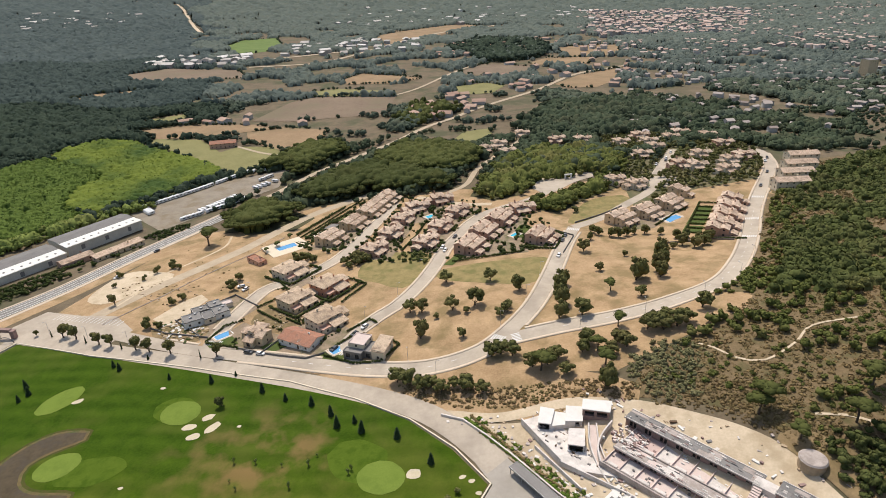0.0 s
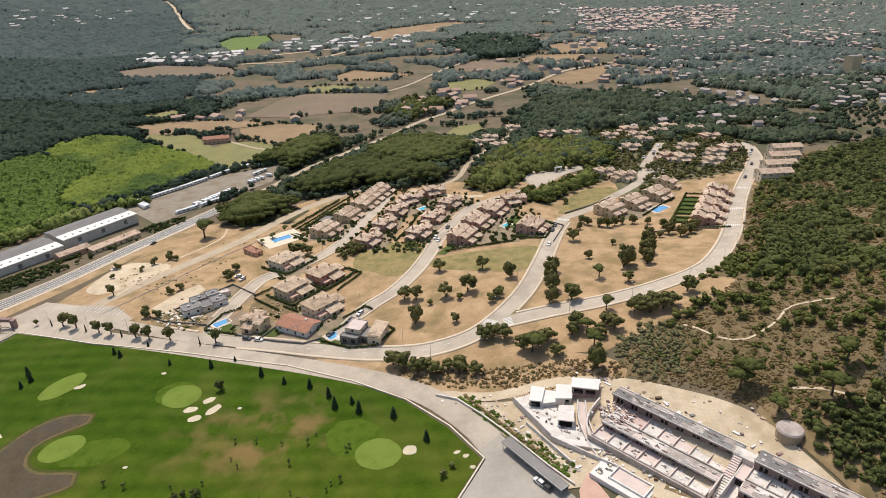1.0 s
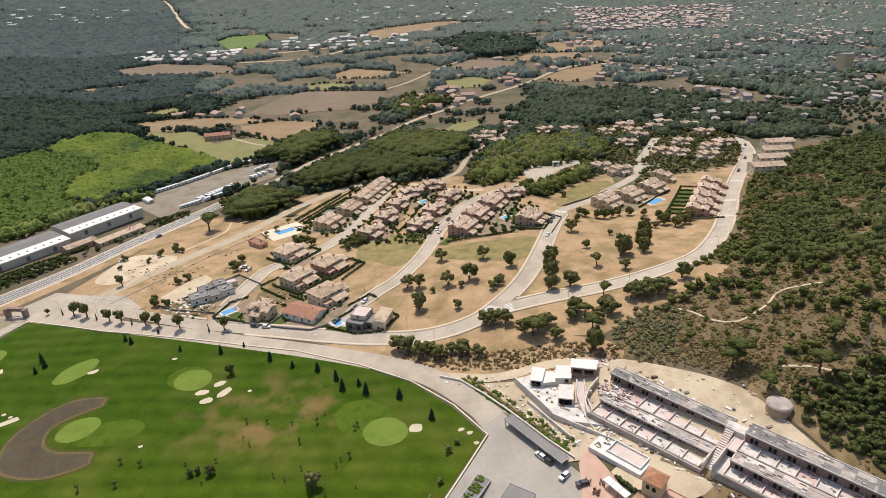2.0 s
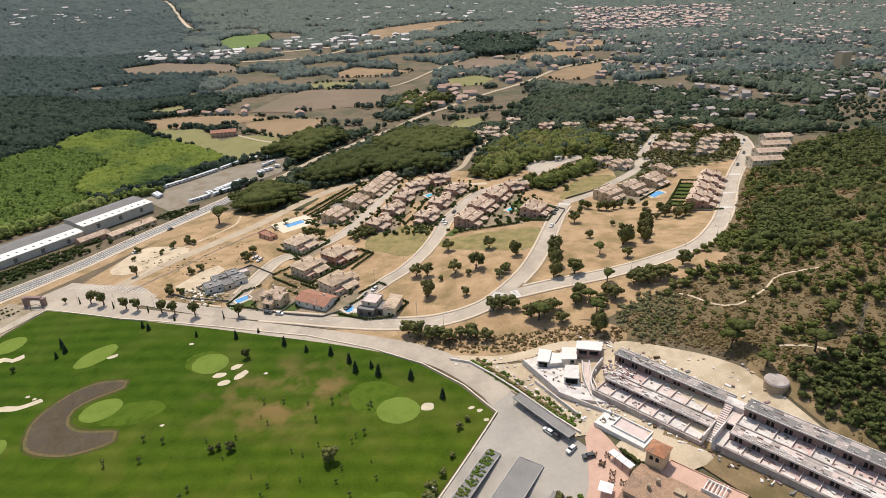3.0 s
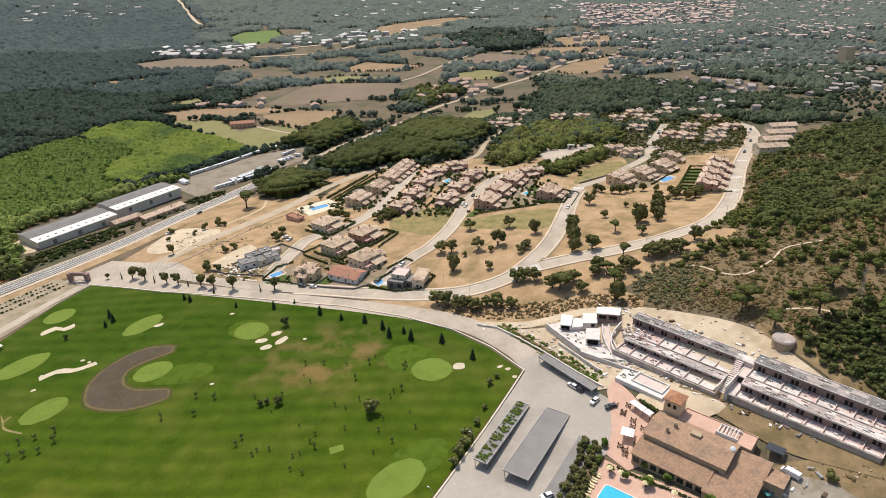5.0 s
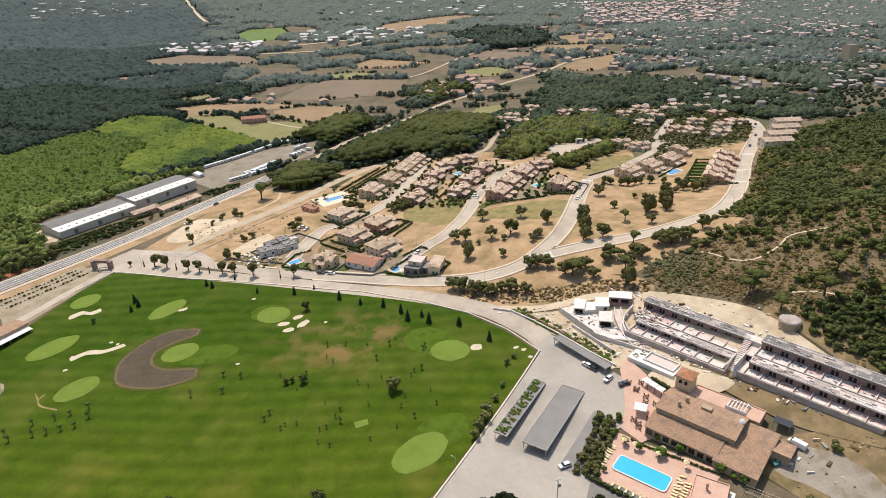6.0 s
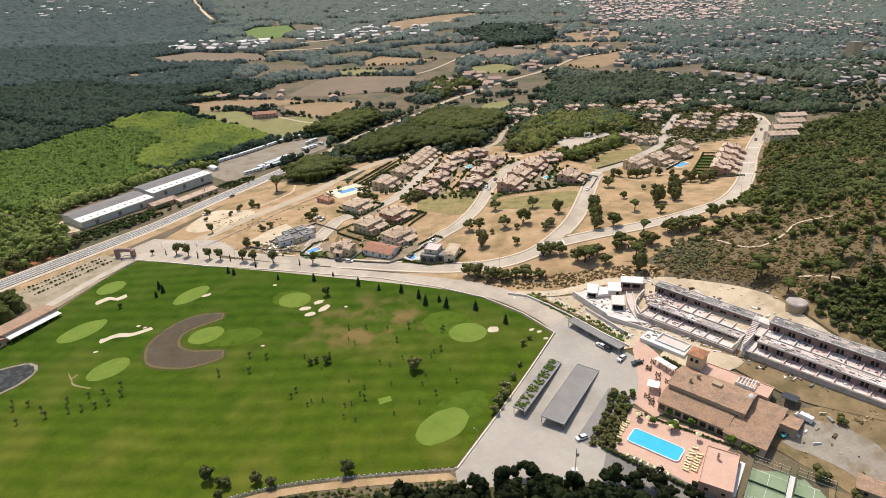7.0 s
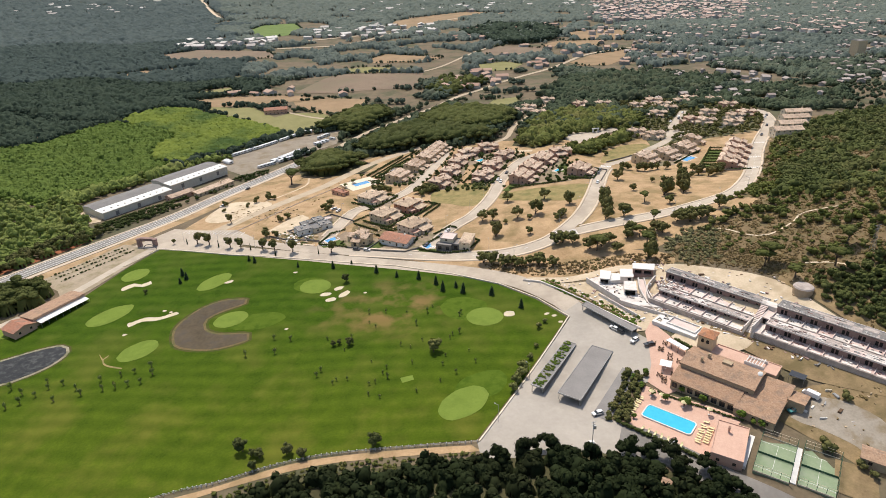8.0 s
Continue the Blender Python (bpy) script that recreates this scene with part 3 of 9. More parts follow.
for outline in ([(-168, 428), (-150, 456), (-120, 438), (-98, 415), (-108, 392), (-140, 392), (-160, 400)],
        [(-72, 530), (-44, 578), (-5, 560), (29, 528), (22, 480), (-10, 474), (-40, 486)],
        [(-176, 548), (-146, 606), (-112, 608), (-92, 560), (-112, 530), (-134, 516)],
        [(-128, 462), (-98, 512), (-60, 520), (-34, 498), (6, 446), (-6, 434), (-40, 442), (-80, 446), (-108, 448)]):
    drape("forest_floor", outline, 0.13, FOREST_FLOOR, 8, False, "dark green-brown ground under trees")
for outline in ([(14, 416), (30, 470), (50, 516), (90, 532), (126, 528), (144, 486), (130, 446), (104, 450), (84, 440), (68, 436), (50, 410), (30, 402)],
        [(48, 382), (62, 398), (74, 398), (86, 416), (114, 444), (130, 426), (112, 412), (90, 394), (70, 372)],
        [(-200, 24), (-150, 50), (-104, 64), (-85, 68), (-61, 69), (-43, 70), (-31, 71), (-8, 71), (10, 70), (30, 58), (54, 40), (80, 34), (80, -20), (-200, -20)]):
    drape("forest_floor", outline, 0.13, FOREST_FLOOR, 8, False, "dark green-brown ground under trees")
for outline in ([(-92, 352), (-60, 344), (-36, 428), (-56, 442)],
        [(-54, 326), (-36, 318), (-22, 386), (-40, 394)],
        [(-24, 328), (-8, 320), (10, 380), (-10, 392)],
        [(0, 306), (42, 308), (48, 372), (24, 376)],
        [(40, 314), (58, 310), (66, 336), (52, 346)],
        [(92, 336), (120, 338), (156, 380), (148, 392), (108, 362)],
        [(140, 314), (158, 304), (190, 372), (176, 380)],
        [(-34, 378), (14, 370), (20, 390), (-20, 408)]):
    drape("house_plot", outline, 0.17, YARD, 6, False, "paved and planted house plot")
for outline in ([(-100, 262), (-80, 256), (-54, 284), (-66, 296)],
        [(-104, 300), (-84, 292), (-76, 306), (-94, 318)],
        [(-86, 226), (-60, 220), (-48, 246), (-66, 262), (-80, 250)],
        [(-118, 243), (-88, 234), (-80, 246), (-104, 262)],
                [(210, 364), (232, 366), (272, 440), (250, 446)],
        [(-144, 264), (-118, 248), (-100, 276), (-118, 292)]):
    drape("house_plot", outline, 0.17, YARD, 6, False, "paved and planted house plot")

drape("house_plot", [(120, 380), (170, 404), (214, 410), (240, 470), (236, 560), (180, 580), (130, 560), (150, 490), (126, 440)], 0.17, GARDEN_GROUND, 6, False, "green and brown garden ground between villas")

# golf range
drape("golf_course", [(-218, 260), (-171, 241.5), (-116, 226), (-70, 211), (-40, 195.5), (-18, 180.5), (-2, 164), (9, 148), (-9, 119), (-34, 79), (-72, 78), (-89, 77), (-104, 74), (-122, 68.5), (-141, 64),
    (-200, 40), (-320, 20), (-330, 100), (-268, 160), (-245, 190), (-229, 238)], 0.2, TURF, 4, False, "mown green golf turf with worn patches")


def blob(name, x, y, a, b, turn, lift, material, label, wobble=0.12, parts=18, seed=0):
    rng = random.Random(seed)
    pts = []
    for i in range(parts):
        u, r = 2 * math.pi * i / parts, 1 + wobble * (rng.random() * 2 - 1)
        p, q = a * r * math.cos(u), b * r * math.sin(u)
        pts.append((x + p * math.cos(turn) - q * math.sin(turn), y + p * math.sin(turn) + q * math.cos(turn)))
    return drape(name, pts, lift, material, max(0.8, min(a, b) / 5), True, label)


for k, (x, y, a, b, turn) in enumerate([(-219.6, 228, 9, 8, 0.5), (-168.4, 211, 12, 7, 0.7), (-214.2, 186, 14, 8, 0.6), (-185, 152.6, 11, 8, 0.6), (-148, 172.6, 10, 7.5, 0.3),
        (-111.2, 197.5, 10, 8, -0.5), (-26.3, 155.5, 10, 8, -0.5), (-38, 98.9, 13.5, 8.2, 0.62), (-259, 178, 10, 9, 0.4)]):
    blob("putting_green_%d" % (k + 1), x, y, a * 0.84, b * 0.88, turn + 0.15, 0.29, GREEN, "pale smooth putting green", 0.03, 22, k)
for k, (x, y, a, b, turn) in enumerate([(-134, 169, 13, 7, 0.1), (-30.6, 108.4, 11.5, 7.6, 0.55), (-35, 164, 12, 9, -0.6), (-114, 199.5, 9.5, 7.5, -0.3)]):
    blob("green_apron_%d" % (k + 1), x, y, a, b, turn, 0.25, APRON, "lighter mown apron beside a green", 0.05, 18, 20 + k)
for k, (x, y, a, b, turn) in enumerate([(-160, 209.5, 2.4, 1.4, 0.5), (-104.2, 188.7, 3.0, 1.7, 0.2), (-98.2, 193.6, 2.6, 1.9, 0.5), (-94.5, 187.6, 3.6, 2.0, 0.9), (-101, 183, 3.0, 1.9, 0.2), (-15.4, 155.5, 2.8, 2.4, 0),
        (-198, 167, 1.2, 0.8, 0), (-200, 177, 1, .8, 0), (-186, 186, 1.1, .8, 0), (-182, 184, 1.0, .8, 0), (-118, 160, 1.0, .7, 0), (-84, 187, .9, .7, 0), (-125, 214, 1.2, .8, 0), (4, 150, 1.1, .8, 0), (1, 152, 1.2, .8, .4), (6, 145, 1.0, .8, 0)]):
    blob("bunker_%d" % (k + 1), x, y, a, b, turn, 0.30, SAND, "pale sand bunker in the turf", 0.16, 10, 40 + k)
drape("bunker_long", [(-221, 214), (-216, 218), (-211, 216), (-207, 219), (-205, 216), (-209, 213), (-214, 214.5), (-219, 210.5)], 0.28, SAND, 2, True, "long wavy sand bunker")
drape("bunker_track", [(-201, 176), (-194, 181), (-186, 180.5), (-179, 184), (-177, 182), (-186, 177.5), (-194, 177.5), (-199, 173.5)], 0.28, SAND, 2, True, "pale sandy waste bunker")
def grown(outline, by):
    """The outline moved outwards all round."""
    edge = spline(outline, 3.0, True)
    way = np.roll(edge, -1, axis=0) - np.roll(edge, 1, axis=0)
    way /= np.linalg.norm(way, axis=1)[:, None]
    x, y = edge[:, 0], edge[:, 1]
    turn = np.sign((x * np.roll(y, -1) - np.roll(x, -1) * y).sum())
    return [tuple(p) for p in edge + np.c_[way[:, 1], -way[:, 0]] * turn * by]


POND_1 = [(-145, 190.5), (-158, 191), (-168, 184), (-174, 171), (-172, 160), (-166, 152), (-149, 148), (-134, 153.5), (-135.5, 159), (-150, 161), (-158, 166), (-160, 174.5), (-154, 180.5), (-144.5, 186)]
POND_2 = [(-264, 146), (-249, 152), (-238, 158.5), (-226, 162), (-219.5, 156), (-222, 146), (-231, 137), (-239, 133), (-264, 127)]
for outline in (POND_1, POND_2):
    drape("pond_margin", grown(outline, 1.5), 0.225, MARGIN, 2, False, "damp brown-green margin round a pond")
drape("pond_bank", grown(POND_1, 0.3), 0.25, MUD, 2.5, False, "muddy brown pond bank")
drape("pond", grown(POND_1, -0.9), 0.30, POND, 2.5, False, "shallow curved pond of brown water")
drape("pond_bank", grown(POND_2, 0.5), 0.25, PALE_RIM, 2.5, False, "pale dry rim of a pond")
drape("pond", grown(POND_2, -0.9), 0.30, DARK_POND, 2.5, False, "dark grey still pond with floating weed")
drape("tee", [(-62.6, 116.6), (-57.7, 117.8), (-56.9, 114.8), (-61.5, 113.2)], 0.28, GREEN, 2, False, "square mown tee")

for k, pts in enumerate(([(-203.2, 152.4), (-199.4, 147.3), (-195.8, 142.8), (-186.6, 139.3), (-186.6, 140.1), (-195.4, 143.6), (-198.8, 147.6), (-202.6, 152)], [(-198.2, 151), (-199.4, 147.6), (-198.8, 147.4), (-197.6, 150.6)])):
    drape("worn_track", pts, 0.24, WEEDS, 1.5, True, "worn pale track in the turf")

# roads
road("road_far", [(-167, 452), (-145, 484), (-120, 524), (-93, 553), (-56, 599), (-24, 659), (6, 700), (32, 744), (69, 795), (125, 866), (195, 974), (262, 1024), (318, 1056)], 6.5, TRACK, "pale road running off through the woods", 0.5)
ROADS[-1] = (ROADS[-1][0], 6.5)
road("road_valley", [(-361, 1169), (-299, 1177), (-237, 1196), (-192, 1262), (-154, 1342), (-75, 1495), (7, 1610), (130, 1711)], 10, TRACK, "pale main road across the valley", 0.8)
ROADS[-1] = (ROADS[-1][0], 13.0)
road("road_farm", [(-222, 632), (-190, 604), (-168, 590)], 3.5, TRACK, "pale farm track", 0.5)
road("track_far_1", [(-70, 868), (-53, 890), (-34, 925), (7, 1021), (55, 1112)], 5, TRACK, "far field track", 0.6)
road("track_far_2", [(-560, 1190), (-470, 1225), (-330, 1270), (-220, 1330)], 12, TRACK, "pale service road by the works", 0.8)
ROADS[-1] = (ROADS[-1][0], 13.0)
road("firebreak", [(-900, 2234), (-846, 2145), (-774, 1987), (-720, 1868), (-673, 1768), (-627, 1682)], 9, DUST, "pale cleared firebreak on the hillside", 1.2)
ROADS[-1] = (ROADS[-1][0], 9.0)
road("highway", [(-470, -10), (-385, 100), (-318, 200), (-289, 241), (-268, 269), (-251, 291), (-229.4, 321.4), (-209.4, 364.3), (-185, 416), (-167.4, 452)], 10.5, HIGHWAY, "grey two-lane highway")
HIGHWAY_LINE = [(-385, 100), (-318, 200), (-289, 241), (-268, 269), (-251, 291), (-229.4, 321.4), (-209.4, 364.3), (-185, 416), (-170, 446)]
road("highway_verge", [(-310, 196), (-282, 237), (-260, 266), (-243, 289), (-222, 320), (-202, 364), (-178, 415)], 3.0, FLAGS, "pale paved strip beside the highway", 0.26)
road("highway_shoulder", [(-306, 192), (-277, 233), (-254, 263), (-238, 286), (-216, 318), (-196, 362), (-172, 412)], 9, DRY, "dry tan verge beside the highway", 0.15, note=False)
road("street_golf", [(-236, 272), (-222.9, 266.3), (-162.4, 244.6), (-112.5, 228.5), (-67, 212), (-33.9, 197), (-13.8, 185), (0, 172), (13, 155)], 9.5, ASPHALT, "pale asphalt lane along the golf fence", 0.26)
road("street_estate", [(-201.6, 273.7), (-167.8, 259.2), (-138.7, 246.7), (-115.3, 238.6), (-81, 228.8), (-57, 220.5), (-34.5, 213.4), (-12.9, 209.6), (6.2, 213), (19.4, 222), (35.2, 242.7), (47.8, 271.5), (63.8, 318.2), (74.2, 345)], 7.5, ASPHALT, "pale asphalt estate street", 0.24)
road("street_hill", [(17, 220), (43, 223.4), (70.9, 225.7), (94.8, 231.9), (119.4, 244.6), (139.4, 269.9), (160.9, 306.3), (183.5, 350.2), (201.7, 381.6), (222.5, 414.8), (235.3, 437.5), (245.3, 470.7), (244, 486.8)], 7.5, ASPHALT, "pale street curving up round the estate", 0.23)
road("street_middle", [(-56, 222), (-44.5, 244.2), (-35.9, 254.4), (-26.8, 263.9), (-17.1, 281.7), (-9.9, 302), (-3.6, 326.5), (4.9, 347.2), (11.9, 363.8), (21, 377.9), (34.3, 387.3), (57.3, 401.7), (76.6, 425.3)], 6.5, ASPHALT, "pale side street between row houses", 0.22)
road("street_west", [(-115.6, 240), (-113.6, 256.3), (-110.3, 269), (-102.4, 294.9), (-93.3, 301.9), (-80.9, 313), (-68.4, 330.3), (-59.3, 356.6), (-52.9, 379.6), (-45.6, 403.2), (-38.3, 420.5)], 6.5, ASPHALT, "pale side street through the villas", 0.21)
road("street_top", [(74.2, 345), (93.8, 359.8), (116.4, 384.2), (134.3, 402.2), (145.4, 417), (153, 427)], 6.5, ASPHALT, "pale short street", 0.22)
road("street_north", [(153, 440), (165, 462), (175.8, 482.2), (186.3, 503)], 7, ASPHALT, "pale street with parked cars", 0.22)
road("street_wood", [(-24, 428), (8, 402), (28, 396)], 5, DUST, "bare earth lane at the edge of the wood", 0.2)
road("street_wood_2", [(-3, 428), (12, 443), (22, 478), (37, 510), (59, 555), (76, 600)], 4.5, TRACK, "pale lane into the wood", 0.2)
road("dirt_road", [(-190, 278), (-171.5, 305.2), (-156.8, 326.1), (-135.6, 360.5), (-118.5, 396.7), (-96.8, 427), (-60, 450)], 9, TRACK, "wide brown dirt road", 0.19)
road("range_lane", [(-224, 262), (-236, 238), (-248, 212), (-262, 190), (-280, 165)], 5.5, ASPHALT, "pale lane beside the golf turf", 0.25)
road("footpath_1", [(-172, 330), (-158, 352), (-150, 372), (-152, 392)], 1.6, DUST, "pale trodden path", 0.24)
road("footpath_2", [(-184, 283), (-178, 300), (-172, 312)], 1.5, DUST, "pale trodden path", 0.24)
road("hill_path_1", [(92, 197), (96, 193), (101, 185), (109, 181), (122, 187), (132, 195), (149, 195)], 0.9, DUST, "pale trodden path through scrub", 0.25)
road("hill_path_2", [(112, 154), (120, 151), (125, 147), (130, 143), (144, 138)], 0.9, DUST, "pale trodden path through scrub", 0.25)
road("site_road", [(-4, 181), (16, 176), (40, 178), (60, 172), (80, 158), (90, 151.5), (97, 143)], 4.5, DUST, "pale dusty site road above the building works", 0.24)
drape("car_park", [(-34, 77), (-12, 112), (10.5, 147.5), (3, 162), (-8, 176), (-2, 180), (8, 170), (18, 155), (30, 138), (40, 124), (33, 104), (24, 100), (10, 88), (16, 82), (30, 70), (20, 66), (2, 71), (-33, 69)], 0.2, LOT, 6, False, "wide pale asphalt car park")
drape("access_road", [(16, 82), (24, 78.5), (38, 66), (58, 48), (80, 36), (78, 30), (52, 42), (30, 59), (12, 72)], 0.24, LANE, 5, False, "grey asphalt lane below the hotel")
# Dark sheet laid on the asphalt for the shade beside the hedge.
drape("shaded_bay", [(24, 112), (29, 108), (12, 84), (7, 88)], 0.25, FELT, 5, False, "dark grey sheet for hedge shade on the car park")
drape("entrance_square", [(-240, 268), (-222, 292), (-198, 283), (-176, 278), (-160, 262), (-168, 250), (-222, 264)], 0.2, ASPHALT, 6, False, "pale asphalt entrance square")
field("caravan_yard", [(-252, 452), (-214, 516), (-146, 548), (-146, 500), (-176, 470), (-212, 414)], GRAVEL, "brown gravel storage yard for caravans", 0.24, 9)
drape("avenue_garden", [(-276, 228), (-258, 216), (-246, 200), (-243, 206), (-230, 238), (-219.5, 261), (-232, 267), (-247, 273)], 0.2, AVENUE, 6, False, "pale gravel planting strip")
drape("clearing_top", [(59, 422), (74, 450), (91, 451), (113, 458), (113, 448), (91, 432), (72, 412)], 0.22, ASPHALT, 6, True, "pale turning place by a wood")
drape("clearing_court", [(142, 416), (150, 436), (166, 430), (156, 414)], 0.23, ASPHALT, 5, True, "pale paved forecourt")
drape("bare_plot", [(-100, 268), (-88, 276), (-72, 262), (-84, 250), (-98, 256)], 0.2, DRY_BANK, 5, True, "bare brown building plot")
drape("rubble_plot", [(-150, 260), (-136, 272), (-120, 258), (-124, 246), (-140, 250)], 0.2, DRY_BANK, 5, True, "rubble-strewn brown plot")


def pavement(points, width, side, label, gap=0.0):
    """A raised pavement along a street, broken where another road crosses it."""
    line = spline(points, 3.0)
    way = np.gradient(line, axis=0)
    way /= np.linalg.norm(way, axis=1)[:, None]
    line = line + np.c_[-way[:, 1], way[:, 0]] * side
    free = off_roads(line[:, 0], line[:, 1], 0.4)
    start = None
    for i in range(len(line) + 1):
        good = i < len(line) and free[i]
        if good and start is None:
            start = i
        if not good and start is not None:
            if i - start > 4:
                _, verts, tris = ribbon(line[start:i], width, 0.34, 6.0, 2, 0.3)
                tagged(new("pavement", arrays_mesh("pavement", verts, tris, FLAGS)), label, kind="structure")
            start = None


for points, half in (([(-138.7, 246.7), (-115.3, 238.6), (-81, 228.8), (-57, 220.5), (-34.5, 213.4), (-12.9, 209.6), (6.2, 213), (19.4, 222), (35.2, 242.7), (47.8, 271.5), (63.8, 318.2), (72, 338)], 3.75),
        ([(22, 221), (43, 223.4), (70.9, 225.7), (94.8, 231.9), (119.4, 244.6), (139.4, 269.9), (160.9, 306.3), (183.5, 350.2), (201.7, 381.6), (222.5, 414.8), (235.3, 437.5), (245.3, 470.7)], 3.75),
        ([(-44.5, 244.2), (-35.9, 254.4), (-26.8, 263.9), (-17.1, 281.7), (-9.9, 302), (-3.6, 326.5), (4.9, 347.2), (11.9, 363.8), (21, 377.9)], 3.25),
        ([(-113.6, 256.3), (-110.3, 269), (-102.4, 294.9), (-93.3, 301.9), (-80.9, 313), (-68.4, 330.3), (-59.3, 356.6), (-52.9, 379.6), (-45.6, 403.2)], 3.25)):
    for s in (-1, 1):
        pavement(points, 1.5, s * (half + 0.85), "pale slab pavement with a kerb")


def stripe(name, x, y, turn, length, width, label, parent=None):
    """A flat painted bar on the road."""
    c, s = math.cos(turn), math.sin(turn)
    pts = [(x + u * c - v * s, y + u * s + v * c) for u, v in ((-length / 2, -width / 2), (length / 2, -width / 2), (length / 2, width / 2), (-length / 2, width / 2))]
    verts = [(p, q, float(H(p, q)) + 0.31) for p, q in pts]
    ob = new(name, arrays_mesh(name, verts, [(0, 1, 2), (0, 2, 3)], LINE))
    return tagged(ob, label, kind="structure")


def crossing(x, y, turn, bars=7, length=3.6):
    """Zebra bars laid across a street that runs towards turn."""
    for k in range(bars):
        o = (k - (bars - 1) / 2) * 1.05
        stripe("crossing_bar", x - o * math.sin(turn), y + o * math.cos(turn), turn, length, 0.55, "white zebra crossing bar on asphalt")


for off in (-4.6, -1.6, 1.6, 4.6, -6.6):
    edge = spline(HIGHWAY_LINE, 6.0)
    way = np.gradient(edge, axis=0)
    way /= np.linalg.norm(way, axis=1)[:, None]
    _, verts, tris = ribbon(edge + np.c_[way[:, 1], -way[:, 0]] * off, 0.45 if off > -6 else 1.8, 0.30, 6.0, 2)
    tagged(new("edge_line", arrays_mesh("edge_line", verts, tris, LINE if off > -6 else FLAGS)), "white painted line along the highway", kind="structure")
for x, y, turn in ((26, 220, 0.15), (18, 222.5, 0.95), (-52, 229, 1.1), (161, 306.5, 1.02), (176, 336, 1.1), (197, 374, 1.0), (73, 341, 1.2), (-113, 245, 1.4)):
    crossing(x, y, turn)
for points in ([(120, 245.5), (139.4, 269.9), (160.9, 306.3), (183.5, 350.2)], [(45, 223.5), (70.9, 225.7), (94.8, 231.9), (119.4, 244.6)], [(-81, 228.8), (-57, 220.5), (-34.5, 213.4), (-12.9, 209.6), (6.2, 213)]):
    dash = spline(points, 4.0)
    for (x, y), (p, q) in list(zip(dash, dash[1:]))[::2]:
        stripe("centre_dash", (x + p) / 2, (y + q) / 2, math.atan2(q - y, p - x), 2.2, 0.22, "white dashed centre line")
for k in range(18):
    u = k / 17
    stripe("bay_line", -212 + 42 * u, 284 - 14 * u, 1.15, 5.0, 0.3, "white parking bay line on the square")

# ---- plants ----
def ball(divisions):
    bm = bmesh.new()
    bmesh.ops.create_icosphere(bm, subdivisions=divisions, radius=1)
    bm.verts.ensure_lookup_table()
    v = np.array([tuple(p.co) for p in bm.verts])
    f = np.array([[p.index for p in q.verts] for q in bm.faces])
    bm.free()
    return v, f


BALLS = {k: ball(k) for k in (1, 2)}


def crown(rng, lumps, leaves, leaf, divisions=1, spread=(0.55, 0.55, 0.4), lump=(0.45, 0.62), squash=0.8, centre=0.0, taper=0.0):
    """A crown of unit radius about the origin: rough lumps with leaf clumps standing out of them. Returns places and triangles."""
    verts, tris, n = [], [], 0
    v0, f0 = BALLS[divisions]
    mids = []
    for k in range(lumps):
        d = rng.normal(size=3)
        d *= rng.random() ** 0.4 / np.linalg.norm(d)
        if k == 0:
            d *= 0
        mid = d * spread
        mid[2] += centre
        r = rng.uniform(*lump) * (1 - taper * max(0.0, mid[2]))
        mids.append((mid, r))
        v = v0 * r * (1 + 0.28 * (rng.random((len(v0), 1)) - 0.5)) * (1, 1, squash) + mid
        verts.append(v)
        tris.append(f0 + n)
        n += len(v)
    for _ in range(leaves):
        mid, r = mids[rng.integers(len(mids))]
        d = rng.normal(size=3)
        d[2] = d[2] if d[2] > -0.3 else -d[2]
        d /= np.linalg.norm(d)
        p = mid + d * r * (1, 1, squash) * rng.uniform(0.86, 1.16)
        a = np.cross(d, rng.normal(size=3))
        a /= np.linalg.norm(a)
        b = np.cross(d, a) + d * rng.uniform(-0.7, 0.7)
        s = leaf * rng.uniform(0.6, 1.3)
        verts.append(np.array([p + a * s, p - a * s * 0.7 + b * s * 0.8, p - a * s * 0.5 - b * s * 0.8]))
        tris.append(np.array([[n, n + 1, n + 2]]))
        n += 3
    return np.concatenate(verts), np.concatenate(tris)


def crowns(seed, count, **kind):
    rng = np.random.default_rng(seed)
    return [crown(rng, **kind) for _ in range(count)]


ROUND = crowns(1, 6, lumps=15, leaves=340, leaf=0.11, spread=(0.68, 0.68, 0.52), lump=(0.20, 0.38))
UMBRELLA = crowns(2, 6, lumps=10, leaves=190, leaf=0.09, spread=(0.68, 0.68, 0.14), lump=(0.30, 0.46), squash=0.6)
BUSHY = crowns(3, 7, lumps=4, leaves=64, leaf=0.21, spread=(0.6, 0.6, 0.25), lump=(0.26, 0.46), squash=0.75)
TUFT = crowns(8, 9, lumps=1, leaves=20, leaf=0.36, spread=(0.5, 0.5, 0.2), lump=(0.45, 0.7), squash=0.6)
WOODY = crowns(4, 7, lumps=6, leaves=80, leaf=0.18, spread=(0.58, 0.58, 0.36), lump=(0.27, 0.48))
MIDDLE = crowns(6, 7, lumps=3, leaves=34, leaf=0.19, spread=(0.5, 0.5, 0.3), lump=(0.45, 0.65))
DISTANT = crowns(5, 6, lumps=2, leaves=14, leaf=0.26, spread=(0.45, 0.45, 0.3), lump=(0.5, 0.75))


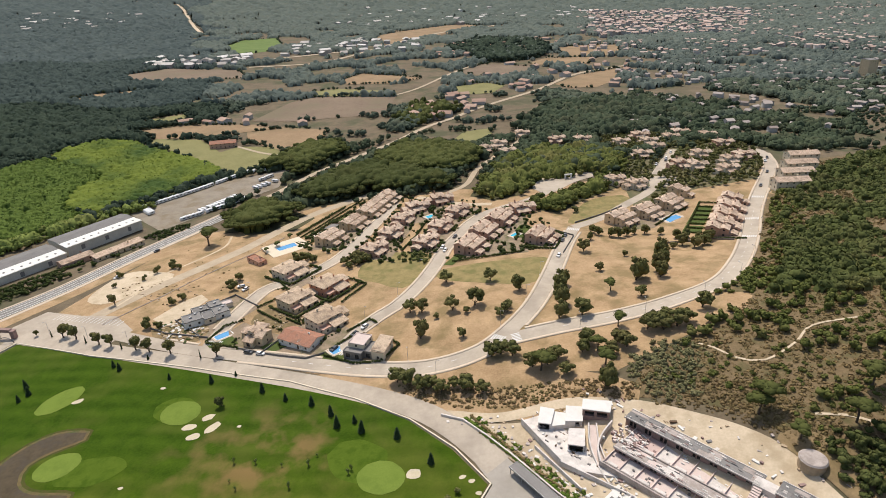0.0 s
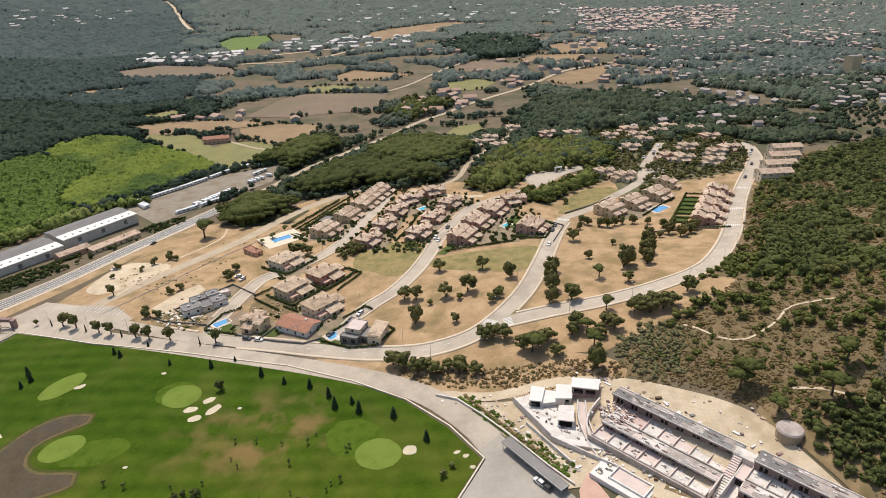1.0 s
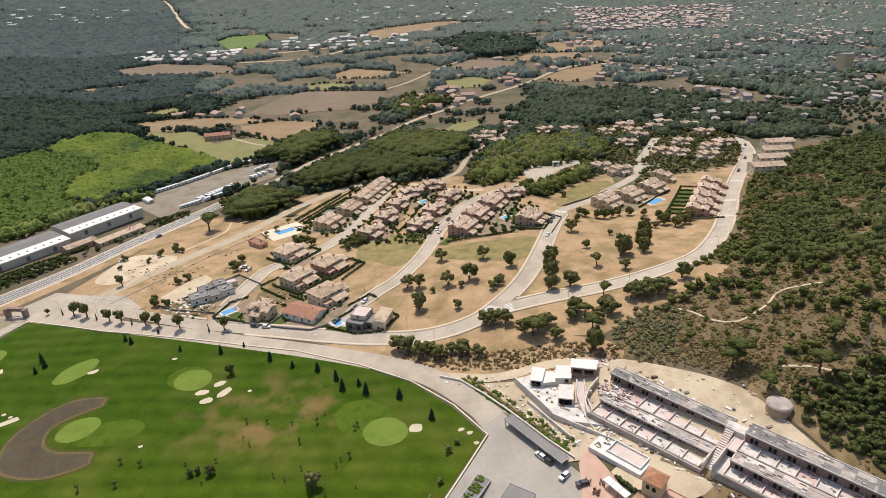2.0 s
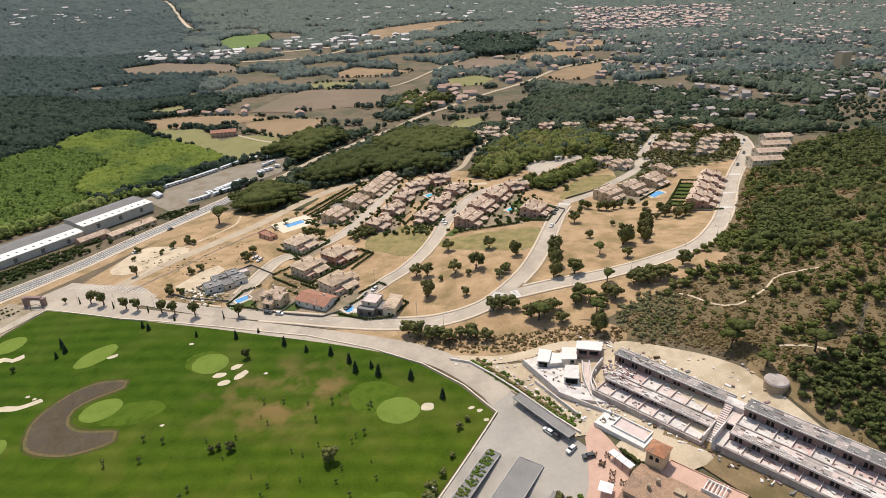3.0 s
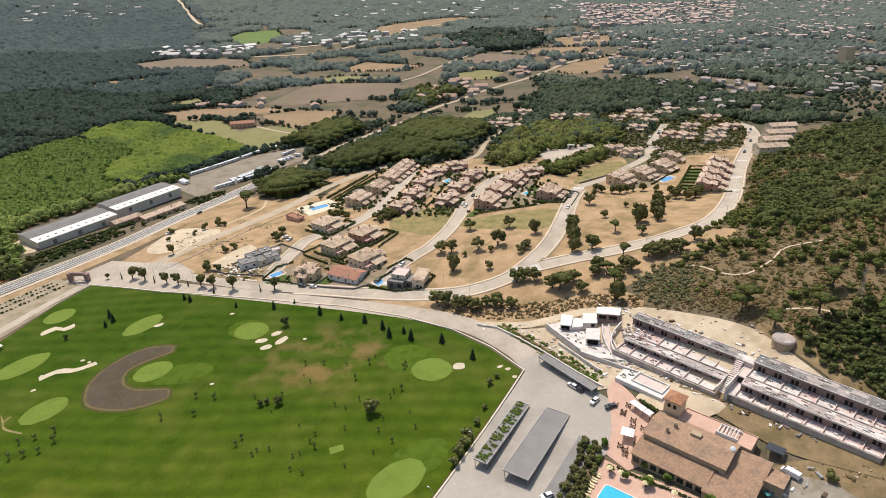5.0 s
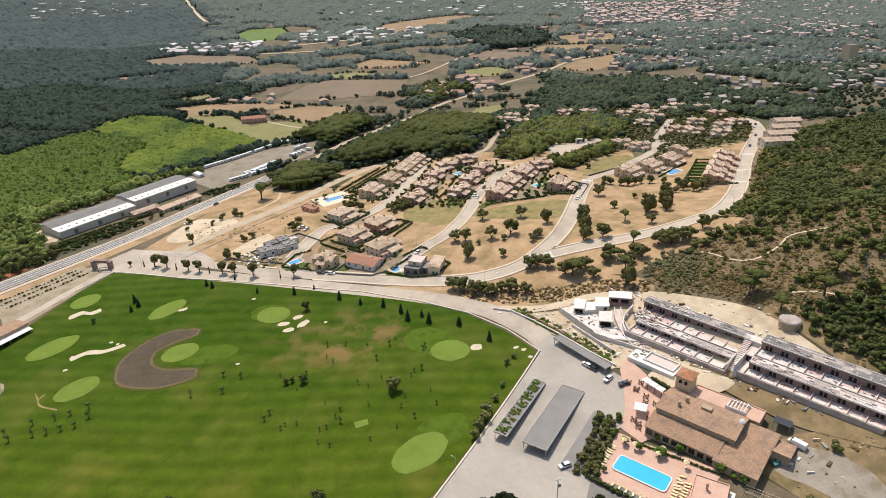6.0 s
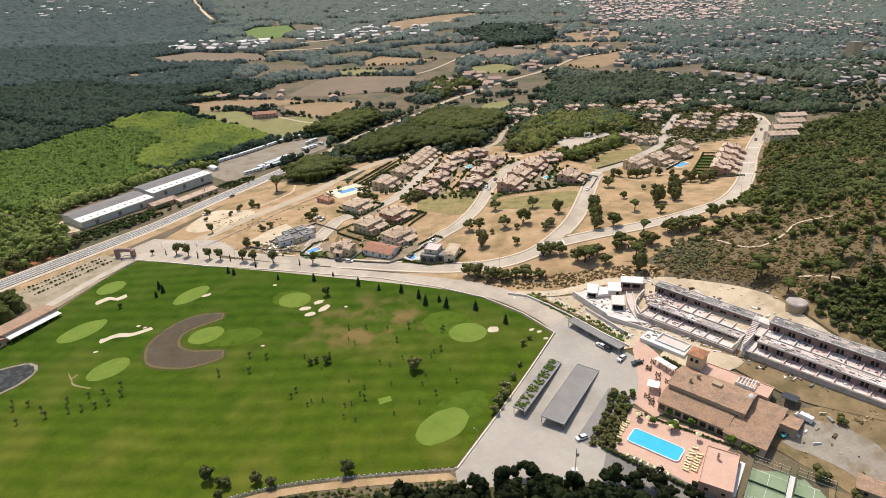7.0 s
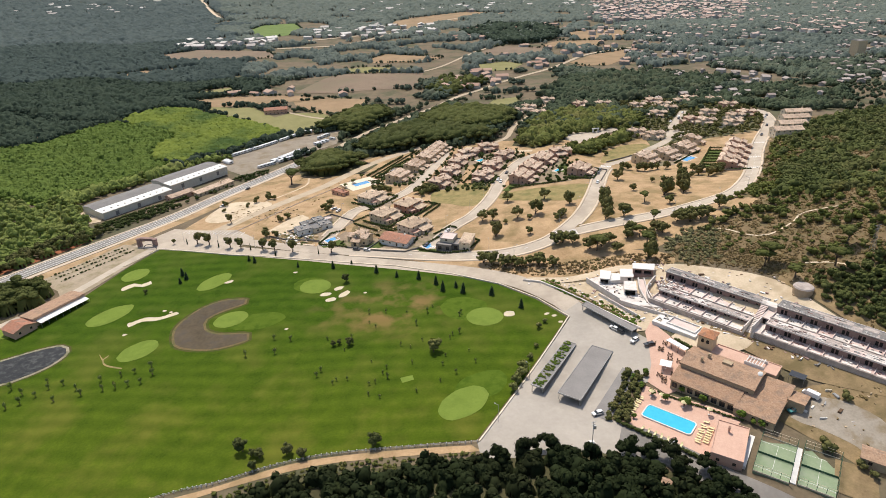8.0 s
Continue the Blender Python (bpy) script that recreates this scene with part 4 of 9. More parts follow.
def spire(rng, leaves=160, leaf=0.1):
    """A pointed conifer of height 1 and radius about 0.25."""
    verts, tris, n = [], [], 0
    rings, sides = 7, 8
    for k in range(rings):
        z, r = 0.06 + 0.94 * k / rings, 0.24 * (1 - k / rings) ** 0.8 + 0.015
        u = np.arange(sides) / sides * 2 * math.pi
        rr = r * (1 + 0.35 * (rng.random(sides) - 0.5))
        verts.append(np.c_[np.cos(u) * rr, np.sin(u) * rr, np.full(sides, z) + 0.03 * rng.normal(size=sides)])
    verts.append(np.array([[0, 0, 1.03]]))
    for k in range(rings - 1):
        for i in range(sides):
            a, b, c, d = k * sides + i, k * sides + (i + 1) % sides, (k + 1) * sides + (i + 1) % sides, (k + 1) * sides + i
            tris += [(a, b, c), (a, c, d)]
    top = rings * sides
    tris += [(top - sides + i, top - sides + (i + 1) % sides, top) for i in range(sides)]
    n = top + 1
    for _ in range(leaves):
        z = 0.04 + 0.9 * rng.random() ** 1.3
        u, r = rng.random() * 2 * math.pi, 0.26 * (1 - z) ** 0.8 + 0.02
        p = np.array([math.cos(u) * r, math.sin(u) * r, z])
        d = np.array([math.cos(u), math.sin(u), -0.4])
        a = np.array([-math.sin(u), math.cos(u), 0.0])
        s = leaf * rng.uniform(0.5, 1.1)
        verts.append(np.array([p + a * s * 0.5, p - a * s * 0.5, p + d * s]))
        tris.append((n, n + 1, n + 2))
        n += 3
    return np.concatenate(verts), np.array(tris)


SPIRES = [spire(np.random.default_rng(50 + k)) for k in range(4)]


def crown_mesh(name, kinds, material, x, y, size, tall, seed, sink=0.25, lean=0.15):
    """The mesh of a mass of plants: a crown at each x, y, size its radius, tall the height of its middle over the ground in radii."""
    rng = np.random.default_rng(seed)
    verts, tris, n = [], [], 0
    z = H(x, y)
    pick = rng.integers(len(kinds), size=len(x))
    turn = rng.random(len(x)) * 2 * math.pi
    for i in range(len(x)):
        v, f = kinds[pick[i]]
        c, s, r = math.cos(turn[i]), math.sin(turn[i]), size[i]
        out = np.empty(v.shape, dtype=np.float32)
        out[:, 0] = (v[:, 0] * c - v[:, 1] * s) * r + x[i]
        out[:, 1] = (v[:, 0] * s + v[:, 1] * c) * r + y[i]
        out[:, 2] = (v[:, 2] + tall) * r * (1 - lean + 2 * lean * rng.random()) + z[i] - sink
        verts.append(out)
        tris.append(f + n)
        n += len(v)
    return arrays_mesh(name, np.concatenate(verts), np.concatenate(tris), material, True)


def scatter(name, label, category, kinds, material, x, y, size, tall, seed, sink=0.25, lean=0.15):
    """One mass of plants as an object."""
    if not len(x):
        return None
    return tagged(new(name, crown_mesh(name, kinds, material, x, y, size, tall, seed, sink, lean)), label, category, kind="stuff")


def canopy(name, label, category, material, x, y, size, tall, seed, grid, depth=0.9, leaves=8, leaf=0.22):
    """One closed mass of tree tops: domes of the radius size that run into one another, on a grid, with leaf clumps standing out."""
    rng = np.random.default_rng(seed)
    top = size * (tall + 0.75) * rng.uniform(0.9, 1.1, len(x))
    x0, y0 = x.min() - size.max() - 2 * grid, y.min() - size.max() - 2 * grid
    nx, ny = int((x.max() + size.max() - x0) / grid) + 4, int((y.max() + size.max() - y0) / grid) + 4
    gx = x0 + grid * np.arange(nx) + grid * 0.3 * (rng.random((ny, nx)) - 0.5)
    gy = (y0 + grid * np.arange(ny))[:, None] + grid * 0.3 * (rng.random((ny, nx)) - 0.5)
    rise = np.full((ny, nx), -9.0)
    for i in range(len(x)):
        a, b = int((x[i] - size[i] - x0) / grid), int((x[i] + size[i] - x0) / grid) + 2
        c, d = int((y[i] - size[i] - y0) / grid), int((y[i] + size[i] - y0) / grid) + 2
        far = ((gx[c:d, a:b] - x[i]) ** 2 + (gy[c:d, a:b] - y[i]) ** 2) / size[i] ** 2
        dome = np.where(far < 1.0, top[i] * np.maximum(0.0, 1 - far) ** (0.5 * depth), -9.0)
        rise[c:d, a:b] = np.maximum(rise[c:d, a:b], dome)
    bare = rise < -8
    lump = np.minimum(grid * 0.22, size.mean() * 0.14)
    rise = np.where(bare, -0.5, rise + lump * rng.normal(size=rise.shape))
    verts = np.c_[gx.ravel(), gy.ravel(), (H(gx, gy) + rise).ravel()]
    n = np.arange(nx * ny).reshape(ny, nx)
    quad = np.c_[n[:-1, :-1].ravel(), n[:-1, 1:].ravel(), n[1:, 1:].ravel(), n[1:, :-1].ravel()]
    quad = quad[(~bare.ravel()[quad]).sum(axis=1) > 1]
    turned = rng.random(len(quad)) < 0.5
    tris = np.concatenate([quad[turned][:, [0, 1, 2]], quad[turned][:, [0, 2, 3]], quad[~turned][:, [0, 1, 3]], quad[~turned][:, [1, 2, 3]]])
    used = np.zeros(len(verts), dtype=bool)
    used[tris] = True
    tris = (np.cumsum(used) - 1)[tris]
    verts = verts[used]
    if leaves:
        k = len(x) * leaves
        w = np.repeat(np.arange(len(x)), leaves)
        u, q = rng.random(k) * 2 * math.pi, np.sqrt(rng.random(k)) * 0.97
        px, py = x[w] + size[w] * q * np.cos(u), y[w] + size[w] * q * np.sin(u)
        pz = H(px, py) + top[w] * (1 - q * q) ** (0.5 * depth) + size[w] * rng.uniform(-0.03, 0.10, k)
        s = size[w] * leaf * rng.uniform(0.6, 1.3, k)
        mid = np.c_[px, py, pz]
        a, b = rng.normal(size=(k, 3)), rng.normal(size=(k, 3))
        a[:, 2] *= 0.5
        b[:, 2] *= 0.5
        a /= np.linalg.norm(a, axis=1)[:, None]
        b -= a * (a * b).sum(axis=1)[:, None]
        b /= np.linalg.norm(b, axis=1)[:, None]
        s = s[:, None]
        clump = np.stack([mid + a * s, mid - a * s * 0.6 + b * s * 0.8, mid - a * s * 0.5 - b * s * 0.8], axis=1).reshape(-1, 3)
        tris = np.concatenate([tris, len(verts) + np.arange(3 * k).reshape(-1, 3)])
        verts = np.concatenate([verts, clump])
    return tagged(new(name, arrays_mesh(name, verts, tris, material, True)), label, category, kind="stuff")


def rim_of(x, y, reach):
    """Which trees stand at the rim of their wood: those with open ground to one side."""
    rim = np.zeros(len(x), dtype=bool)
    for some in np.array_split(np.arange(len(x)), max(1, len(x) // 400)):
        dx, dy = x[None, :] - x[some, None], y[None, :] - y[some, None]
        near = np.hypot(dx, dy) < reach
        count = near.sum(axis=1)
        pull = np.hypot((dx * near).sum(axis=1), (dy * near).sum(axis=1)) / count
        rim[some] = (pull > 0.17 * reach) | (count < 7)
    return rim


def fringed(name, label, category, material, x, y, size, tall, seed, grid, depth, leaves, leaf, kinds, step):
    """A wood: one closed mass of tree tops inside, single crowns round its rim."""
    rim = rim_of(x, y, step * 2.4)
    inner = ~rim
    if inner.sum() < 4:
        return scatter(name, label, category, kinds, material, x, y, size, tall, seed)
    mass = canopy(name, label, category, material, x[inner], y[inner], size[inner], tall, seed, grid, depth, leaves, leaf)
    part("crown", crown_mesh("crown", kinds, material, x[rim], y[rim], size[rim] * 1.02, max(0.45, tall - 0.05), seed + 500, 0.3, 0.12), material, mass)
    return mass


def trunk(bm, x0, y0, z0, x1, y1, z1, r0, r1, sides=6):
    """A tapered limb from one place to another."""
    a, b = Vector((x0, y0, z0)), Vector((x1, y1, z1))
    q = (b - a).to_track_quat("Z", "Y")
    rings = []
    for p, r in ((a, r0), (a.lerp(b, 0.5) + Vector((r0 * 0.4, -r0 * 0.3, 0)), (r0 + r1) / 2), (b, r1)):
        rings.append([bm.verts.new(p + q @ Vector((r * math.cos(2 * math.pi * k / sides), r * math.sin(2 * math.pi * k / sides), 0))) for k in range(sides)])
    for lo, hi in zip(rings, rings[1:]):
        for k in range(sides):
            bm.faces.new((lo[k], lo[(k + 1) % sides], hi[(k + 1) % sides], hi[k]))
    bm.faces.new(rings[-1])


def part(name, bm, material, parent, label=""):
    """Links a bmesh, or a ready mesh, as one part under a thing or part."""
    if isinstance(bm, bpy.types.Mesh):
        me = bm
    else:
        me = bpy.data.meshes.new(name)
        bm.normal_update()
        bm.to_mesh(me)
        bm.free()
    if not me.materials:
        me.materials.append(material)
    ob = new(name, me)
    ob.parent = parent
    return tagged(ob, label) if label else ob


def tree(name, label, kind, material, height, stem=0.35, radius=None, seed=0, squash=1.0, group=""):
    """A tree of that height as a thing: a trunk with limbs, and its crown. The radius of the crown comes from its height."""
    rng = random.Random(seed)
    root = tagged(new(name), label, "tree", group)
    r = radius or height * 0.36
    bm = bmesh.new()
    top = height * stem
    trunk(bm, 0, 0, -0.4, rng.uniform(-.1, .1) * height * 0.3, rng.uniform(-.1, .1) * height * 0.3, top + 0.2 * r, 0.045 * height, 0.028 * height)
    for k in range(4):
        u = 2 * math.pi * (k + rng.random() * 0.6) / 4
        trunk(bm, 0, 0, top * 0.85, math.cos(u) * r * 0.6, math.sin(u) * r * 0.6, top + r * 0.55, 0.02 * height, 0.008 * height, 5)
    part("trunk", bm, BARK, root)
    v, f = kind[seed % len(kind)]
    mid = height - (height - top) / 2
    out = v * (r * 1.22, r * 1.22, (height - top) / 2 * squash * 1.5) + (0, 0, mid)
    part("crown", arrays_mesh("crown", out, f, material, True), material, root)
    return root


def spired(name, label, height, wide, material, seed=0, group=""):
    root = tagged(new(name), label, "tree", group)
    bm = bmesh.new()
    trunk(bm, 0, 0, -0.3, 0, 0, height * 0.3, 0.02 * height, 0.012 * height)
    part("trunk", bm, BARK, root)
    v, f = SPIRES[seed % len(SPIRES)]
    part("crown", arrays_mesh("crown", v * (wide * 4, wide * 4, height), f, material), material, root)
    return root


def plant_out(first, places, low=0.8, high=1.2, seed=0):
    """Copies of a tree at the places (x, y) or (x, y, scale), the first one used too."""
    rng = random.Random(seed)
    for k, (x, y, *s) in enumerate(places):
        s = s[0] if s else rng.uniform(low, high)
        m = pose(x, y, float(H(x, y)), rng.uniform(-3, 3), rng.uniform(-3, 3), rng.uniform(0, 360)) @ Matrix.Diagonal((s, s, s * rng.uniform(0.92, 1.08), 1))
        if k:
            copy_thing(first, m).scale = m.to_scale()
        else:
            first.matrix_basis = m

# trees standing singly in the plots
FIELD_GROUP = "trees in the dry plots"
broad = [tree("field_tree", "round dark-leaved oak tree on dry grass", ROUND, OAK_LEAVES, h, st, r, k, group=FIELD_GROUP) for k, (h, st, r) in enumerate(((7.6, 0.16, 3.7), (9.2, 0.09, 3.6), (6.2, 0.14, 3.2)))]
plant_out(broad[0], [(-20.9, 254, 1.0), (-15.1, 252, 1.0), (-0.7, 250.3, 1.05), (10, 252, 1.25), (-3.7, 280.1, 1.0), (18.5, 275.2, 1.0), (71.2, 304.3, 1.1), (90.4, 293.5, .5), (55.3, 230.4, 1.2), (83.2, 239.9, .8), (102.5, 221.8, 1.1)], seed=1)
plant_out(broad[1], [(31.6, 261.8, 1.0), (-15, 230.7, 1.05), (51.4, 260.9, 1.0), (49, 250, 1.15), (47.5, 241.8, 1.15), (45.5, 231, 1.0), (86.2, 258.1, 1.3), (89, 262, 1.1), (97.8, 258.8, 1.0), (99, 266, 1.1), (103, 274, 1.0), (106, 284, 1.05), (108.3, 293, 1.0), (54.3, 182.4, 1.1)], seed=2)
plant_out(broad[2], [(5.4, 246.7, .6), (3.6, 227.4, .75), (20.7, 239.1, .8), (23, 242, .9), (24.5, 246, .7), (73, 274, .8), (-8, 245, .5), (124.4, 304.3, 1.2), (129.1, 298.9, 1.2), (136, 303.4, 1.2), (118, 300, .7), (113, 296, .6), (140, 308, 1.1)], seed=3)
rowtree = tree("verge_tree", "small round olive tree by a garden fence", ROUND, OAK_LEAVES, 6.0, 0.12, 3.0, 4, group=FIELD_GROUP)
plant_out(rowtree, [(82, 334.8), (86, 331), (91, 327), (96.2, 326), (101, 328), (106, 329), (112, 330), (126.3, 319), (131, 316), (135, 312), (79, 322, .8), (120, 326, .8)], seed=4)
stone_pine = tree("stone_pine", "umbrella-shaped green stone pine", UMBRELLA, PINE_NEEDLES, 8.6, 0.45, 4.4, 1, 1.1, group="stone pines")
plant_out(stone_pine, [(71.9, 249, .8), (32.9, 197.2, 1.15), (56.9, 194.6, 1.0), (55.8, 203.3, .8), (67.2, 217.3, .8), (104, 146, .9), (121, 148, 1.1), (100, 161, 1.15), (97, 158, 1.0), (132, 160, 1.1), (-162.5, 376, 1.75), (-112, 360, .6), (-107, 374, .6), (-117, 352, .5)], seed=5)
slope = tree("slope_tree", "bushy oak tree on the dry bank", ROUND, OAK_LEAVES, 8.4, 0.10, 4.6, 5, group="trees below the street")
plant_out(slope, [(15, 210.5, .9), (18.5, 211, .85), (23, 208.6, .8), (36, 200, .9), (40.3, 202.8, .8), (42.1, 193.5, .7), (30, 200, .9), (53, 209, .9), (60, 200, .7), (64.4, 207, .8), (67, 203, .8), (77.5, 212, .9), (81, 214, .9), (83.2, 209.5, .9), (88.6, 210.5, .9), (92.8, 212.5, .9), (86, 216, .8), (50, 204, .7), (-23.6, 203, .9), (-19.7, 201.5, .9), (-13.3, 196, .85), (-10, 197, .7), (-5.8, 193.5, .8), (3.1, 193, .9), (10, 190, .7), (-1, 195, .6)], seed=6)
street = tree("street_tree", "clipped round street tree on a thin trunk", ROUND, OAK_LEAVES, 8.2, 0.30, 2.8, 2, group="street trees")
plant_out(street, [(-195.3, 261.6, 1.1), (-187.2, 258.4, 1.1), (-172.1, 251.5, 1.0), (-164.9, 249, 1.0), (-150, 244, 1.05), (-142.7, 241.5, 1.0), (-131.6, 239, 1.05), (-108.3, 234.5, 1.0), (-183.8, 291.4, .95), (-212, 266, .5)], seed=7)
cypress = spired("cypress", "narrow dark cypress beside the lane", 5.2, 0.42, CONIFER_LEAVES, 1, "cypresses")
plant_out(cypress, [(-202.6, 263.5), (-179.8, 254), (-158.1, 246), (-115.7, 234)], 0.9, 1.0, 8)
lone = tree("wild_tree", "wild round tree on waste ground", ROUND, OAK_LEAVES, 5.6, 0.12, 3.0, 3, group="wild trees")
plant_out(lone, [(-120.4, 298.4, 1.0), (-120.8, 310.6, 1.1), (-124, 304, .9), (-145.7, 290.5, .9), (-150, 286, .8), (-153.2, 262.8, 1.1), (-147, 262, .8), (-181.5, 322.5, .7), (-178, 332, .9), (-171, 338, 1.1), (-166, 336, .8), (-200, 330, .8), (-196, 316, .6), (-92, 330, 1.3), (-88, 334, 1.2), (-83, 329, 1.1), (80, 372, .9)], seed=9)

# golf trees
fir = spired("golf_conifer", "small dark conifer on golf turf", 4.6, 0.95, CONIFER_LEAVES, 0, "conifers on the golf range")
plant_out(fir, [(-104.6, 215.8), (-80.2, 206.8, 1.1), (-69, 200), (-57.4, 195.5, 1.1), (-48.5, 188.4, 1.1), (-45.2, 181.6, 1.2), (-38.6, 183.1, .9), (-35.4, 177.6, 1.2), (-21.8, 172.8, 1.2), (-9.5, 159.4, 1.1), (-124.8, 220.3, .7), (-155.2, 232.1, .9), (-151.3, 229.4, 1.0), (-190, 222, 1.1), (-186, 217, 1.1), (-188, 213, .9), (-141, 236, .6), (-95, 219, .6)], 0.8, 1.1, 10)
sapling = tree("golf_sapling", "young slender tree on golf turf", WOODY, ROADSIDE_LEAVES, 4.6, 0.22, 1.2, 2, group="saplings on the golf range")
rng = random.Random(4)
plant_out(sapling, [(-224, 117), (-220, 120), (-216, 124), (-213, 129), (-216, 133), (-200, 127), (-196, 123), (-192, 132), (-188, 125), (-183, 126), (-184, 134), (-178, 127), (-179, 136), (-173, 128), (-173, 139), (-170, 133), (-230, 130), (-223, 126), (-206, 120), (-208, 131)]
    + [(-132, 141, .9), (-119, 141, .8), (-114, 150, .8), (-122, 152, .7)] + [(-100 + 68 * rng.random(), 112 + 58 * rng.random(), 0.4 + 0.35 * rng.random()) for _ in range(34)] + [(-76 + 30 * rng.random(), 104 + 20 * rng.random(), 0.5) for _ in range(7)], 0.7, 1.1, 11)
golf_tree = tree("golf_tree", "round leafy tree on golf turf", ROUND, HILL_LEAVES, 5.4, 0.2, 2.5, 1, group="trees on the golf range")
plant_out(golf_tree, [(-86.5, 142.6, .8), (-91, 144.5, .5), (-93.6, 143, .55), (-95, 200, .9), (-115.9, 81.8, 1.1), (-108.8, 77.7, .8), (-99.6, 78.8, .9), (-93.5, 76.8, .8), (-69.8, 79, 1.1), (-109.5, 73.3, .7), (-112, 79, .6), (-204, 205, .5)], seed=12)
edge_tree = tree("golf_edge_tree", "pale feathery tree by the car park wall", ROUND, FEATHERY_LEAVES, 5.0, 0.16, 2.5, 2, group="trees on the golf range")
plant_out(edge_tree, [(-49.2, 132.6, 1.3), (-13.5, 116.5, 1.0), (-15.5, 112, 1.0), (-17, 107.6, 1.0), (-18.5, 104, .8), (-10, 122, .6), (-4, 143, .6), (-1, 146, .5), (-7, 130, .5)], seed=13)

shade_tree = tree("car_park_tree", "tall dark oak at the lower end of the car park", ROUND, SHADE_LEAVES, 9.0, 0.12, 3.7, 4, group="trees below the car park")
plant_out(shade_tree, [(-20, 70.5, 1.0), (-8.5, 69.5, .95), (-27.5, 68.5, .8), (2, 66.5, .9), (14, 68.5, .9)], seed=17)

# ---- woods and scrub, in masses ----
CLEAR = []   # (x, y, radius) kept free of scattered plants


def jitter(x0, x1, y0, y1, step, seed):
    rng = np.random.default_rng(seed)
    a, b = np.meshgrid(np.arange(x0, x1, step), np.arange(y0, y1, step))
    a, b = a.ravel(), b.ravel()
    return a + step * 0.8 * (rng.random(a.size) - 0.5), b + step * 0.8 * (rng.random(a.size) - 0.5), rng


def patchy(x, y, size, seed):
    """Smooth noise between about 0 and 1."""
    return np.array([0.5 + 0.6 * noise.noise((p / size, q / size, seed * 7.3)) for p, q in zip(x, y)])


def clear_of(x, y, spare=1.0, fields=True):
    ok = off_roads(x, y, spare)
    for cx, cy, r in CLEAR:
        ok &= (x - cx) ** 2 + (y - cy) ** 2 > r * r
    if fields:
        for f in FIELDS:
            ok &= ~inside(f, x, y)
    return ok


def wood(name, label, outline, step, kinds, material, radius, tall, seed, share=1.0, spare=1.5, gaps=0.0, gap_size=14.0, sink=0.3, fields=True, category="woodland", even=0.0, grid=0.0, depth=0.9, leaves=10, leaf=0.2, tops=None):
    outline = np.array(outline, dtype=float)
    lo, hi = outline.min(axis=0), outline.max(axis=0)
    x, y, rng = jitter(lo[0], hi[0], lo[1], hi[1], step, seed)
    ok = inside(outline, x, y) & (rng.random(x.size) < share) & (x < 0.76 * y + 75) & (x > -0.82 * y - 190)
    x, y = x[ok], y[ok]
    ok = clear_of(x, y, spare, fields)
    x, y = x[ok], y[ok]
    if gaps:
        ok = patchy(x, y, gap_size, seed) > gaps
        x, y = x[ok], y[ok]
    r = radius * (even + (1 - even) * rng.uniform(0.65, 1.3, x.size))
    if grid:
        if not tops and radius > 2.5:
            return fringed(name, label, category, material, x, y, r, tall, seed, grid, depth, leaves, leaf, kinds, step)
        mass = canopy(name, label, category, material, x, y, r * (0.8 if tops else 1.0), tall * (0.75 if tops else 1.0), seed, grid, depth, 0 if tops else leaves, leaf)
        if tops:
            part("crown", crown_mesh("crown", tops, material, x, y, r * 1.05, tall, seed + 500, sink, 0.12), material, mass)
        return mass
    return scatter(name, label, category, kinds, material, x, y, r, tall, seed, sink, 0.15 * (1 - even))

# ---- building kit ----
def box(bm, x0, y0, z0, x1, y1, z1, turn=0.0, at=(0, 0), bottom=True):
    """A block, turned about at."""
    c, s = math.cos(turn), math.sin(turn)
    v = [bm.verts.new((at[0] + x * c - y * s, at[1] + x * s + y * c, z)) for z in (z0, z1) for x, y in ((x0, y0), (x1, y0), (x1, y1), (x0, y1))]
    faces = [(4, 5, 6, 7), (0, 1, 5, 4), (1, 2, 6, 5), (2, 3, 7, 6), (3, 0, 4, 7)] + ([(3, 2, 1, 0)] if bottom else [])
    for f in faces:
        bm.faces.new([v[k] for k in f])
    return bm


def prism(bm, ring, z0, z1):
    """A block over a counter-clockwise ring of places."""
    lo, hi = [bm.verts.new((*p, z0)) for p in ring], [bm.verts.new((*p, z1)) for p in ring]
    n = len(ring)
    for k in range(n):
        bm.faces.new((lo[k], lo[(k + 1) % n], hi[(k + 1) % n], hi[k]))
    bm.faces.new(hi)
    bm.faces.new(lo[::-1])
    return bm


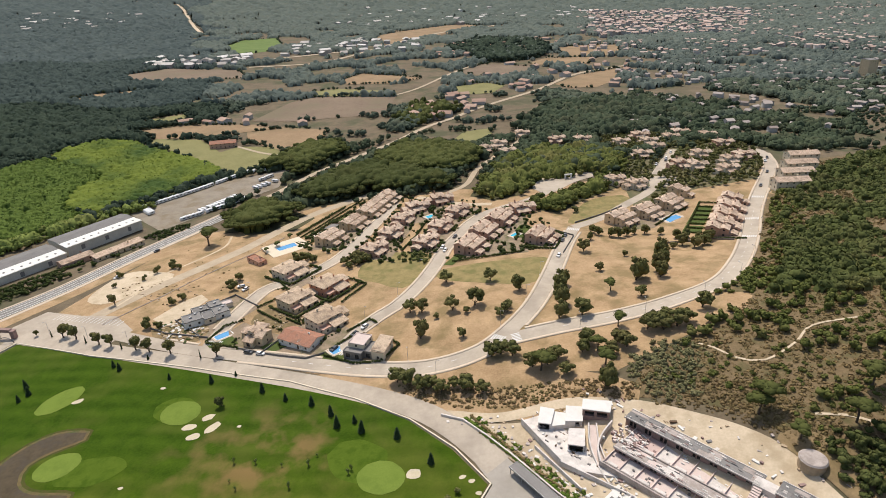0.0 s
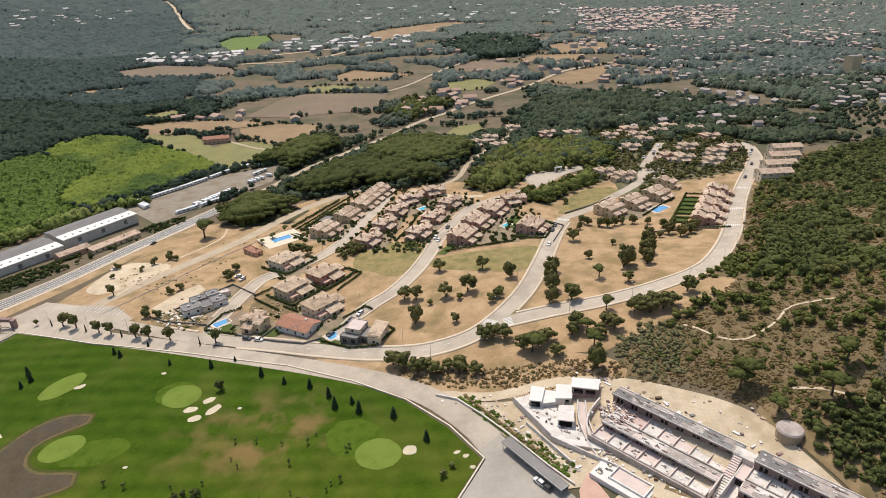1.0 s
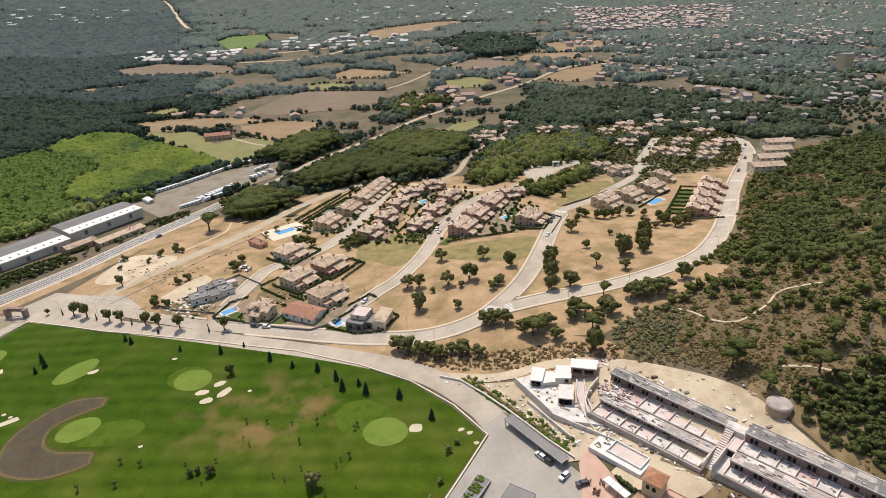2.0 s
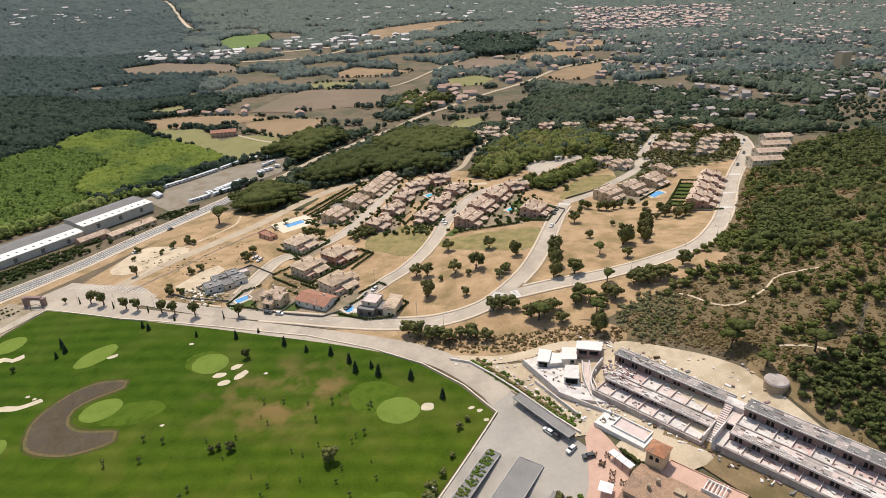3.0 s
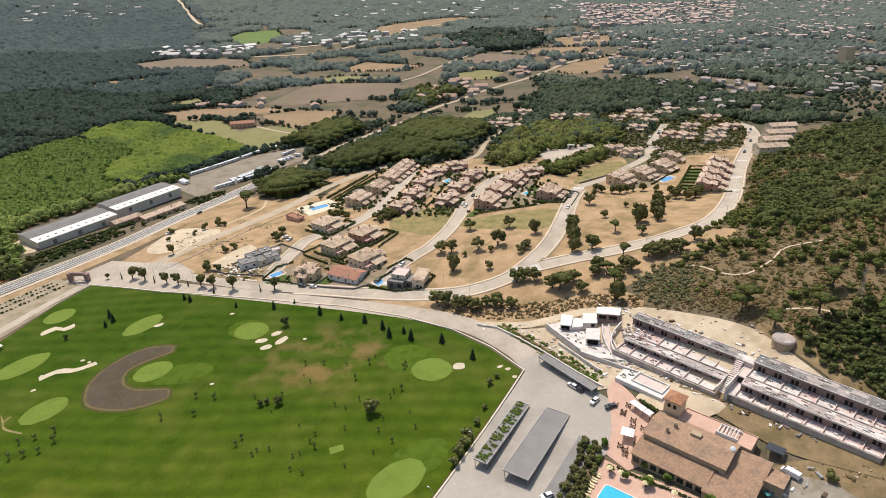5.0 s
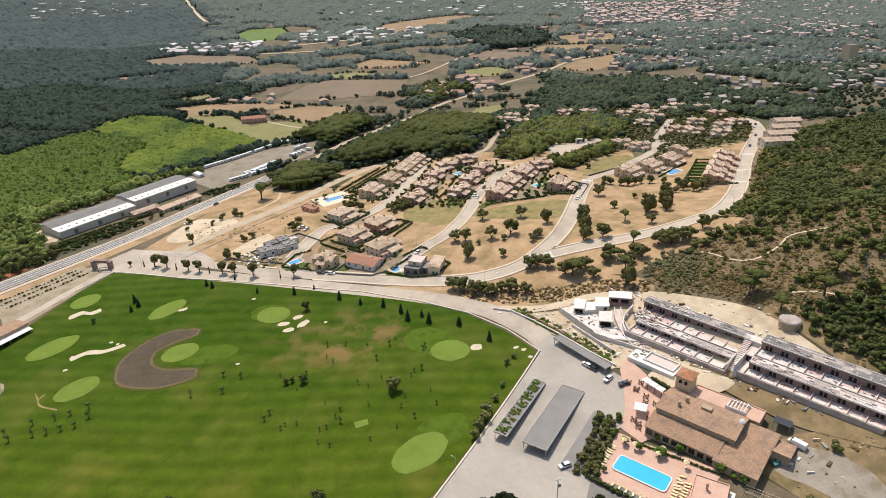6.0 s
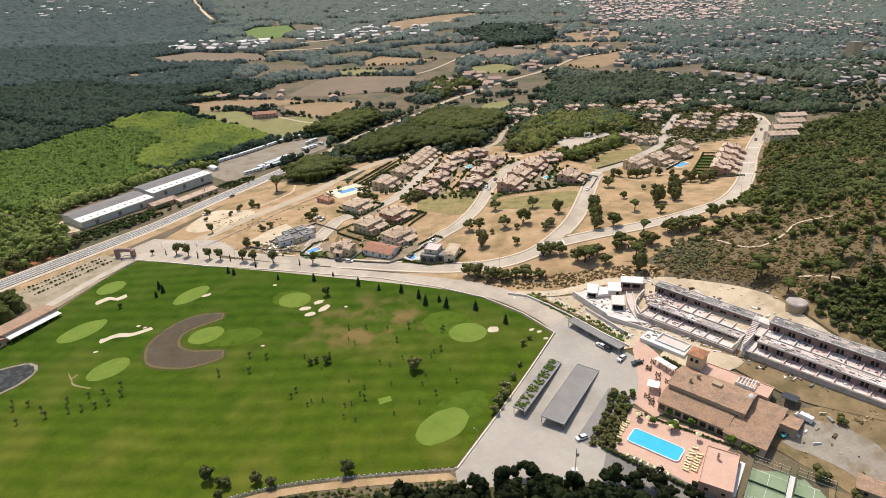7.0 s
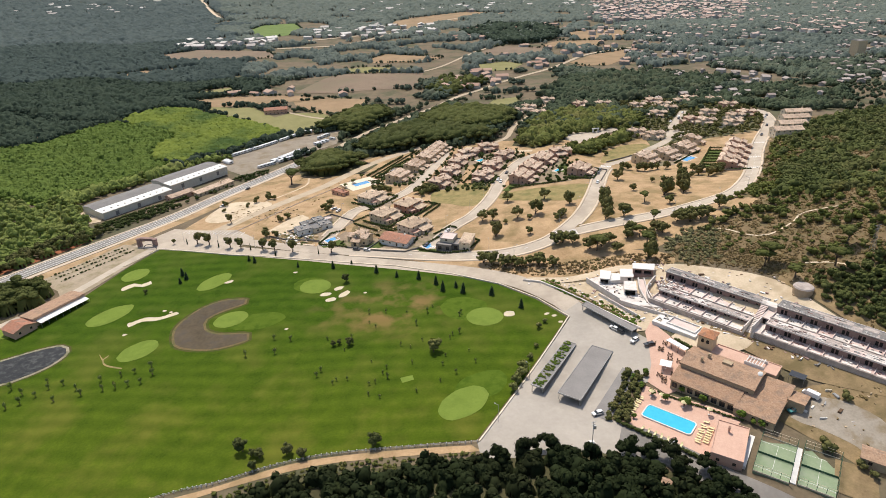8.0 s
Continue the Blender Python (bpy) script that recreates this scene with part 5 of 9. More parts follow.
def panel(bm, a, b, z0, z1, holes, depth=0.25):
    """A wall face from a to b with its outside on the right, real openings (u0, u1, v0, v1) and their reveals."""
    a, b = Vector(a), Vector(b)
    length = (b - a).length
    way = (b - a) / length
    back = Vector((-way.y, way.x)) * depth

    def at(u, z, deep=False):
        p = a + way * u + (back if deep else Vector((0, 0)))
        return bm.verts.new((p.x, p.y, z))
    us = sorted({0.0, length, *(h[0] for h in holes), *(h[1] for h in holes)})
    zs = sorted({z0, z1, *(h[2] for h in holes), *(h[3] for h in holes)})
    for u0, u1 in zip(us, us[1:]):
        for v0, v1 in zip(zs, zs[1:]):
            if not any(h[0] <= (u0 + u1) / 2 <= h[1] and h[2] <= (v0 + v1) / 2 <= h[3] for h in holes):
                bm.faces.new((at(u0, v0), at(u1, v0), at(u1, v1), at(u0, v1)))
    for u0, u1, v0, v1 in holes:
        for (p, q), (r, s) in (((u0, v0), (u1, v0)), ((u1, v0), (u1, v1)), ((u1, v1), (u0, v1)), ((u0, v1), (u0, v0))):
            bm.faces.new((at(p, q), at(p, q, True), at(r, s, True), at(r, s)))


SHARED = {}


def opening(kind, w, h, parent, x, y, z, turn):
    """A window or a door set in its reveal: frame and pane, or a boarded leaf. Alike ones share their meshes."""
    key = (kind, round(w, 2), round(h, 2))
    if key not in SHARED:
        bm = bmesh.new()
        t = 0.09
        if kind == "door":
            box(bm, -w / 2, -0.05, 0, w / 2, 0.05, h)
            for k in range(3):
                box(bm, -w / 2 + 0.08, -0.075, 0.12 + k * h / 3, w / 2 - 0.08, -0.051, (k + 1) * h / 3 - 0.05)
        else:
            for x0, x1, z0, z1 in ((-w / 2, -w / 2 + t, 0, h), (w / 2 - t, w / 2, 0, h), (-w / 2 + t, w / 2 - t, 0, t), (-w / 2 + t, w / 2 - t, h - t, h), (-t / 2, t / 2, t, h - t)):
                box(bm, x0, -0.06, z0, x1, 0.06, z1)
        SHARED[key] = bpy.data.meshes.new(kind)
        bm.normal_update()
        bm.to_mesh(SHARED[key])
        bm.free()
        SHARED[key].materials.append(TIMBER)
        bm = bmesh.new()
        box(bm, -w / 2 + t, -0.015, t, w / 2 - t, 0.015, h - t)
        SHARED[key, "pane"] = bpy.data.meshes.new("pane")
        bm.normal_update()
        bm.to_mesh(SHARED[key, "pane"])
        bm.free()
        SHARED[key, "pane"].materials.append(GLASS)
    ob = part(kind, SHARED[key], TIMBER, parent)
    ob.matrix_basis = Matrix.Translation((x, y, z)) @ Matrix.Rotation(turn, 4, "Z")
    if kind != "door":
        part("pane", SHARED[key, "pane"], GLASS, ob)
    return ob


def roof_mesh(kind, x0, y0, x1, y1, z, pitch, over=0.45, thick=0.2):
    """A tiled roof with eaves over a rectangle: gable_x and gable_y (ridge along x or y), hip, shed_n, shed_s, flat."""
    bm = bmesh.new()
    x0, y0, x1, y1 = x0 - over, y0 - over, x1 + over, y1 + over
    w, d = x1 - x0, y1 - y0
    if kind == "flat":
        box(bm, x0 + over - 0.02, y0 + over - 0.02, z, x1 - over + 0.02, y1 - over + 0.02, z + 0.12)
        for a in ((x0 + over - 0.05, y0 + over - 0.05, x1 - over + 0.05, y0 + over + 0.2), (x0 + over - 0.05, y1 - over - 0.2, x1 - over + 0.05, y1 - over + 0.05),
                  (x0 + over - 0.05, y0 + over + 0.2, x0 + over + 0.2, y1 - over - 0.2), (x1 - over - 0.2, y0 + over + 0.2, x1 - over + 0.05, y1 - over - 0.2)):
            box(bm, a[0], a[1], z + 0.12, a[2], a[3], z + 0.45)
        return bm
    if kind == "gable_x":
        rise = d / 2 * pitch
        top = [(x0, y0, 0), (x1, y0, 0), (x1, y1, 0), (x0, y1, 0), (x0, (y0 + y1) / 2, rise), (x1, (y0 + y1) / 2, rise)]
        faces, rim = [(0, 1, 5, 4), (2, 3, 4, 5)], [0, 1, 5, 2, 3, 4]
    elif kind == "gable_y":
        rise = w / 2 * pitch
        top = [(x0, y0, 0), (x1, y0, 0), (x1, y1, 0), (x0, y1, 0), ((x0 + x1) / 2, y0, rise), ((x0 + x1) / 2, y1, rise)]
        faces, rim = [(1, 2, 5, 4), (3, 0, 4, 5)], [0, 4, 1, 2, 5, 3]
    elif kind == "hip":
        k = min(w, d) / 2
        rise = k * pitch
        top = [(x0, y0, 0), (x1, y0, 0), (x1, y1, 0), (x0, y1, 0)]
        top += [(x0 + k, (y0 + y1) / 2, rise), (x1 - k, (y0 + y1) / 2, rise)] if w >= d else [((x0 + x1) / 2, y0 + k, rise), ((x0 + x1) / 2, y1 - k, rise)]
        faces = [(0, 1, 5, 4), (1, 2, 5), (2, 3, 4, 5), (3, 0, 4)] if w >= d else [(0, 1, 4), (1, 2, 5, 4), (2, 3, 5), (3, 0, 4, 5)]
        if w == d:
            top[5] = (top[5][0] + 0.02, top[5][1], top[5][2])
        rim = [0, 1, 2, 3]
    else:
        rise = d * pitch
        lift = (0, 0, rise, rise) if kind == "shed_s" else (rise, rise, 0, 0)
        top = [(x, y, r) for (x, y), r in zip(((x0, y0), (x1, y0), (x1, y1), (x0, y1)), lift)]
        faces, rim = [(0, 1, 2, 3)], [0, 1, 2, 3]
    drop = over * pitch
    hi = [bm.verts.new((x, y, z + r - drop + thick)) for x, y, r in top]
    lo = [bm.verts.new((x, y, z + r - drop)) for x, y, r in top]
    for f in faces:
        bm.faces.new([hi[k] for k in f])
        bm.faces.new([lo[k] for k in f[::-1]])
    for a, b in zip(rim, rim[1:] + rim[:1]):
        bm.faces.new((lo[a], lo[b], hi[b], hi[a]))
    bmesh.ops.recalc_face_normals(bm, faces=bm.faces)
    return bm


def fill_gable(bm, kind, x0, y0, x1, y1, z, pitch):
    """The wall's triangle under a gable or the wedge under a lean-to roof."""
    if kind == "gable_x":
        r = (y1 - y0) / 2 * pitch
        for x in (x0, x1):
            bm.faces.new([bm.verts.new(p) for p in ((x, y0, z), (x, y1, z), (x, (y0 + y1) / 2, z + r))])
    elif kind == "gable_y":
        r = (x1 - x0) / 2 * pitch
        for y in (y0, y1):
            bm.faces.new([bm.verts.new(p) for p in ((x0, y, z), (x1, y, z), ((x0 + x1) / 2, y, z + r))])
    elif kind in ("shed_s", "shed_n"):
        r = (y1 - y0) * pitch
        high = y1 if kind == "shed_s" else y0
        for x in (x0, x1):
            bm.faces.new([bm.verts.new(p) for p in ((x, y0, z), (x, y1, z), (x, high, z + r))])
        bm.faces.new([bm.verts.new(p) for p in ((x0, high, z), (x1, high, z), (x1, high, z + r), (x0, high, z + r))])


def body(root, x0, y0, x1, y1, h, roof, pitch, wall, tiles, sides="nsew", base=-1.6, z=0.0, win=(1.1, 1.25), every=4.1, door="", over=0.45, porch=None):
    """One volume of a house: walls with openings, windows, a door, and its roof. sides: which walls have windows."""
    bm = bmesh.new()
    storeys = max(1, round(h / 2.9))
    for side, a, b, turn in (("s", (x0, y0), (x1, y0), 0.0), ("e", (x1, y0), (x1, y1), math.pi / 2), ("n", (x1, y1), (x0, y1), math.pi), ("w", (x0, y1), (x0, y0), -math.pi / 2)):
        length = math.dist(a, b)
        holes = []
        if side in sides:
            n = max(1, int(length / every))
            for level in range(storeys):
                for k in range(n):
                    u = length * (k + 0.5) / n
                    if door == side and level == 0 and k == n // 2:
                        holes.append((u - 0.55, u + 0.55, z + 0.05, z + 2.15))
                    elif porch and porch == side and level == 0:
                        holes.append((u - 1.0, u + 1.0, z + 0.05, z + 2.25))
                    else:
                        holes.append((u - win[0] / 2, u + win[0] / 2, z + level * 2.9 + 0.95, z + level * 2.9 + 0.95 + win[1]))
        panel(bm, a, b, z + base, z + h, holes)
        c, s = math.cos(turn), math.sin(turn)
        for u0, u1, v0, v1 in holes:
            u = (u0 + u1) / 2
            px, py = a[0] + c * u - s * 0.2, a[1] + s * u + c * 0.2
            opening("door" if v1 - v0 > 2.0 and not (porch == side and u1 - u0 > 1.5) else "window", u1 - u0, v1 - v0, root, px, py, v0, turn)
    fill_gable(bm, roof, x0, y0, x1, y1, z + h, pitch)
    part("wall", bm, wall, root)
    part("roof", roof_mesh(roof, x0, y0, x1, y1, z + h, pitch, over), tiles, root)


def chimney(root, x, y, z0, z1, wall, s=0.35):
    bm = bmesh.new()
    box(bm, x - s, y - s, z0, x + s, y + s, z1)
    box(bm, x - s - 0.1, y - s - 0.1, z1, x + s + 0.1, y + s + 0.1, z1 + 0.12)
    box(bm, x - s + 0.08, y - s + 0.08, z1 + 0.12, x + s - 0.08, y + s - 0.08, z1 + 0.4)
    part("chimney", bm, wall, root)


def settle(root, x, y, turn, z=None, clear=6.5):
    root.matrix_basis = Matrix.Translation((x, y, float(H(x, y)) if z is None else z)) @ Matrix.Rotation(radians(turn), 4, "Z")
    if clear:
        CLEAR.append((x, y, clear))
    return root


def again(root, x, y, turn, clear=6.5, up=0.0):
    m = Matrix.Translation((x, y, float(H(x, y)) + up)) @ Matrix.Rotation(radians(turn), 4, "Z")
    CLEAR.append((x, y, clear))
    return copy_thing(root, m)


def wall_line(name, label, category, points, height, thick, material, lift=0.0, step=4.0, closed=False, base=0.5):
    """A low wall, kerb or fence along a line on the land."""
    pts = [np.array(p, dtype=float) for p in points] + ([np.array(points[0], dtype=float)] if closed else [])
    line = [pts[0]]
    for a, b in zip(pts, pts[1:]):
        k = max(1, int(np.linalg.norm(b - a) / step))
        line += [a + (b - a) * (i + 1) / k for i in range(k)]
    line = np.array(line)
    way = np.gradient(line, axis=0)
    way /= np.linalg.norm(way, axis=1)[:, None]
    side = np.c_[-way[:, 1], way[:, 0]] * thick / 2
    z = H(line[:, 0], line[:, 1]) + lift
    bm = bmesh.new()
    rings = []
    for (x, y), (p, q), g in zip(line, side, z):
        rings.append([bm.verts.new(v) for v in ((x + p, y + q, g - base), (x - p, y - q, g - base), (x - p, y - q, g + height), (x + p, y + q, g + height))])
    for a, b in zip(rings, rings[1:]):
        for k in range(4):
            bm.faces.new((a[k], a[(k + 1) % 4], b[(k + 1) % 4], b[k]))
    bm.faces.new(rings[0][::-1])
    bm.faces.new(rings[-1])
    bmesh.ops.recalc_face_normals(bm, faces=bm.faces)
    me = bpy.data.meshes.new(name)
    bm.to_mesh(me)
    bm.free()
    me.materials.append(material)
    return tagged(new(name, me), label, category)


def hedge(points, height=1.6, thick=1.1, material=None, label="clipped dark green garden hedge", seed=0, name="hedge"):
    """A hedge: a rough core along a line, with leaf clumps all over it."""
    rng = np.random.default_rng(900 + seed)
    x, y, r = [], [], []
    for a, b in zip(points, points[1:]):
        n = max(1, int(math.dist(a, b) / (thick * 0.55)))
        for k in range(n):
            u = (k + rng.random() * 0.6) / n
            x.append(a[0] + (b[0] - a[0]) * u)
            y.append(a[1] + (b[1] - a[1]) * u)
            r.append(thick * rng.uniform(0.55, 0.75))
    x, y, r = np.array(x), np.array(y), np.array(r)
    verts, tris, n = [], [], 0
    z = H(x, y)
    for i in range(len(x)):
        v, f = MIDDLE[rng.integers(len(MIDDLE))]
        out = v * (r[i], r[i], height * 0.62) + (x[i], y[i], z[i] + height * 0.48)
        verts.append(out)
        tris.append(f + n)
        n += len(v)
    ob = new(name, arrays_mesh(name, np.concatenate(verts), np.concatenate(tris), material or HEDGE_LEAVES, True))
    return tagged(ob, label, "hedge")


def pool(x, y, length, width, turn, water_material, label, deck=1.2, deck_material=None, z=None):
    """A swimming pool let into the ground: coping, water and a tiled surround."""
    root = tagged(new("swimming_pool"), label, "pool")
    settle(root, x, y, turn, z, 0)
    L, W = length / 2, width / 2
    bm = bmesh.new()
    def rounded(l, w, r):
        return [(sx * (l - r) + r * math.cos(u), sy * (w - r) + r * math.sin(u)) for sx, sy, u0 in ((1, 1, 0.0), (-1, 1, 0.5), (-1, -1, 1.0), (1, -1, 1.5)) for u in (math.pi * (u0 + k / 8) for k in range(5))]
    inner, outer = rounded(L, W, W * 0.32), rounded(L + 0.4, W + 0.4, W * 0.32 + 0.4)
    rings = [[bm.verts.new((*p, z)) for p in ring] for ring, z in ((outer, -0.5), (outer, 0.42), (inner, 0.42), (inner, -0.5))]
    n = len(inner)
    for lo, hi in zip(rings, rings[1:]):
        for k in range(n):
            bm.faces.new((lo[k], lo[(k + 1) % n], hi[(k + 1) % n], hi[k]))
    part("coping", bm, WHITE, root, "white pool coping")
    bm = bmesh.new()
    prism(bm, rounded(L - 0.01, W - 0.01, W * 0.32), -0.5, 0.3)
    part("water", bm, water_material, root, "clear blue pool water")
    if deck:
        bm = bmesh.new()
        for a in ((-L - 0.4 - deck, -W - 0.4 - deck, L + 0.4 + deck, -W - 0.4), (-L - 0.4 - deck, W + 0.4, L + 0.4 + deck, W + 0.4 + deck), (-L - 0.4 - deck, -W - 0.4, -L - 0.4, W + 0.4), (L + 0.4, -W - 0.4, L + 0.4 + deck, W + 0.4)):
            box(bm, *a[:2], -0.5, *a[2:], 0.36)
        part("surround", bm, deck_material or FLAGS, root)
    return root


def car(material, label, long=4.3, tall=1.45):
    """A parked car: hull, cabin glass, roof, bumpers and four wheels."""
    root = tagged(new("car"), label, "car", "parked cars")
    w = 0.88
    bm = bmesh.new()
    prof = [(-long / 2, 0.35), (-long / 2, 0.8), (-long * 0.46, 0.92), (-long * 0.2, 0.98), (long * 0.33, 0.98), (long * 0.47, 0.95), (long / 2, 0.75), (long / 2, 0.35)]
    rows = [[bm.verts.new((x, s * w * (0.97 if z > 0.9 else 1), z)) for x, z in prof] for s in (-1, 1)]
    n = len(prof)
    for k in range(n):
        bm.faces.new((rows[0][k], rows[0][(k + 1) % n], rows[1][(k + 1) % n], rows[1][k]))
    bm.faces.new(rows[0][::-1])
    bm.faces.new(rows[1])
    bmesh.ops.recalc_face_normals(bm, faces=bm.faces)
    part("body", bm, material, root)

    def cabin(z0, z1, a, b, c, d, wide, high, mat, name):
        bm = bmesh.new()
        v = [bm.verts.new(p) for p in ((a, -wide, z0), (b, -wide, z0), (b, wide, z0), (a, wide, z0), (c, -high, z1), (d, -high, z1), (d, high, z1), (c, high, z1))]
        for f in ((4, 5, 6, 7), (0, 1, 5, 4), (1, 2, 6, 5), (2, 3, 7, 6), (3, 0, 4, 7)):
            bm.faces.new([v[k] for k in f])
        part(name, bm, mat, root)
    cabin(0.97, tall - 0.06, -long * 0.24, long * 0.46, -long * 0.08, long * 0.36, 0.82, 0.68, GLASS, "window")
    cabin(tall - 0.06, tall, -long * 0.09, long * 0.37, -long * 0.07, long * 0.35, 0.69, 0.64, material, "roof")
    if "wheel" not in SHARED:
        bm = bmesh.new()
        bmesh.ops.create_cone(bm, cap_ends=True, segments=12, radius1=0.33, radius2=0.33, depth=0.22, matrix=Matrix.Rotation(math.pi / 2, 4, "X"))
        SHARED["wheel"] = bpy.data.meshes.new("wheel")
        bm.to_mesh(SHARED["wheel"])
        bm.free()
        SHARED["wheel"].materials.append(RUBBER)
        bm = bmesh.new()
        bmesh.ops.create_cone(bm, cap_ends=True, segments=10, radius1=0.2, radius2=0.2, depth=0.25, matrix=Matrix.Rotation(math.pi / 2, 4, "X"))
        SHARED["rim"] = bpy.data.meshes.new("rim")
        bm.to_mesh(SHARED["rim"])
        bm.free()
        SHARED["rim"].materials.append(STEEL)
    for x in (-long * 0.31, long * 0.31):
        for y in (-0.8, 0.8):
            wheel = part("wheel", SHARED["wheel"], RUBBER, root)
            wheel.location = (x, y, 0.33)
            part("rim", SHARED["rim"], STEEL, wheel)
    return root


def park(first, places, lift=0.26):
    for k, (x, y, turn) in enumerate(places):
        m = Matrix.Translation((x, y, float(H(x, y)) + lift)) @ Matrix.Rotation(radians(turn), 4, "Z")
        if k:
            copy_thing(first, m)
        else:
            first.matrix_basis = m

# ---- the housing estate ----
def row_unit(name, label, wall, tiles, group):
    """A two-storey terraced house: two long roofs, one lower, a garage wing before them, chimneys."""
    root = tagged(new(name), label, "house", group)
    body(root, -4.1, -0.4, 4.1, 6.4, 5.6, "gable_x", 0.38, wall, tiles, "sew", over=0.35)
    body(root, -3.0, -5.6, 4.1, -0.4, 4.9, "gable_x", 0.36, wall, tiles, "sew", door="s", over=0.35)
    body(root, -2.6, -9.8, 2.4, -5.6, 2.7, "gable_x", 0.34, wall, tiles, "sew", porch="s", over=0.35)
    chimney(root, -2.4, 3.4, 6.0, 8.0, wall)
    chimney(root, 2.6, -2.6, 5.0, 7.0, wall, 0.28)
    return root


def villa(name, label, wall, tiles, group, wide=12.0, every=4.1):
    """A spreading two-storey house: a broad hipped roof, a gabled wing, a dormer, low porch roofs and a garage."""
    root = tagged(new(name), label, "house", group)
    a = wide / 2
    body(root, -a, -3.0, a * 0.55, 6.2, 5.2, "hip", 0.38, wall, tiles, "sew", every=every, over=0.5)
    body(root, a * 0.55, -4.6, a + 2.2, 3.0, 4.7, "gable_x", 0.36, wall, tiles, "se", every=every, over=0.4)
    body(root, -a + 0.8, -6.8, a * 0.55, -3.0, 2.7, "shed_s", 0.30, wall, tiles, "sw", porch="s", every=every, over=0.4)
    body(root, -a - 4.6, -1.0, -a, 4.6, 2.7, "gable_x", 0.32, wall, tiles, "sw", every=every, over=0.35)
    body(root, -a * 0.25 - 1.2, -3.2, -a * 0.25 + 1.2, 0.4, 6.0, "gable_y", 0.40, wall, tiles, "s", every=every, over=0.25, base=-1.0)
    chimney(root, -a * 0.6, 2.6, 5.8, 8.0, wall)
    chimney(root, a * 0.9, -0.6, 5.4, 7.2, wall, 0.28)
    return root


def longhouse(name, label, wall, tiles, group, long=18.0, deep=9.0, tall=3.0, roof="gable_x", pitch=0.34):
    root = tagged(new(name), label, "house", group)
    body(root, -long / 2, -deep / 2, long / 2, deep / 2, tall, roof, pitch, wall, tiles, "sew", door="s")
    chimney(root, long * 0.22, deep * 0.1, tall + 0.6, tall + 2.4, wall)
    return root


def broad_villa(name, label, wall, tiles, group):
    """A two-storey house under one broad hipped roof, with a low terrace wing and a garage."""
    root = tagged(new(name), label, "house", group)
    body(root, -7.8, -5.4, 6.0, 5.8, 5.5, "hip", 0.30, wall, tiles, "sew", every=3.6, over=0.6)
    body(root, -2.4, -10.2, 6.0, -5.4, 2.9, "shed_s", 0.24, wall, tiles, "sew", porch="s", over=0.4)
    body(root, 6.0, -4.2, 11.2, 3.6, 2.9, "gable_x", 0.28, wall, tiles, "se", over=0.4)
    body(root, -7.8, -8.8, -2.8, -5.4, 2.7, "flat", 0, wall, PINK_PAVING, "sw", over=0)
    chimney(root, -2.6, 1.6, 6.2, 8.0, wall)
    chimney(root, 3.4, -1.4, 5.6, 7.4, wall, 0.28)
    return root


GROUP = "houses of the estate"
unit = row_unit("row_house", "salmon two-storey terraced house with clay roofs", PINK, TILES, GROUP)
settle(unit, 8.5, 316, 58)
for x, y, turn in ((12.5, 323, 58), (17.5, 337, 60), (21.5, 344, 60), (28.5, 357, 62), (32.5, 364, 62), (49, 322, 62), (53, 329, 62)):
    again(unit, x, y, turn)
ochre_unit = row_unit("row_house", "ochre two-storey terraced house with pale clay roofs", OCHRE, TILES, GROUP)
settle(ochre_unit, -79.5, 358, 62)
for x, y, turn in ((-75.5, 365.5, 62), (-67.5, 382, 64), (-64, 389, 64), (-58.5, 402.5, 66), (-55.3, 410, 66), (-52, 417.5, 66), (-48.6, 425, 66), (-45, 432, 66), (101, 349, 40), (106.5, 354, 40), (119.5, 359.5, 38), (125, 364, 38), (138.5, 373, 40), (144, 377.5, 40), (154.5, 395, 45)):
    again(ochre_unit, x, y, turn)
home = villa("villa", "salmon hipped villa with porch and chimneys", PINK, TILES, GROUP)
settle(home, -46, 332, 60, clear=7)
for x, y, turn in ((-38, 357, 64), (-31.5, 381, 66), (-15.2, 334, 62), (-6.5, 358, 64), (4.5, 382, 60), (-23.5, 401, 30), (-7, 411, 20), (46, 377, 20)):
    again(home, x, y, turn, 7)
for label, wall, x, y, turn in (("tan hipped villa with a broad clay roof", CREAM, -93, 314, 54), ("salmon hipped villa beside the street", RED_PLASTER, -66.5, 290, 54), ("ochre hipped villa with a terrace", OCHRE, -81, 277, 52)):
    settle(broad_villa("villa", label, wall, BROWN_TILES, GROUP), x, y, turn, clear=9)
    c, q = math.cos(radians(turn)), math.sin(radians(turn))
    hedge([(x + u * c - v * q, y + u * q + v * c) for u, v in ((-10, 9.5), (-10.5, -12.5), (2, -13), (13, -12.5), (13.5, 6))], 2.0, 1.6, seed=int(x) % 50 + 100)
far_tan = villa("villa", "tan hipped villa among trees", CREAM, TILES, GROUP, 10.0, 9.0)
settle(far_tan, 131.5, 416, 30, clear=7)
far_pink = villa("villa", "salmon villa behind the upper street", PINK, TILES, GROUP, 12.0, 9.0)
settle(far_pink, 100, 560, 40, clear=7)
for x, y, turn in ((119, 426, 30), (156, 486, 15), (184, 444, 12), (211, 450, 20), (152, 536, 20), (198, 544, 10), (231, 545, 10), (44.9, 552, 20), (50, 518, 40), (71, 594, 10), (34, 535, 30)):
    again(far_tan, x, y, turn, 7)
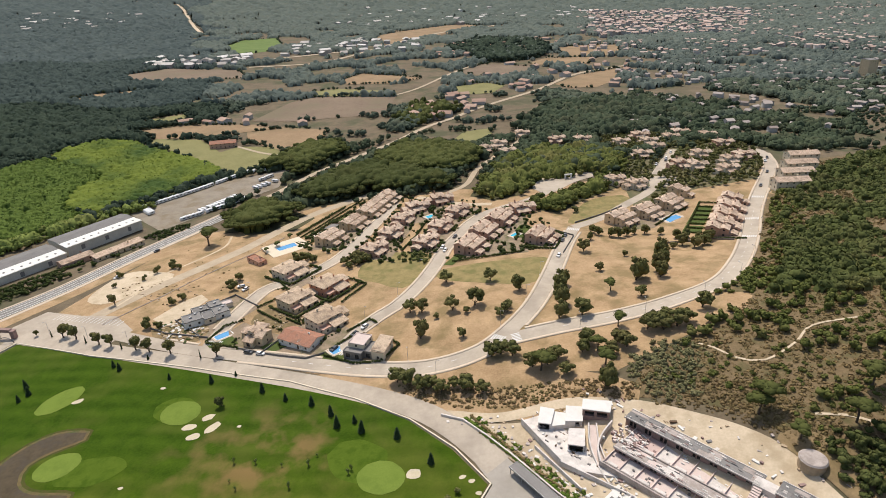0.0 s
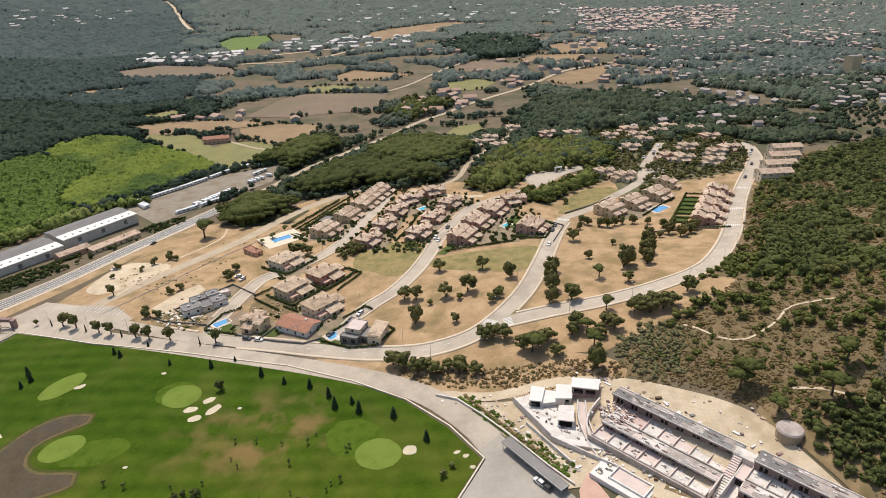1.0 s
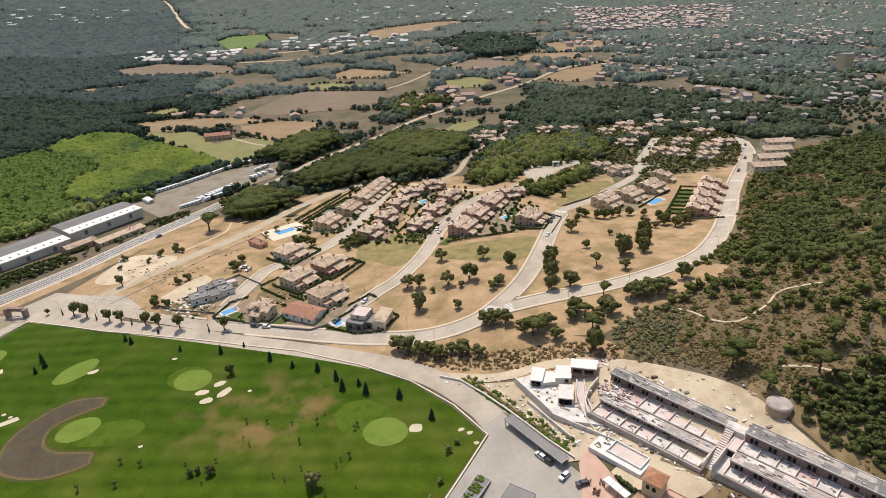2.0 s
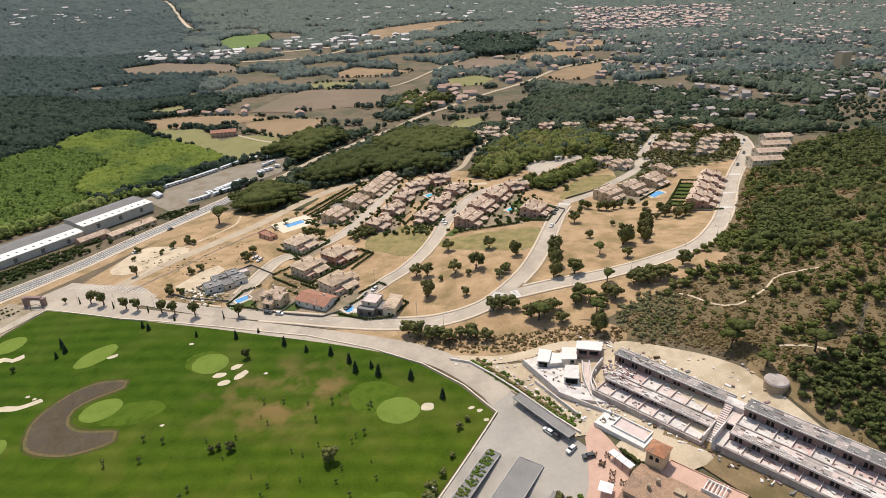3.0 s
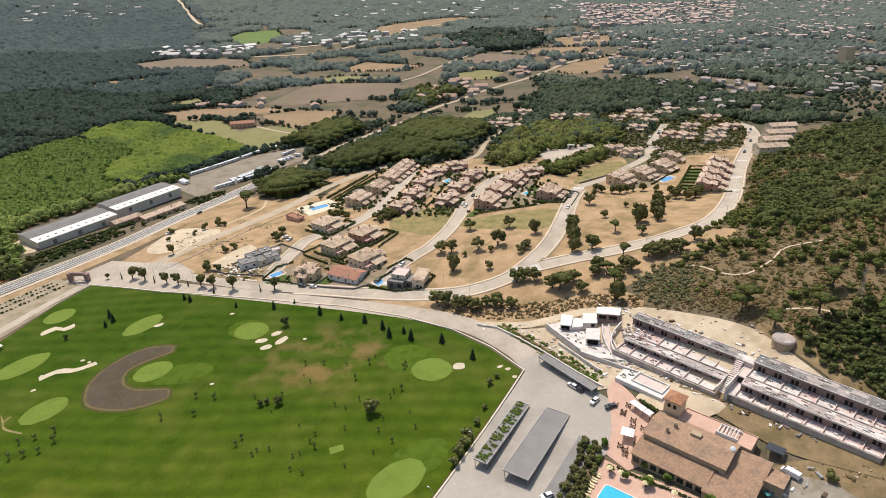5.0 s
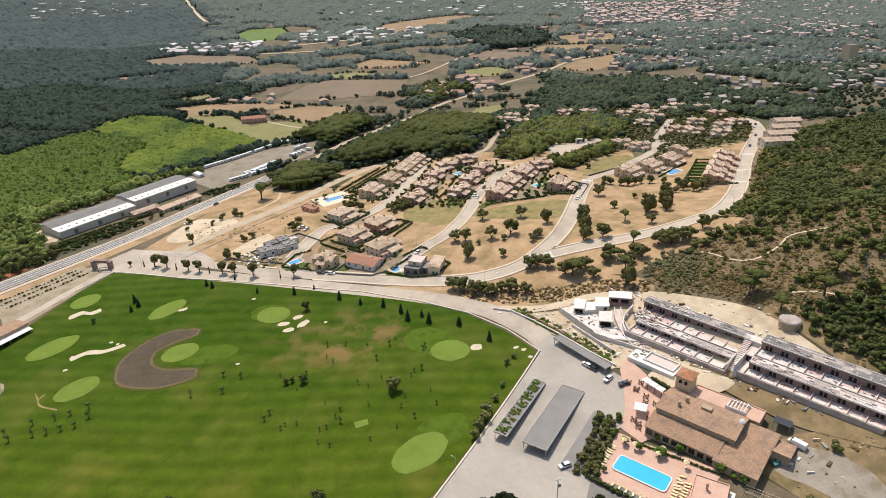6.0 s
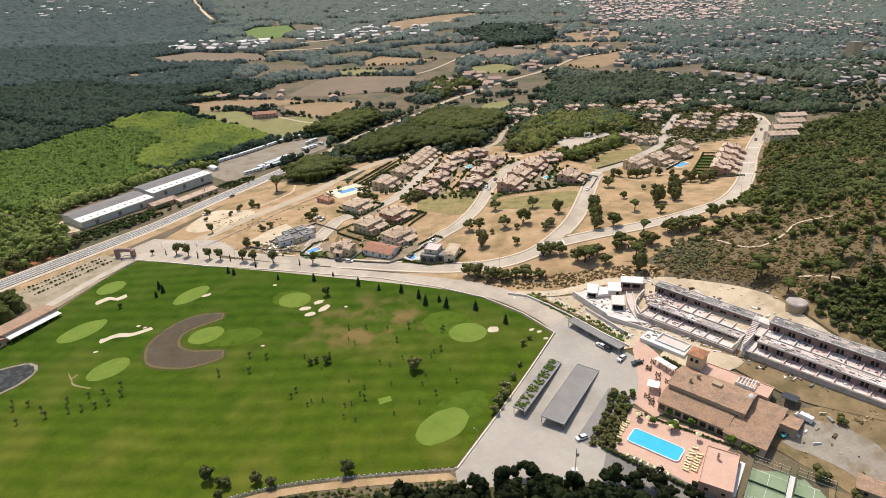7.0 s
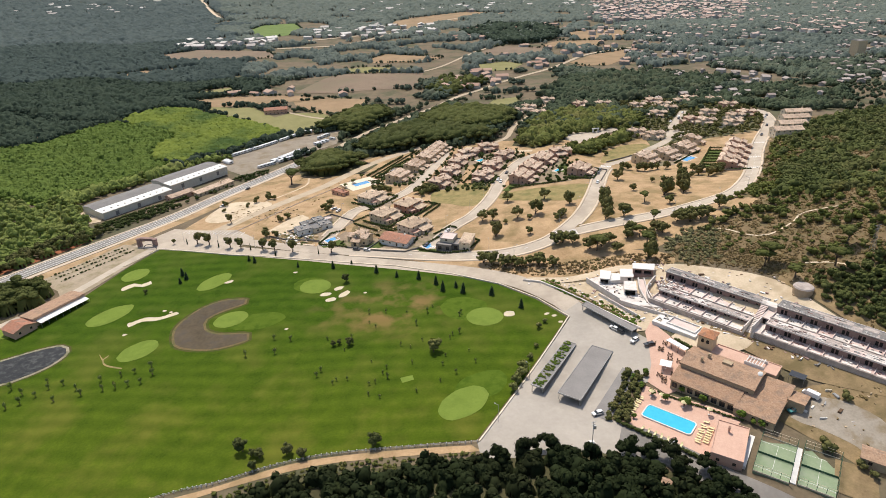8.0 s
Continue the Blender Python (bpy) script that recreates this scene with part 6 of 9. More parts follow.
for x, y, turn in ((201, 430, 20), (224, 458, 25), (197, 472, 15), (176, 452, 12), (175, 532, 15), (176, 562, 10), (122, 556, 20), (214, 566, 10), (173, 508, 10), (226, 500, 20)):
    again(far_pink if (x + y) % 2 < 1 else far_tan, x, y, turn, 7)
terrace = row_unit("row_house", "salmon row house stepping up beside the street", PINK, TILES, "stepped row houses")
settle(terrace, 148.6, 317, 61)
for k, (x, y) in enumerate(((152.6, 324.2), (156.6, 331.4), (160.6, 338.6), (164.6, 345.8), (168.6, 353), (172.6, 360.2), (176.4, 367))):
    again(terrace, x + (0.9 if k % 2 == 0 else -0.4), y - (0.5 if k % 2 == 0 else 0), 61, up=0.9 if k % 2 == 0 else -0.1)
big = longhouse("apartment_house", "long tan two-storey house with broad clay roofs", CREAM, TILES, "long houses by the upper street", 22, 10, 5.6, "gable_x", 0.36)
settle(big, 222, 385, 2, clear=9)
for x, y in ((235.5, 404.5), (248.5, 424.5), (262, 447)):
    again(big, x, y, 2, 9)
ranch = longhouse("bungalow", "low white bungalow with a wide red tiled roof", WHITE, RED_TILES, "villas on the lower street", 18, 11, 2.9)
settle(ranch, -70.5, 240.5, -28, clear=8)
manor = broad_villa("villa", "sand-coloured villa under a broad sandy roof", CREAM, BROWN_TILES, "villas on the lower street")
settle(manor, -62, 255, 48, clear=10)
corner_villa = villa("villa", "ochre villa with tiled porch beside a small pool", OCHRE, TILES, "villas on the lower street", 8.0)
settle(corner_villa, -92.5, 246, -22, clear=9)
annex_hall = longhouse("clubhouse", "low salmon pool house by the communal pool", PINK, RED_TILES, "villas on the lower street", 13, 5.5, 2.8, "flat")
settle(annex_hall, -118, 336, -42, clear=8)

# two modern houses
modern = tagged(new("modern_house"), "cream and stone cubic house with low roofs", "house", "villas on the lower street")
body(modern, -8.5, -4, -1.0, 4.5, 5.2, "flat", 0, CREAM, SCREED, "nsew", over=0.3)
body(modern, -1.0, -5, 3.2, 3, 3.0, "flat", 0, STONE, FELT, "s", porch="s", over=0)
body(modern, 3.2, -5.5, 9.0, 4.5, 4.6, "shed_s", 0.16, CREAM, BROWN_TILES, "nsew", over=0.4)
body(modern, -9.5, -7.2, -1.0, -4, 2.9, "flat", 0, STONE, FELT, "s", porch="s", over=0)
settle(modern, -37, 226.5, -20, clear=13)
grey = tagged(new("modern_house"), "low grey flat-roofed house with several wings", "house", "villas on the lower street")
for x0, y0, x1, y1, h, wall, top, sides in ((-11, -4.5, -2, 3.5, 3.3, WHITE, FELT, "nsew"), (-2, -6, 3.5, 2, 2.9, CREAM, GREY_ROOF, "s"), (3.5, -5, 11, 3, 3.4, WHITE, FELT, "nse"), (-5, 3.5, 3, 9, 3.1, STONE, GREY_ROOF, "nw"), (3, 3, 9.5, 9.5, 3.8, WHITE, FELT, "nse"), (9.5, 3.5, 15, 8, 2.7, CREAM, SCREED, "e")):
    body(grey, x0, y0, x1, y1, h, "flat", 0, wall, top, sides, over=0)
    bm = bmesh.new()
    for a in ((x0, y0, x1, y0 + 0.3), (x0, y1 - 0.3, x1, y1), (x0, y0 + 0.3, x0 + 0.3, y1 - 0.3), (x1 - 0.3, y0 + 0.3, x1, y1 - 0.3)):
        box(bm, a[0] + 0.02, a[1] + 0.02, h + 0.1, a[2] - 0.02, a[3] - 0.02, h + 0.45)
    part("parapet", bm, WHITE, grey)
for u, v, h in ((-8, -1, 3.5), (-5, 1.5, 3.5), (6, -2, 3.6), (8.5, 0.5, 3.6), (6, 6, 4.0), (-1, 6, 3.3)):
    bm = bmesh.new()
    box(bm, u, v, h - 0.2, u + 1.3, v + 0.9, h + 0.6)
    part("roof_unit", bm, STEEL, grey)
settle(grey, -125, 268, 34, clear=15)

# gardens, pools and walls
pool(-51.8, 230.8, 8.0, 4.2, 40, POOL_BLUE, "small blue garden pool behind a hedge", 0.9)
pool(-110.8, 251.2, 8.0, 4.2, 42, POOL_BLUE, "small blue garden pool in a corner plot", 0.9)
pool(-105.5, 358.5, 12.5, 5.5, 38, POOL_BLUE, "blue communal pool in a wide pale deck", 6.5, CREAM, float(H(-105.5, 358.5)) + 0.7)
pool(136.5, 352.5, 12, 7, 30, POOL_BLUE, "irregular blue pool by a lawn", 2.0)
pool(38, 336, 6, 4, 50, POOL, "round pale blue garden pool", 1.0)
pool(-14, 385, 6, 4, 40, POOL, "small pale blue garden pool", 1.0)
for k, pts in enumerate(([(-78, 246), (-73, 240), (-84, 233.5), (-90, 239)], [(-60, 226), (-44, 219.5), (-50, 227), (-57, 232)], [(141, 322), (132.5, 327), (139, 339), (147.5, 334)], [(148.5, 336), (140, 341), (158, 372), (166, 367)],
        [(34, 334), (42, 352), (50, 348), (43, 330)], [(-118, 246), (-106, 250), (-101, 243), (-114, 241)], [(0, 300), (7, 313), (3, 316), (-5, 302)])):
    drape("garden_%d" % (k + 1), pts, 0.28, LAWN, 3, False, "small green garden lawn")
for k, pts in enumerate([[(-117.5, 246), (-112.5, 259), (-104, 264)], [(-117, 245), (-100, 239.5)], [(-57.5, 227), (-44, 218.8), (-32, 217.5), (-24.5, 228)], [(-24.5, 228), (-31, 235)], [(-56, 231), (-46, 240.5)],
        [(-101, 275), (-92, 284), (-86, 289)], [(-57, 272), (-46, 290), (-53, 296)], [(-83, 262), (-74, 255), (-66, 263)], [(0, 304), (20, 306), (38, 309), (44, 324)], [(40, 314), (57, 310), (66, 332)], [(-94, 356), (-70, 404), (-60, 430)], [(-88, 352), (-104, 368), (-80, 416), (-66, 440)], [(-104, 368), (-92, 362)], [(-96, 386), (-82, 378)], [(-87, 404), (-74, 396)], [(-62, 336), (-54, 326), (-46, 320)], [(-30, 330), (-22, 352), (-16, 378)], [(-26, 326), (-14, 318)], [(143, 310), (158, 303)],
        [(122, 342), (141, 362), (152, 372)]] + [[(142.5 + 4 * k, 321.5 + 7.2 * k), (133.5 + 4 * k, 326.5 + 7.2 * k)] for k in (0, 1, 2, 3, 4, 5, 6, 7)] + [[(133.5, 326), (161.5, 377)], [(-50, 244), (-40, 252), (-36, 248)], [(-106, 320), (-90, 294), (-84, 290)], [(-100, 272), (-84, 258)], [(60, 340), (67, 332)]]):
    hedge(pts, 1.7, 1.2, seed=k)
for pts in ([(-151, 262), (-141, 256), (-118, 250)], [(-141, 268), (-122, 251)], [(-140, 267), (-117, 291), (-100, 276)], [(-100, 239), (-88, 234), (-80, 231)], [(-88, 234), (-80, 246), (-74, 252)], [(-58, 229), (-66, 226.5), (-80, 231)],
        [(60, 342), (71, 330), (60, 303)], [(118, 310), (142, 310), (152, 304)], [(76, 352), (96, 366), (112, 380)]):
    wall_line("garden_wall", "low dark garden wall with railings", "wall", pts, 1.1, 0.25, STONE)
wall_line("retaining_wall", "pale low wall along the waste plots", "wall", [(-180, 270), (-160, 296), (-140, 330), (-124, 356), (-112, 380)], 0.4, 0.3, WEATHERED_SHADED)
wall_line("golf_kerb", "pale stone kerb wall round the golf turf", "wall", [(-232, 240), (-219, 260.5), (-171, 242.2), (-116, 226.7), (-70, 211.7), (-40, 196.2), (-17.5, 181), (-1.2, 164.5), (10, 148), (-8.2, 118.5), (-33.4, 78)], 0.5, 0.5, CREAM, 0.1)



def post_fence(points, every=2.0):
    """A white post and rail fence: each post a part on one shared mesh, and its rails."""
    root = tagged(new("golf_fence"), "white post and rail fence along the golf turf", "fence")
    bm = bmesh.new()
    box(bm, -0.12, -0.12, -0.5, 0.12, 0.12, 1.1)
    box(bm, -0.16, -0.16, 1.1, 0.16, 0.16, 1.16)
    post = bpy.data.meshes.new("post")
    bm.normal_update()
    bm.to_mesh(post)
    bm.free()
    post.materials.append(WHITE)
    bm = bmesh.new()
    line = spline(points, every)
    for (x, y), (p, q) in zip(line, line[1:]):
        part("post", post, WHITE, root).location = (x, y, float(H(x, y)))
        for z in (0.45, 0.9):
            trunk(bm, x, y, float(H(x, y)) + z, p, q, float(H(p, q)) + z, 0.05, 0.05, 4)
    rail = part("rail", bm, WHITE, root)
    return root


post_fence([(-34, 77.8), (-72, 77.2), (-89, 76.2), (-104, 73.2), (-122, 67.5), (-141, 63), (-200, 39)])

# parked cars
white_car = car(PAINT_WHITE, "white hatchback parked in the open")
park(white_car, [(-88, 233.2, 165), (-42, 246, 58), (-118, 278, 55), (-117, 301, 20), (-113.5, 297, 60), (32.5, 126.5, 40), (-5.5, 327, 70), (160, 462, 60), (172, 476, 60), (236, 447, 65), (26.5, 135.5, -52), (-3, 70, 10), (-202, 330, 64), (-4, 322, 72), (57, 299, 66), (181, 492, 60), (9, 88, 20)])
dark_car = car(PAINT_DARK, "dark saloon car parked in the open")
park(dark_car, [(-94, 235, 165), (37.4, 122.9, 10), (-46, 241, 58), (-54, 231, 60), (28.2, 133.4, -52), (66, 330, 68), (63, 322, 68), (208, 394, 58), (225, 421, 60), (241, 455, 68), (2, 342, 68), (170, 470, 240), (-196, 372, 64)])


# ---- gate, sheds, caravans ----
def gate():
    root = tagged(new("entrance_gate"), "pinkish stone entrance arch with an iron gate", "gate")
    for x in (-5.2, 5.2):
        bm = bmesh.new()
        box(bm, x - 1.1, -1.1, -0.8, x + 1.1, 1.1, 5.0)
        box(bm, x - 1.35, -1.35, 5.0, x + 1.35, 1.35, 5.35)
        part("pier", bm, BLOCKWORK, root)
    bm = bmesh.new()
    box(bm, -4.0, -0.8, 4.1, 4.0, 0.8, 5.6)
    box(bm, -4.4, -1.0, 5.6, 4.4, 1.0, 5.9)
    part("lintel", bm, BLOCKWORK, root)
    bm = bmesh.new()
    rings = []
    for k in range(17):
        a = math.pi * k / 16
        rings.append([bm.verts.new((r * 4.4 * math.cos(a) + 4, y, r * 3.4 * math.sin(a))) for r, y in ((0.96, -4.15), (1.04, -4.15), (1.04, -3.85), (0.96, -3.85))])
    for lo, hi in zip(rings, rings[1:]):
        for k in range(4):
            bm.faces.new((lo[k], lo[(k + 1) % 4], hi[(k + 1) % 4], hi[k]))
    bmesh.ops.recalc_face_normals(bm, faces=bm.faces)
    part("iron_arch", bm, PAINT_DARK, root)
    return root


settle(gate(), -229, 267, -8, clear=0)
shed_walls = surface("dirty_white_panels", (0.48, 0.44, 0.365), (0.64, 0.595, 0.51), 4, 0.6, 0.8)


def shed(name, label, long, deep):
    root = tagged(new(name), label, "shed", "industrial sheds")
    bm = bmesh.new()
    holes = [(u, u + 2.6, 0.2, 3.4) for u in np.arange(9, long - 6, 17.0)]
    for a, b, h in (((0, 0), (long, 0), holes), ((long, 0), (long, deep), []), ((long, deep), (0, deep), []), ((0, deep), (0, 0), [])):
        panel(bm, a, b, -2, 5.2, h)
    fill_gable(bm, "gable_x", 0, 9.3, long, deep, 5.2, 0.12)
    part("wall", bm, shed_walls, root)
    for u in np.arange(9, long - 6, 17.0):
        bm = bmesh.new()
        box(bm, u, 0.2, 0.2, u + 2.6, 0.32, 3.4)
        part("roller_door", bm, GREY_ROOF, root)
    part("roof", roof_mesh("gable_x", 0, 9.3, long, deep, 5.2, 0.12, 0.3), GREY_ROOF, root, "grey corrugated roof")
    strip = part("front_roof", roof_mesh("shed_s", 0.0, 0, long, 9.0, 4.9, 0.06, 0.4), WHITE_SHEET, root, "bright white front roof")
    for u in np.arange(3, long - 2, 5.2):
        bm = bmesh.new()
        box(bm, u, 3.4, 5.2, u + 1.1, 4.8, 5.56)
        part("rooflight", bm, GREY_ROOF, strip)
    return root


settle(shed("industrial_shed", "long industrial shed with white front roof", 55, 26), -283, 320, 56.5, clear=0)
settle(shed("industrial_shed", "long industrial shed with white and grey roof", 54, 25), -255.5, 372.5, 57, float(H(-246, 371)) + 1.6, clear=0)
low_row = longhouse("workshop", "low brick workshop row with small windows", OCHRE, TILES, "industrial sheds", 34, 6, 3.0, "shed_s", 0.12)
settle(low_row, -224, 377, 57, clear=0)
shop = longhouse("workshop", "low salmon brick workshop beside the sheds", PINK, TILES, "industrial sheds", 20, 8, 3.6)
settle(shop, -245, 362, 55, clear=0)
range_house = tagged(new("driving_range_shelter"), "long low shelter with a clay roof and white awning", "building")
body(range_house, -13, 0, 15, 11, 3.3, "shed_n", 0.1, PINK, OLD_TILES, "ew")
bm = bmesh.new()
v = [bm.verts.new(p) for p in ((-12, -4.2, 2.45), (14.5, -4.2, 2.45), (14.5, 0.05, 3.0), (-12, 0.05, 3.0), (-12, -4.2, 2.57), (14.5, -4.2, 2.57), (14.5, 0.05, 3.12), (-12, 0.05, 3.12))]
for f in ((3, 2, 1, 0), (4, 5, 6, 7), (0, 1, 5, 4), (1, 2, 6, 5), (2, 3, 7, 6), (3, 0, 4, 7)):
    bm.faces.new([v[k] for k in f])
part("awning", bm, WHITE_SHEET, range_house, "white sheet awning")
for k in range(8):
    bm = bmesh.new()
    box(bm, -11.9 + 3.75 * k, -4.1, -1.0, -11.75 + 3.75 * k, -3.95, 2.45)
    part("post", bm, STEEL, range_house)
body(range_house, -24, -2, -13, 8, 3.0, "gable_y", 0.3, PINK, RED_TILES, "s")
settle(range_house, -243.3, 191.5, 63, clear=0)


def caravan(label, long=6.0):
    root = tagged(new("caravan"), label, "caravan", "stored caravans")
    bm = bmesh.new()
    prof = [(-long / 2, 0.55), (-long / 2 - 0.15, 1.3), (-long / 2 + 0.35, 2.5), (-long / 2 + 0.8, 2.65), (long / 2 - 0.6, 2.65), (long / 2 - 0.2, 2.45), (long / 2, 1.2), (long / 2 - 0.1, 0.55)]
    rows = [[bm.verts.new((x, s * 1.1, z)) for x, z in prof] for s in (-1, 1)]
    for k in range(len(prof)):
        bm.faces.new((rows[0][k], rows[0][(k + 1) % 8], rows[1][(k + 1) % 8], rows[1][k]))
    bm.faces.new(rows[0][::-1])
    bm.faces.new(rows[1])
    bmesh.ops.recalc_face_normals(bm, faces=bm.faces)
    part("body", bm, PAINT_WHITE, root)
    for y in (-1.115, 1.1):
        bm = bmesh.new()
        box(bm, -1.4, y, 1.3, 1.2, y + 0.015, 1.95)
        part("window", bm, GLASS, root)
    for y in (-0.95, 0.95):
        bm = bmesh.new()
        bmesh.ops.create_cone(bm, cap_ends=True, segments=10, radius1=0.34, radius2=0.34, depth=0.2, matrix=Matrix.Translation((0.3, y, 0.34)) @ Matrix.Rotation(math.pi / 2, 4, "X"))
        part("wheel", bm, RUBBER, root)
    bm = bmesh.new()
    trunk(bm, -long / 2 - 1.2, 0, 0.5, -long / 2, 0, 0.55, 0.05, 0.05)
    box(bm, -long / 2 - 1.25, -0.04, 0, -long / 2 - 1.15, 0.04, 0.5)
    part("drawbar", bm, STEEL, root)
    return root


van = caravan("white touring caravan in a storage yard")
rng = random.Random(3)
spots = []
for a, b, n, turn in (((-249, 460), (-188, 540), 27, 60), ((-196, 452), (-176, 484), 13, 150), ((-203, 436), (-166, 478), 16, 60), ((-184, 544), (-160, 546), 5, 100), ((-166, 500), (-150, 516), 6, 150), ((-240, 456), (-232, 448), 4, 60), ((-166, 520), (-156, 532), 3, 40)):
    for k in range(n):
        if rng.random() < 0.93:
            u = (k + rng.uniform(-.15, .15)) / n
            spots.append((a[0] + (b[0] - a[0]) * u, a[1] + (b[1] - a[1]) * u, turn + rng.uniform(-8, 8)))
park(van, spots, 0.24)
for x, y, long, turn in ((-283, 320, 55, 56.5), (-255.5, 372.5, 54, 57)):
    c, q = math.cos(radians(turn)), math.sin(radians(turn))
    FIELDS.append(np.array([(x + u * c - v * q, y + u * q + v * c) for u, v in ((-2, -2), (long + 2, -2), (long + 2, 29), (-2, 29))]))
for x, y, r in ((-245, 190, 16), (-230, 178, 10), (-260, 180, 18), (-232, 364, 9), (-216, 391, 9), (-239, 349, 6), (-224, 377, 8)):
    CLEAR.append((x, y, r))
for k, pts in enumerate(([(-279, 309), (-262, 333), (-241, 357)], [(-268, 306), (-255, 325)], [(-236, 366), (-222, 390), (-208, 414)])):
    hedge(pts, 2.6, 2.6, seed=80 + k, label="dark hedge between sheds and highway")
hedge([(-254, 455), (-236, 486), (-217, 518)], 3.0, 2.2, seed=84, label="tall dark hedge along the caravan yard")
drape("shed_forecourt", [(-322, 350), (-296, 342), (-284, 316), (-292, 312), (-314, 334)], 0.25, DUST, 5, True, "pale trodden yard at the end of the sheds")
# clipped gardens west of the row houses
for k, pts in enumerate(([(-96, 372), (-84, 398), (-72, 418)], [(-84, 366), (-72, 390), (-62, 412)], [(-97, 374), (-84, 368)], [(-90, 386), (-77, 380)], [(-84, 399), (-70, 393)], [(-74, 416), (-62, 410)], [(-104, 380), (-92, 404), (-78, 428)])):
    hedge(pts, 2.4, 2.0, seed=70 + k, label="tall dark hedge between back gardens")
for k, pts in enumerate(([(-95, 374), (-85, 369), (-78, 380), (-89, 386)], [(-88, 388), (-77, 382), (-71, 393), (-83, 398)], [(-82, 401), (-70, 395), (-63, 409), (-73, 414)])):
    drape("back_garden_%d" % (k + 1), pts, 0.3, FELT if k == 1 else LAWN, 4, False, "dark shaded back garden")
pool(-88, 378, 7, 3.5, 60, POOL_BLUE, "small blue pool in a hedged back garden", 0.8)


def rubble_field(name, label, outline, count, materials, seed, size=(0.2, 1.1)):
    """Loose blocks and boards lying over a plot."""
    rr = random.Random(seed)
    outline = np.array(outline, dtype=float)
    lo, hi = outline.min(axis=0), outline.max(axis=0)
    for material in materials:
        bm = bmesh.new()
        made = 0
        while made < count:
            x, y = rr.uniform(lo[0], hi[0]), rr.uniform(lo[1], hi[1])
            if not inside(outline, x, y):
                continue
            made += 1
            a, b, c = rr.uniform(*size), rr.uniform(*size) * 0.7, rr.uniform(0.1, 0.5)
            z = float(H(x, y)) + 0.15
            box(bm, -a, -b, z, a, b, z + c, rr.uniform(0, 3), (x, y))
        me = bpy.data.meshes.new(name)
        bm.normal_update()
        bm.to_mesh(me)
        bm.free()
        me.materials.append(material)
        tagged(new(name, me), label, "rubble", kind="stuff")


rubble_field("rubble", "rubble and boards strewn over a bare plot", [(-150, 260), (-136, 272), (-120, 258), (-124, 246), (-140, 250)], 40, (WHITE, DRY_BANK, OLD_STONE, HEDGE_LEAVES), 21, (0.3, 1.3))
rubble_field("rubble", "loose earth and stones on a bare building plot", [(-100, 268), (-88, 276), (-72, 262), (-84, 250), (-98, 256)], 22, (DRY_BANK, OLD_STONE), 22, (0.3, 1.0))
rubble_field("rubble", "stones and clods on the sandy waste plots", [(-196, 312), (-186, 330), (-150, 312), (-128, 300), (-150, 284), (-180, 300)], 34, (OLD_STONE, DRY_BANK), 23, (0.2, 0.7))

# ---- the building site on the slope ----
SITE = tagged(new("unfinished_hotel"), "unfinished terraced hotel of raw concrete and blockwork on a slope", "building")
SITE.matrix_basis = Matrix.Translation((48.0, 148.5, 0)) @ Matrix.Rotation(math.atan2(-0.714, 0.70), 4, "Z")
BAY = 5.4


def site_part(name, material, blocks, label=""):
    bm = bmesh.new()
    for b in blocks:
        box(bm, *b)
    return part(name, bm, material, SITE, label)


def room_range(s0, bays, n0, n1, z, height, wall, name):
    """A row of rooms: its front wall with doorways, near-black sheets in them for the unlit rooms, party walls, back
    wall.
    """
    s1 = s0 + bays * BAY
    bm = bmesh.new()
    holes = [(k * BAY + 1.5, k * BAY + 3.9, z + 0.1, z + 2.1) for k in range(bays)]
    panel(bm, (s0, n0), (s1, n0), z - 1.0, z + height, holes, 0.35)
    panel(bm, (s1, n0), (s1, n1), z - 1.0, z + height, [])
    panel(bm, (s1, n1), (s0, n1), z - 1.0, z + height, [])
    panel(bm, (s0, n1), (s0, n0), z - 1.0, z + height, [])
    part("wall", bm, wall, SITE)
    for k in range(bays):
        u = s0 + k * BAY
        bm = bmesh.new()
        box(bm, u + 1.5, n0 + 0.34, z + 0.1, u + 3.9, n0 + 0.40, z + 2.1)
        part("doorway", bm, DARK, SITE, "near-black sheet for the unlit inside of a doorway")
        bm = bmesh.new()
        box(bm, u + 2.5, n0 + 0.1, z + 0.1, u + 2.9, n0 + 0.3, z + 2.1)
        part("pillar", bm, wall, SITE)


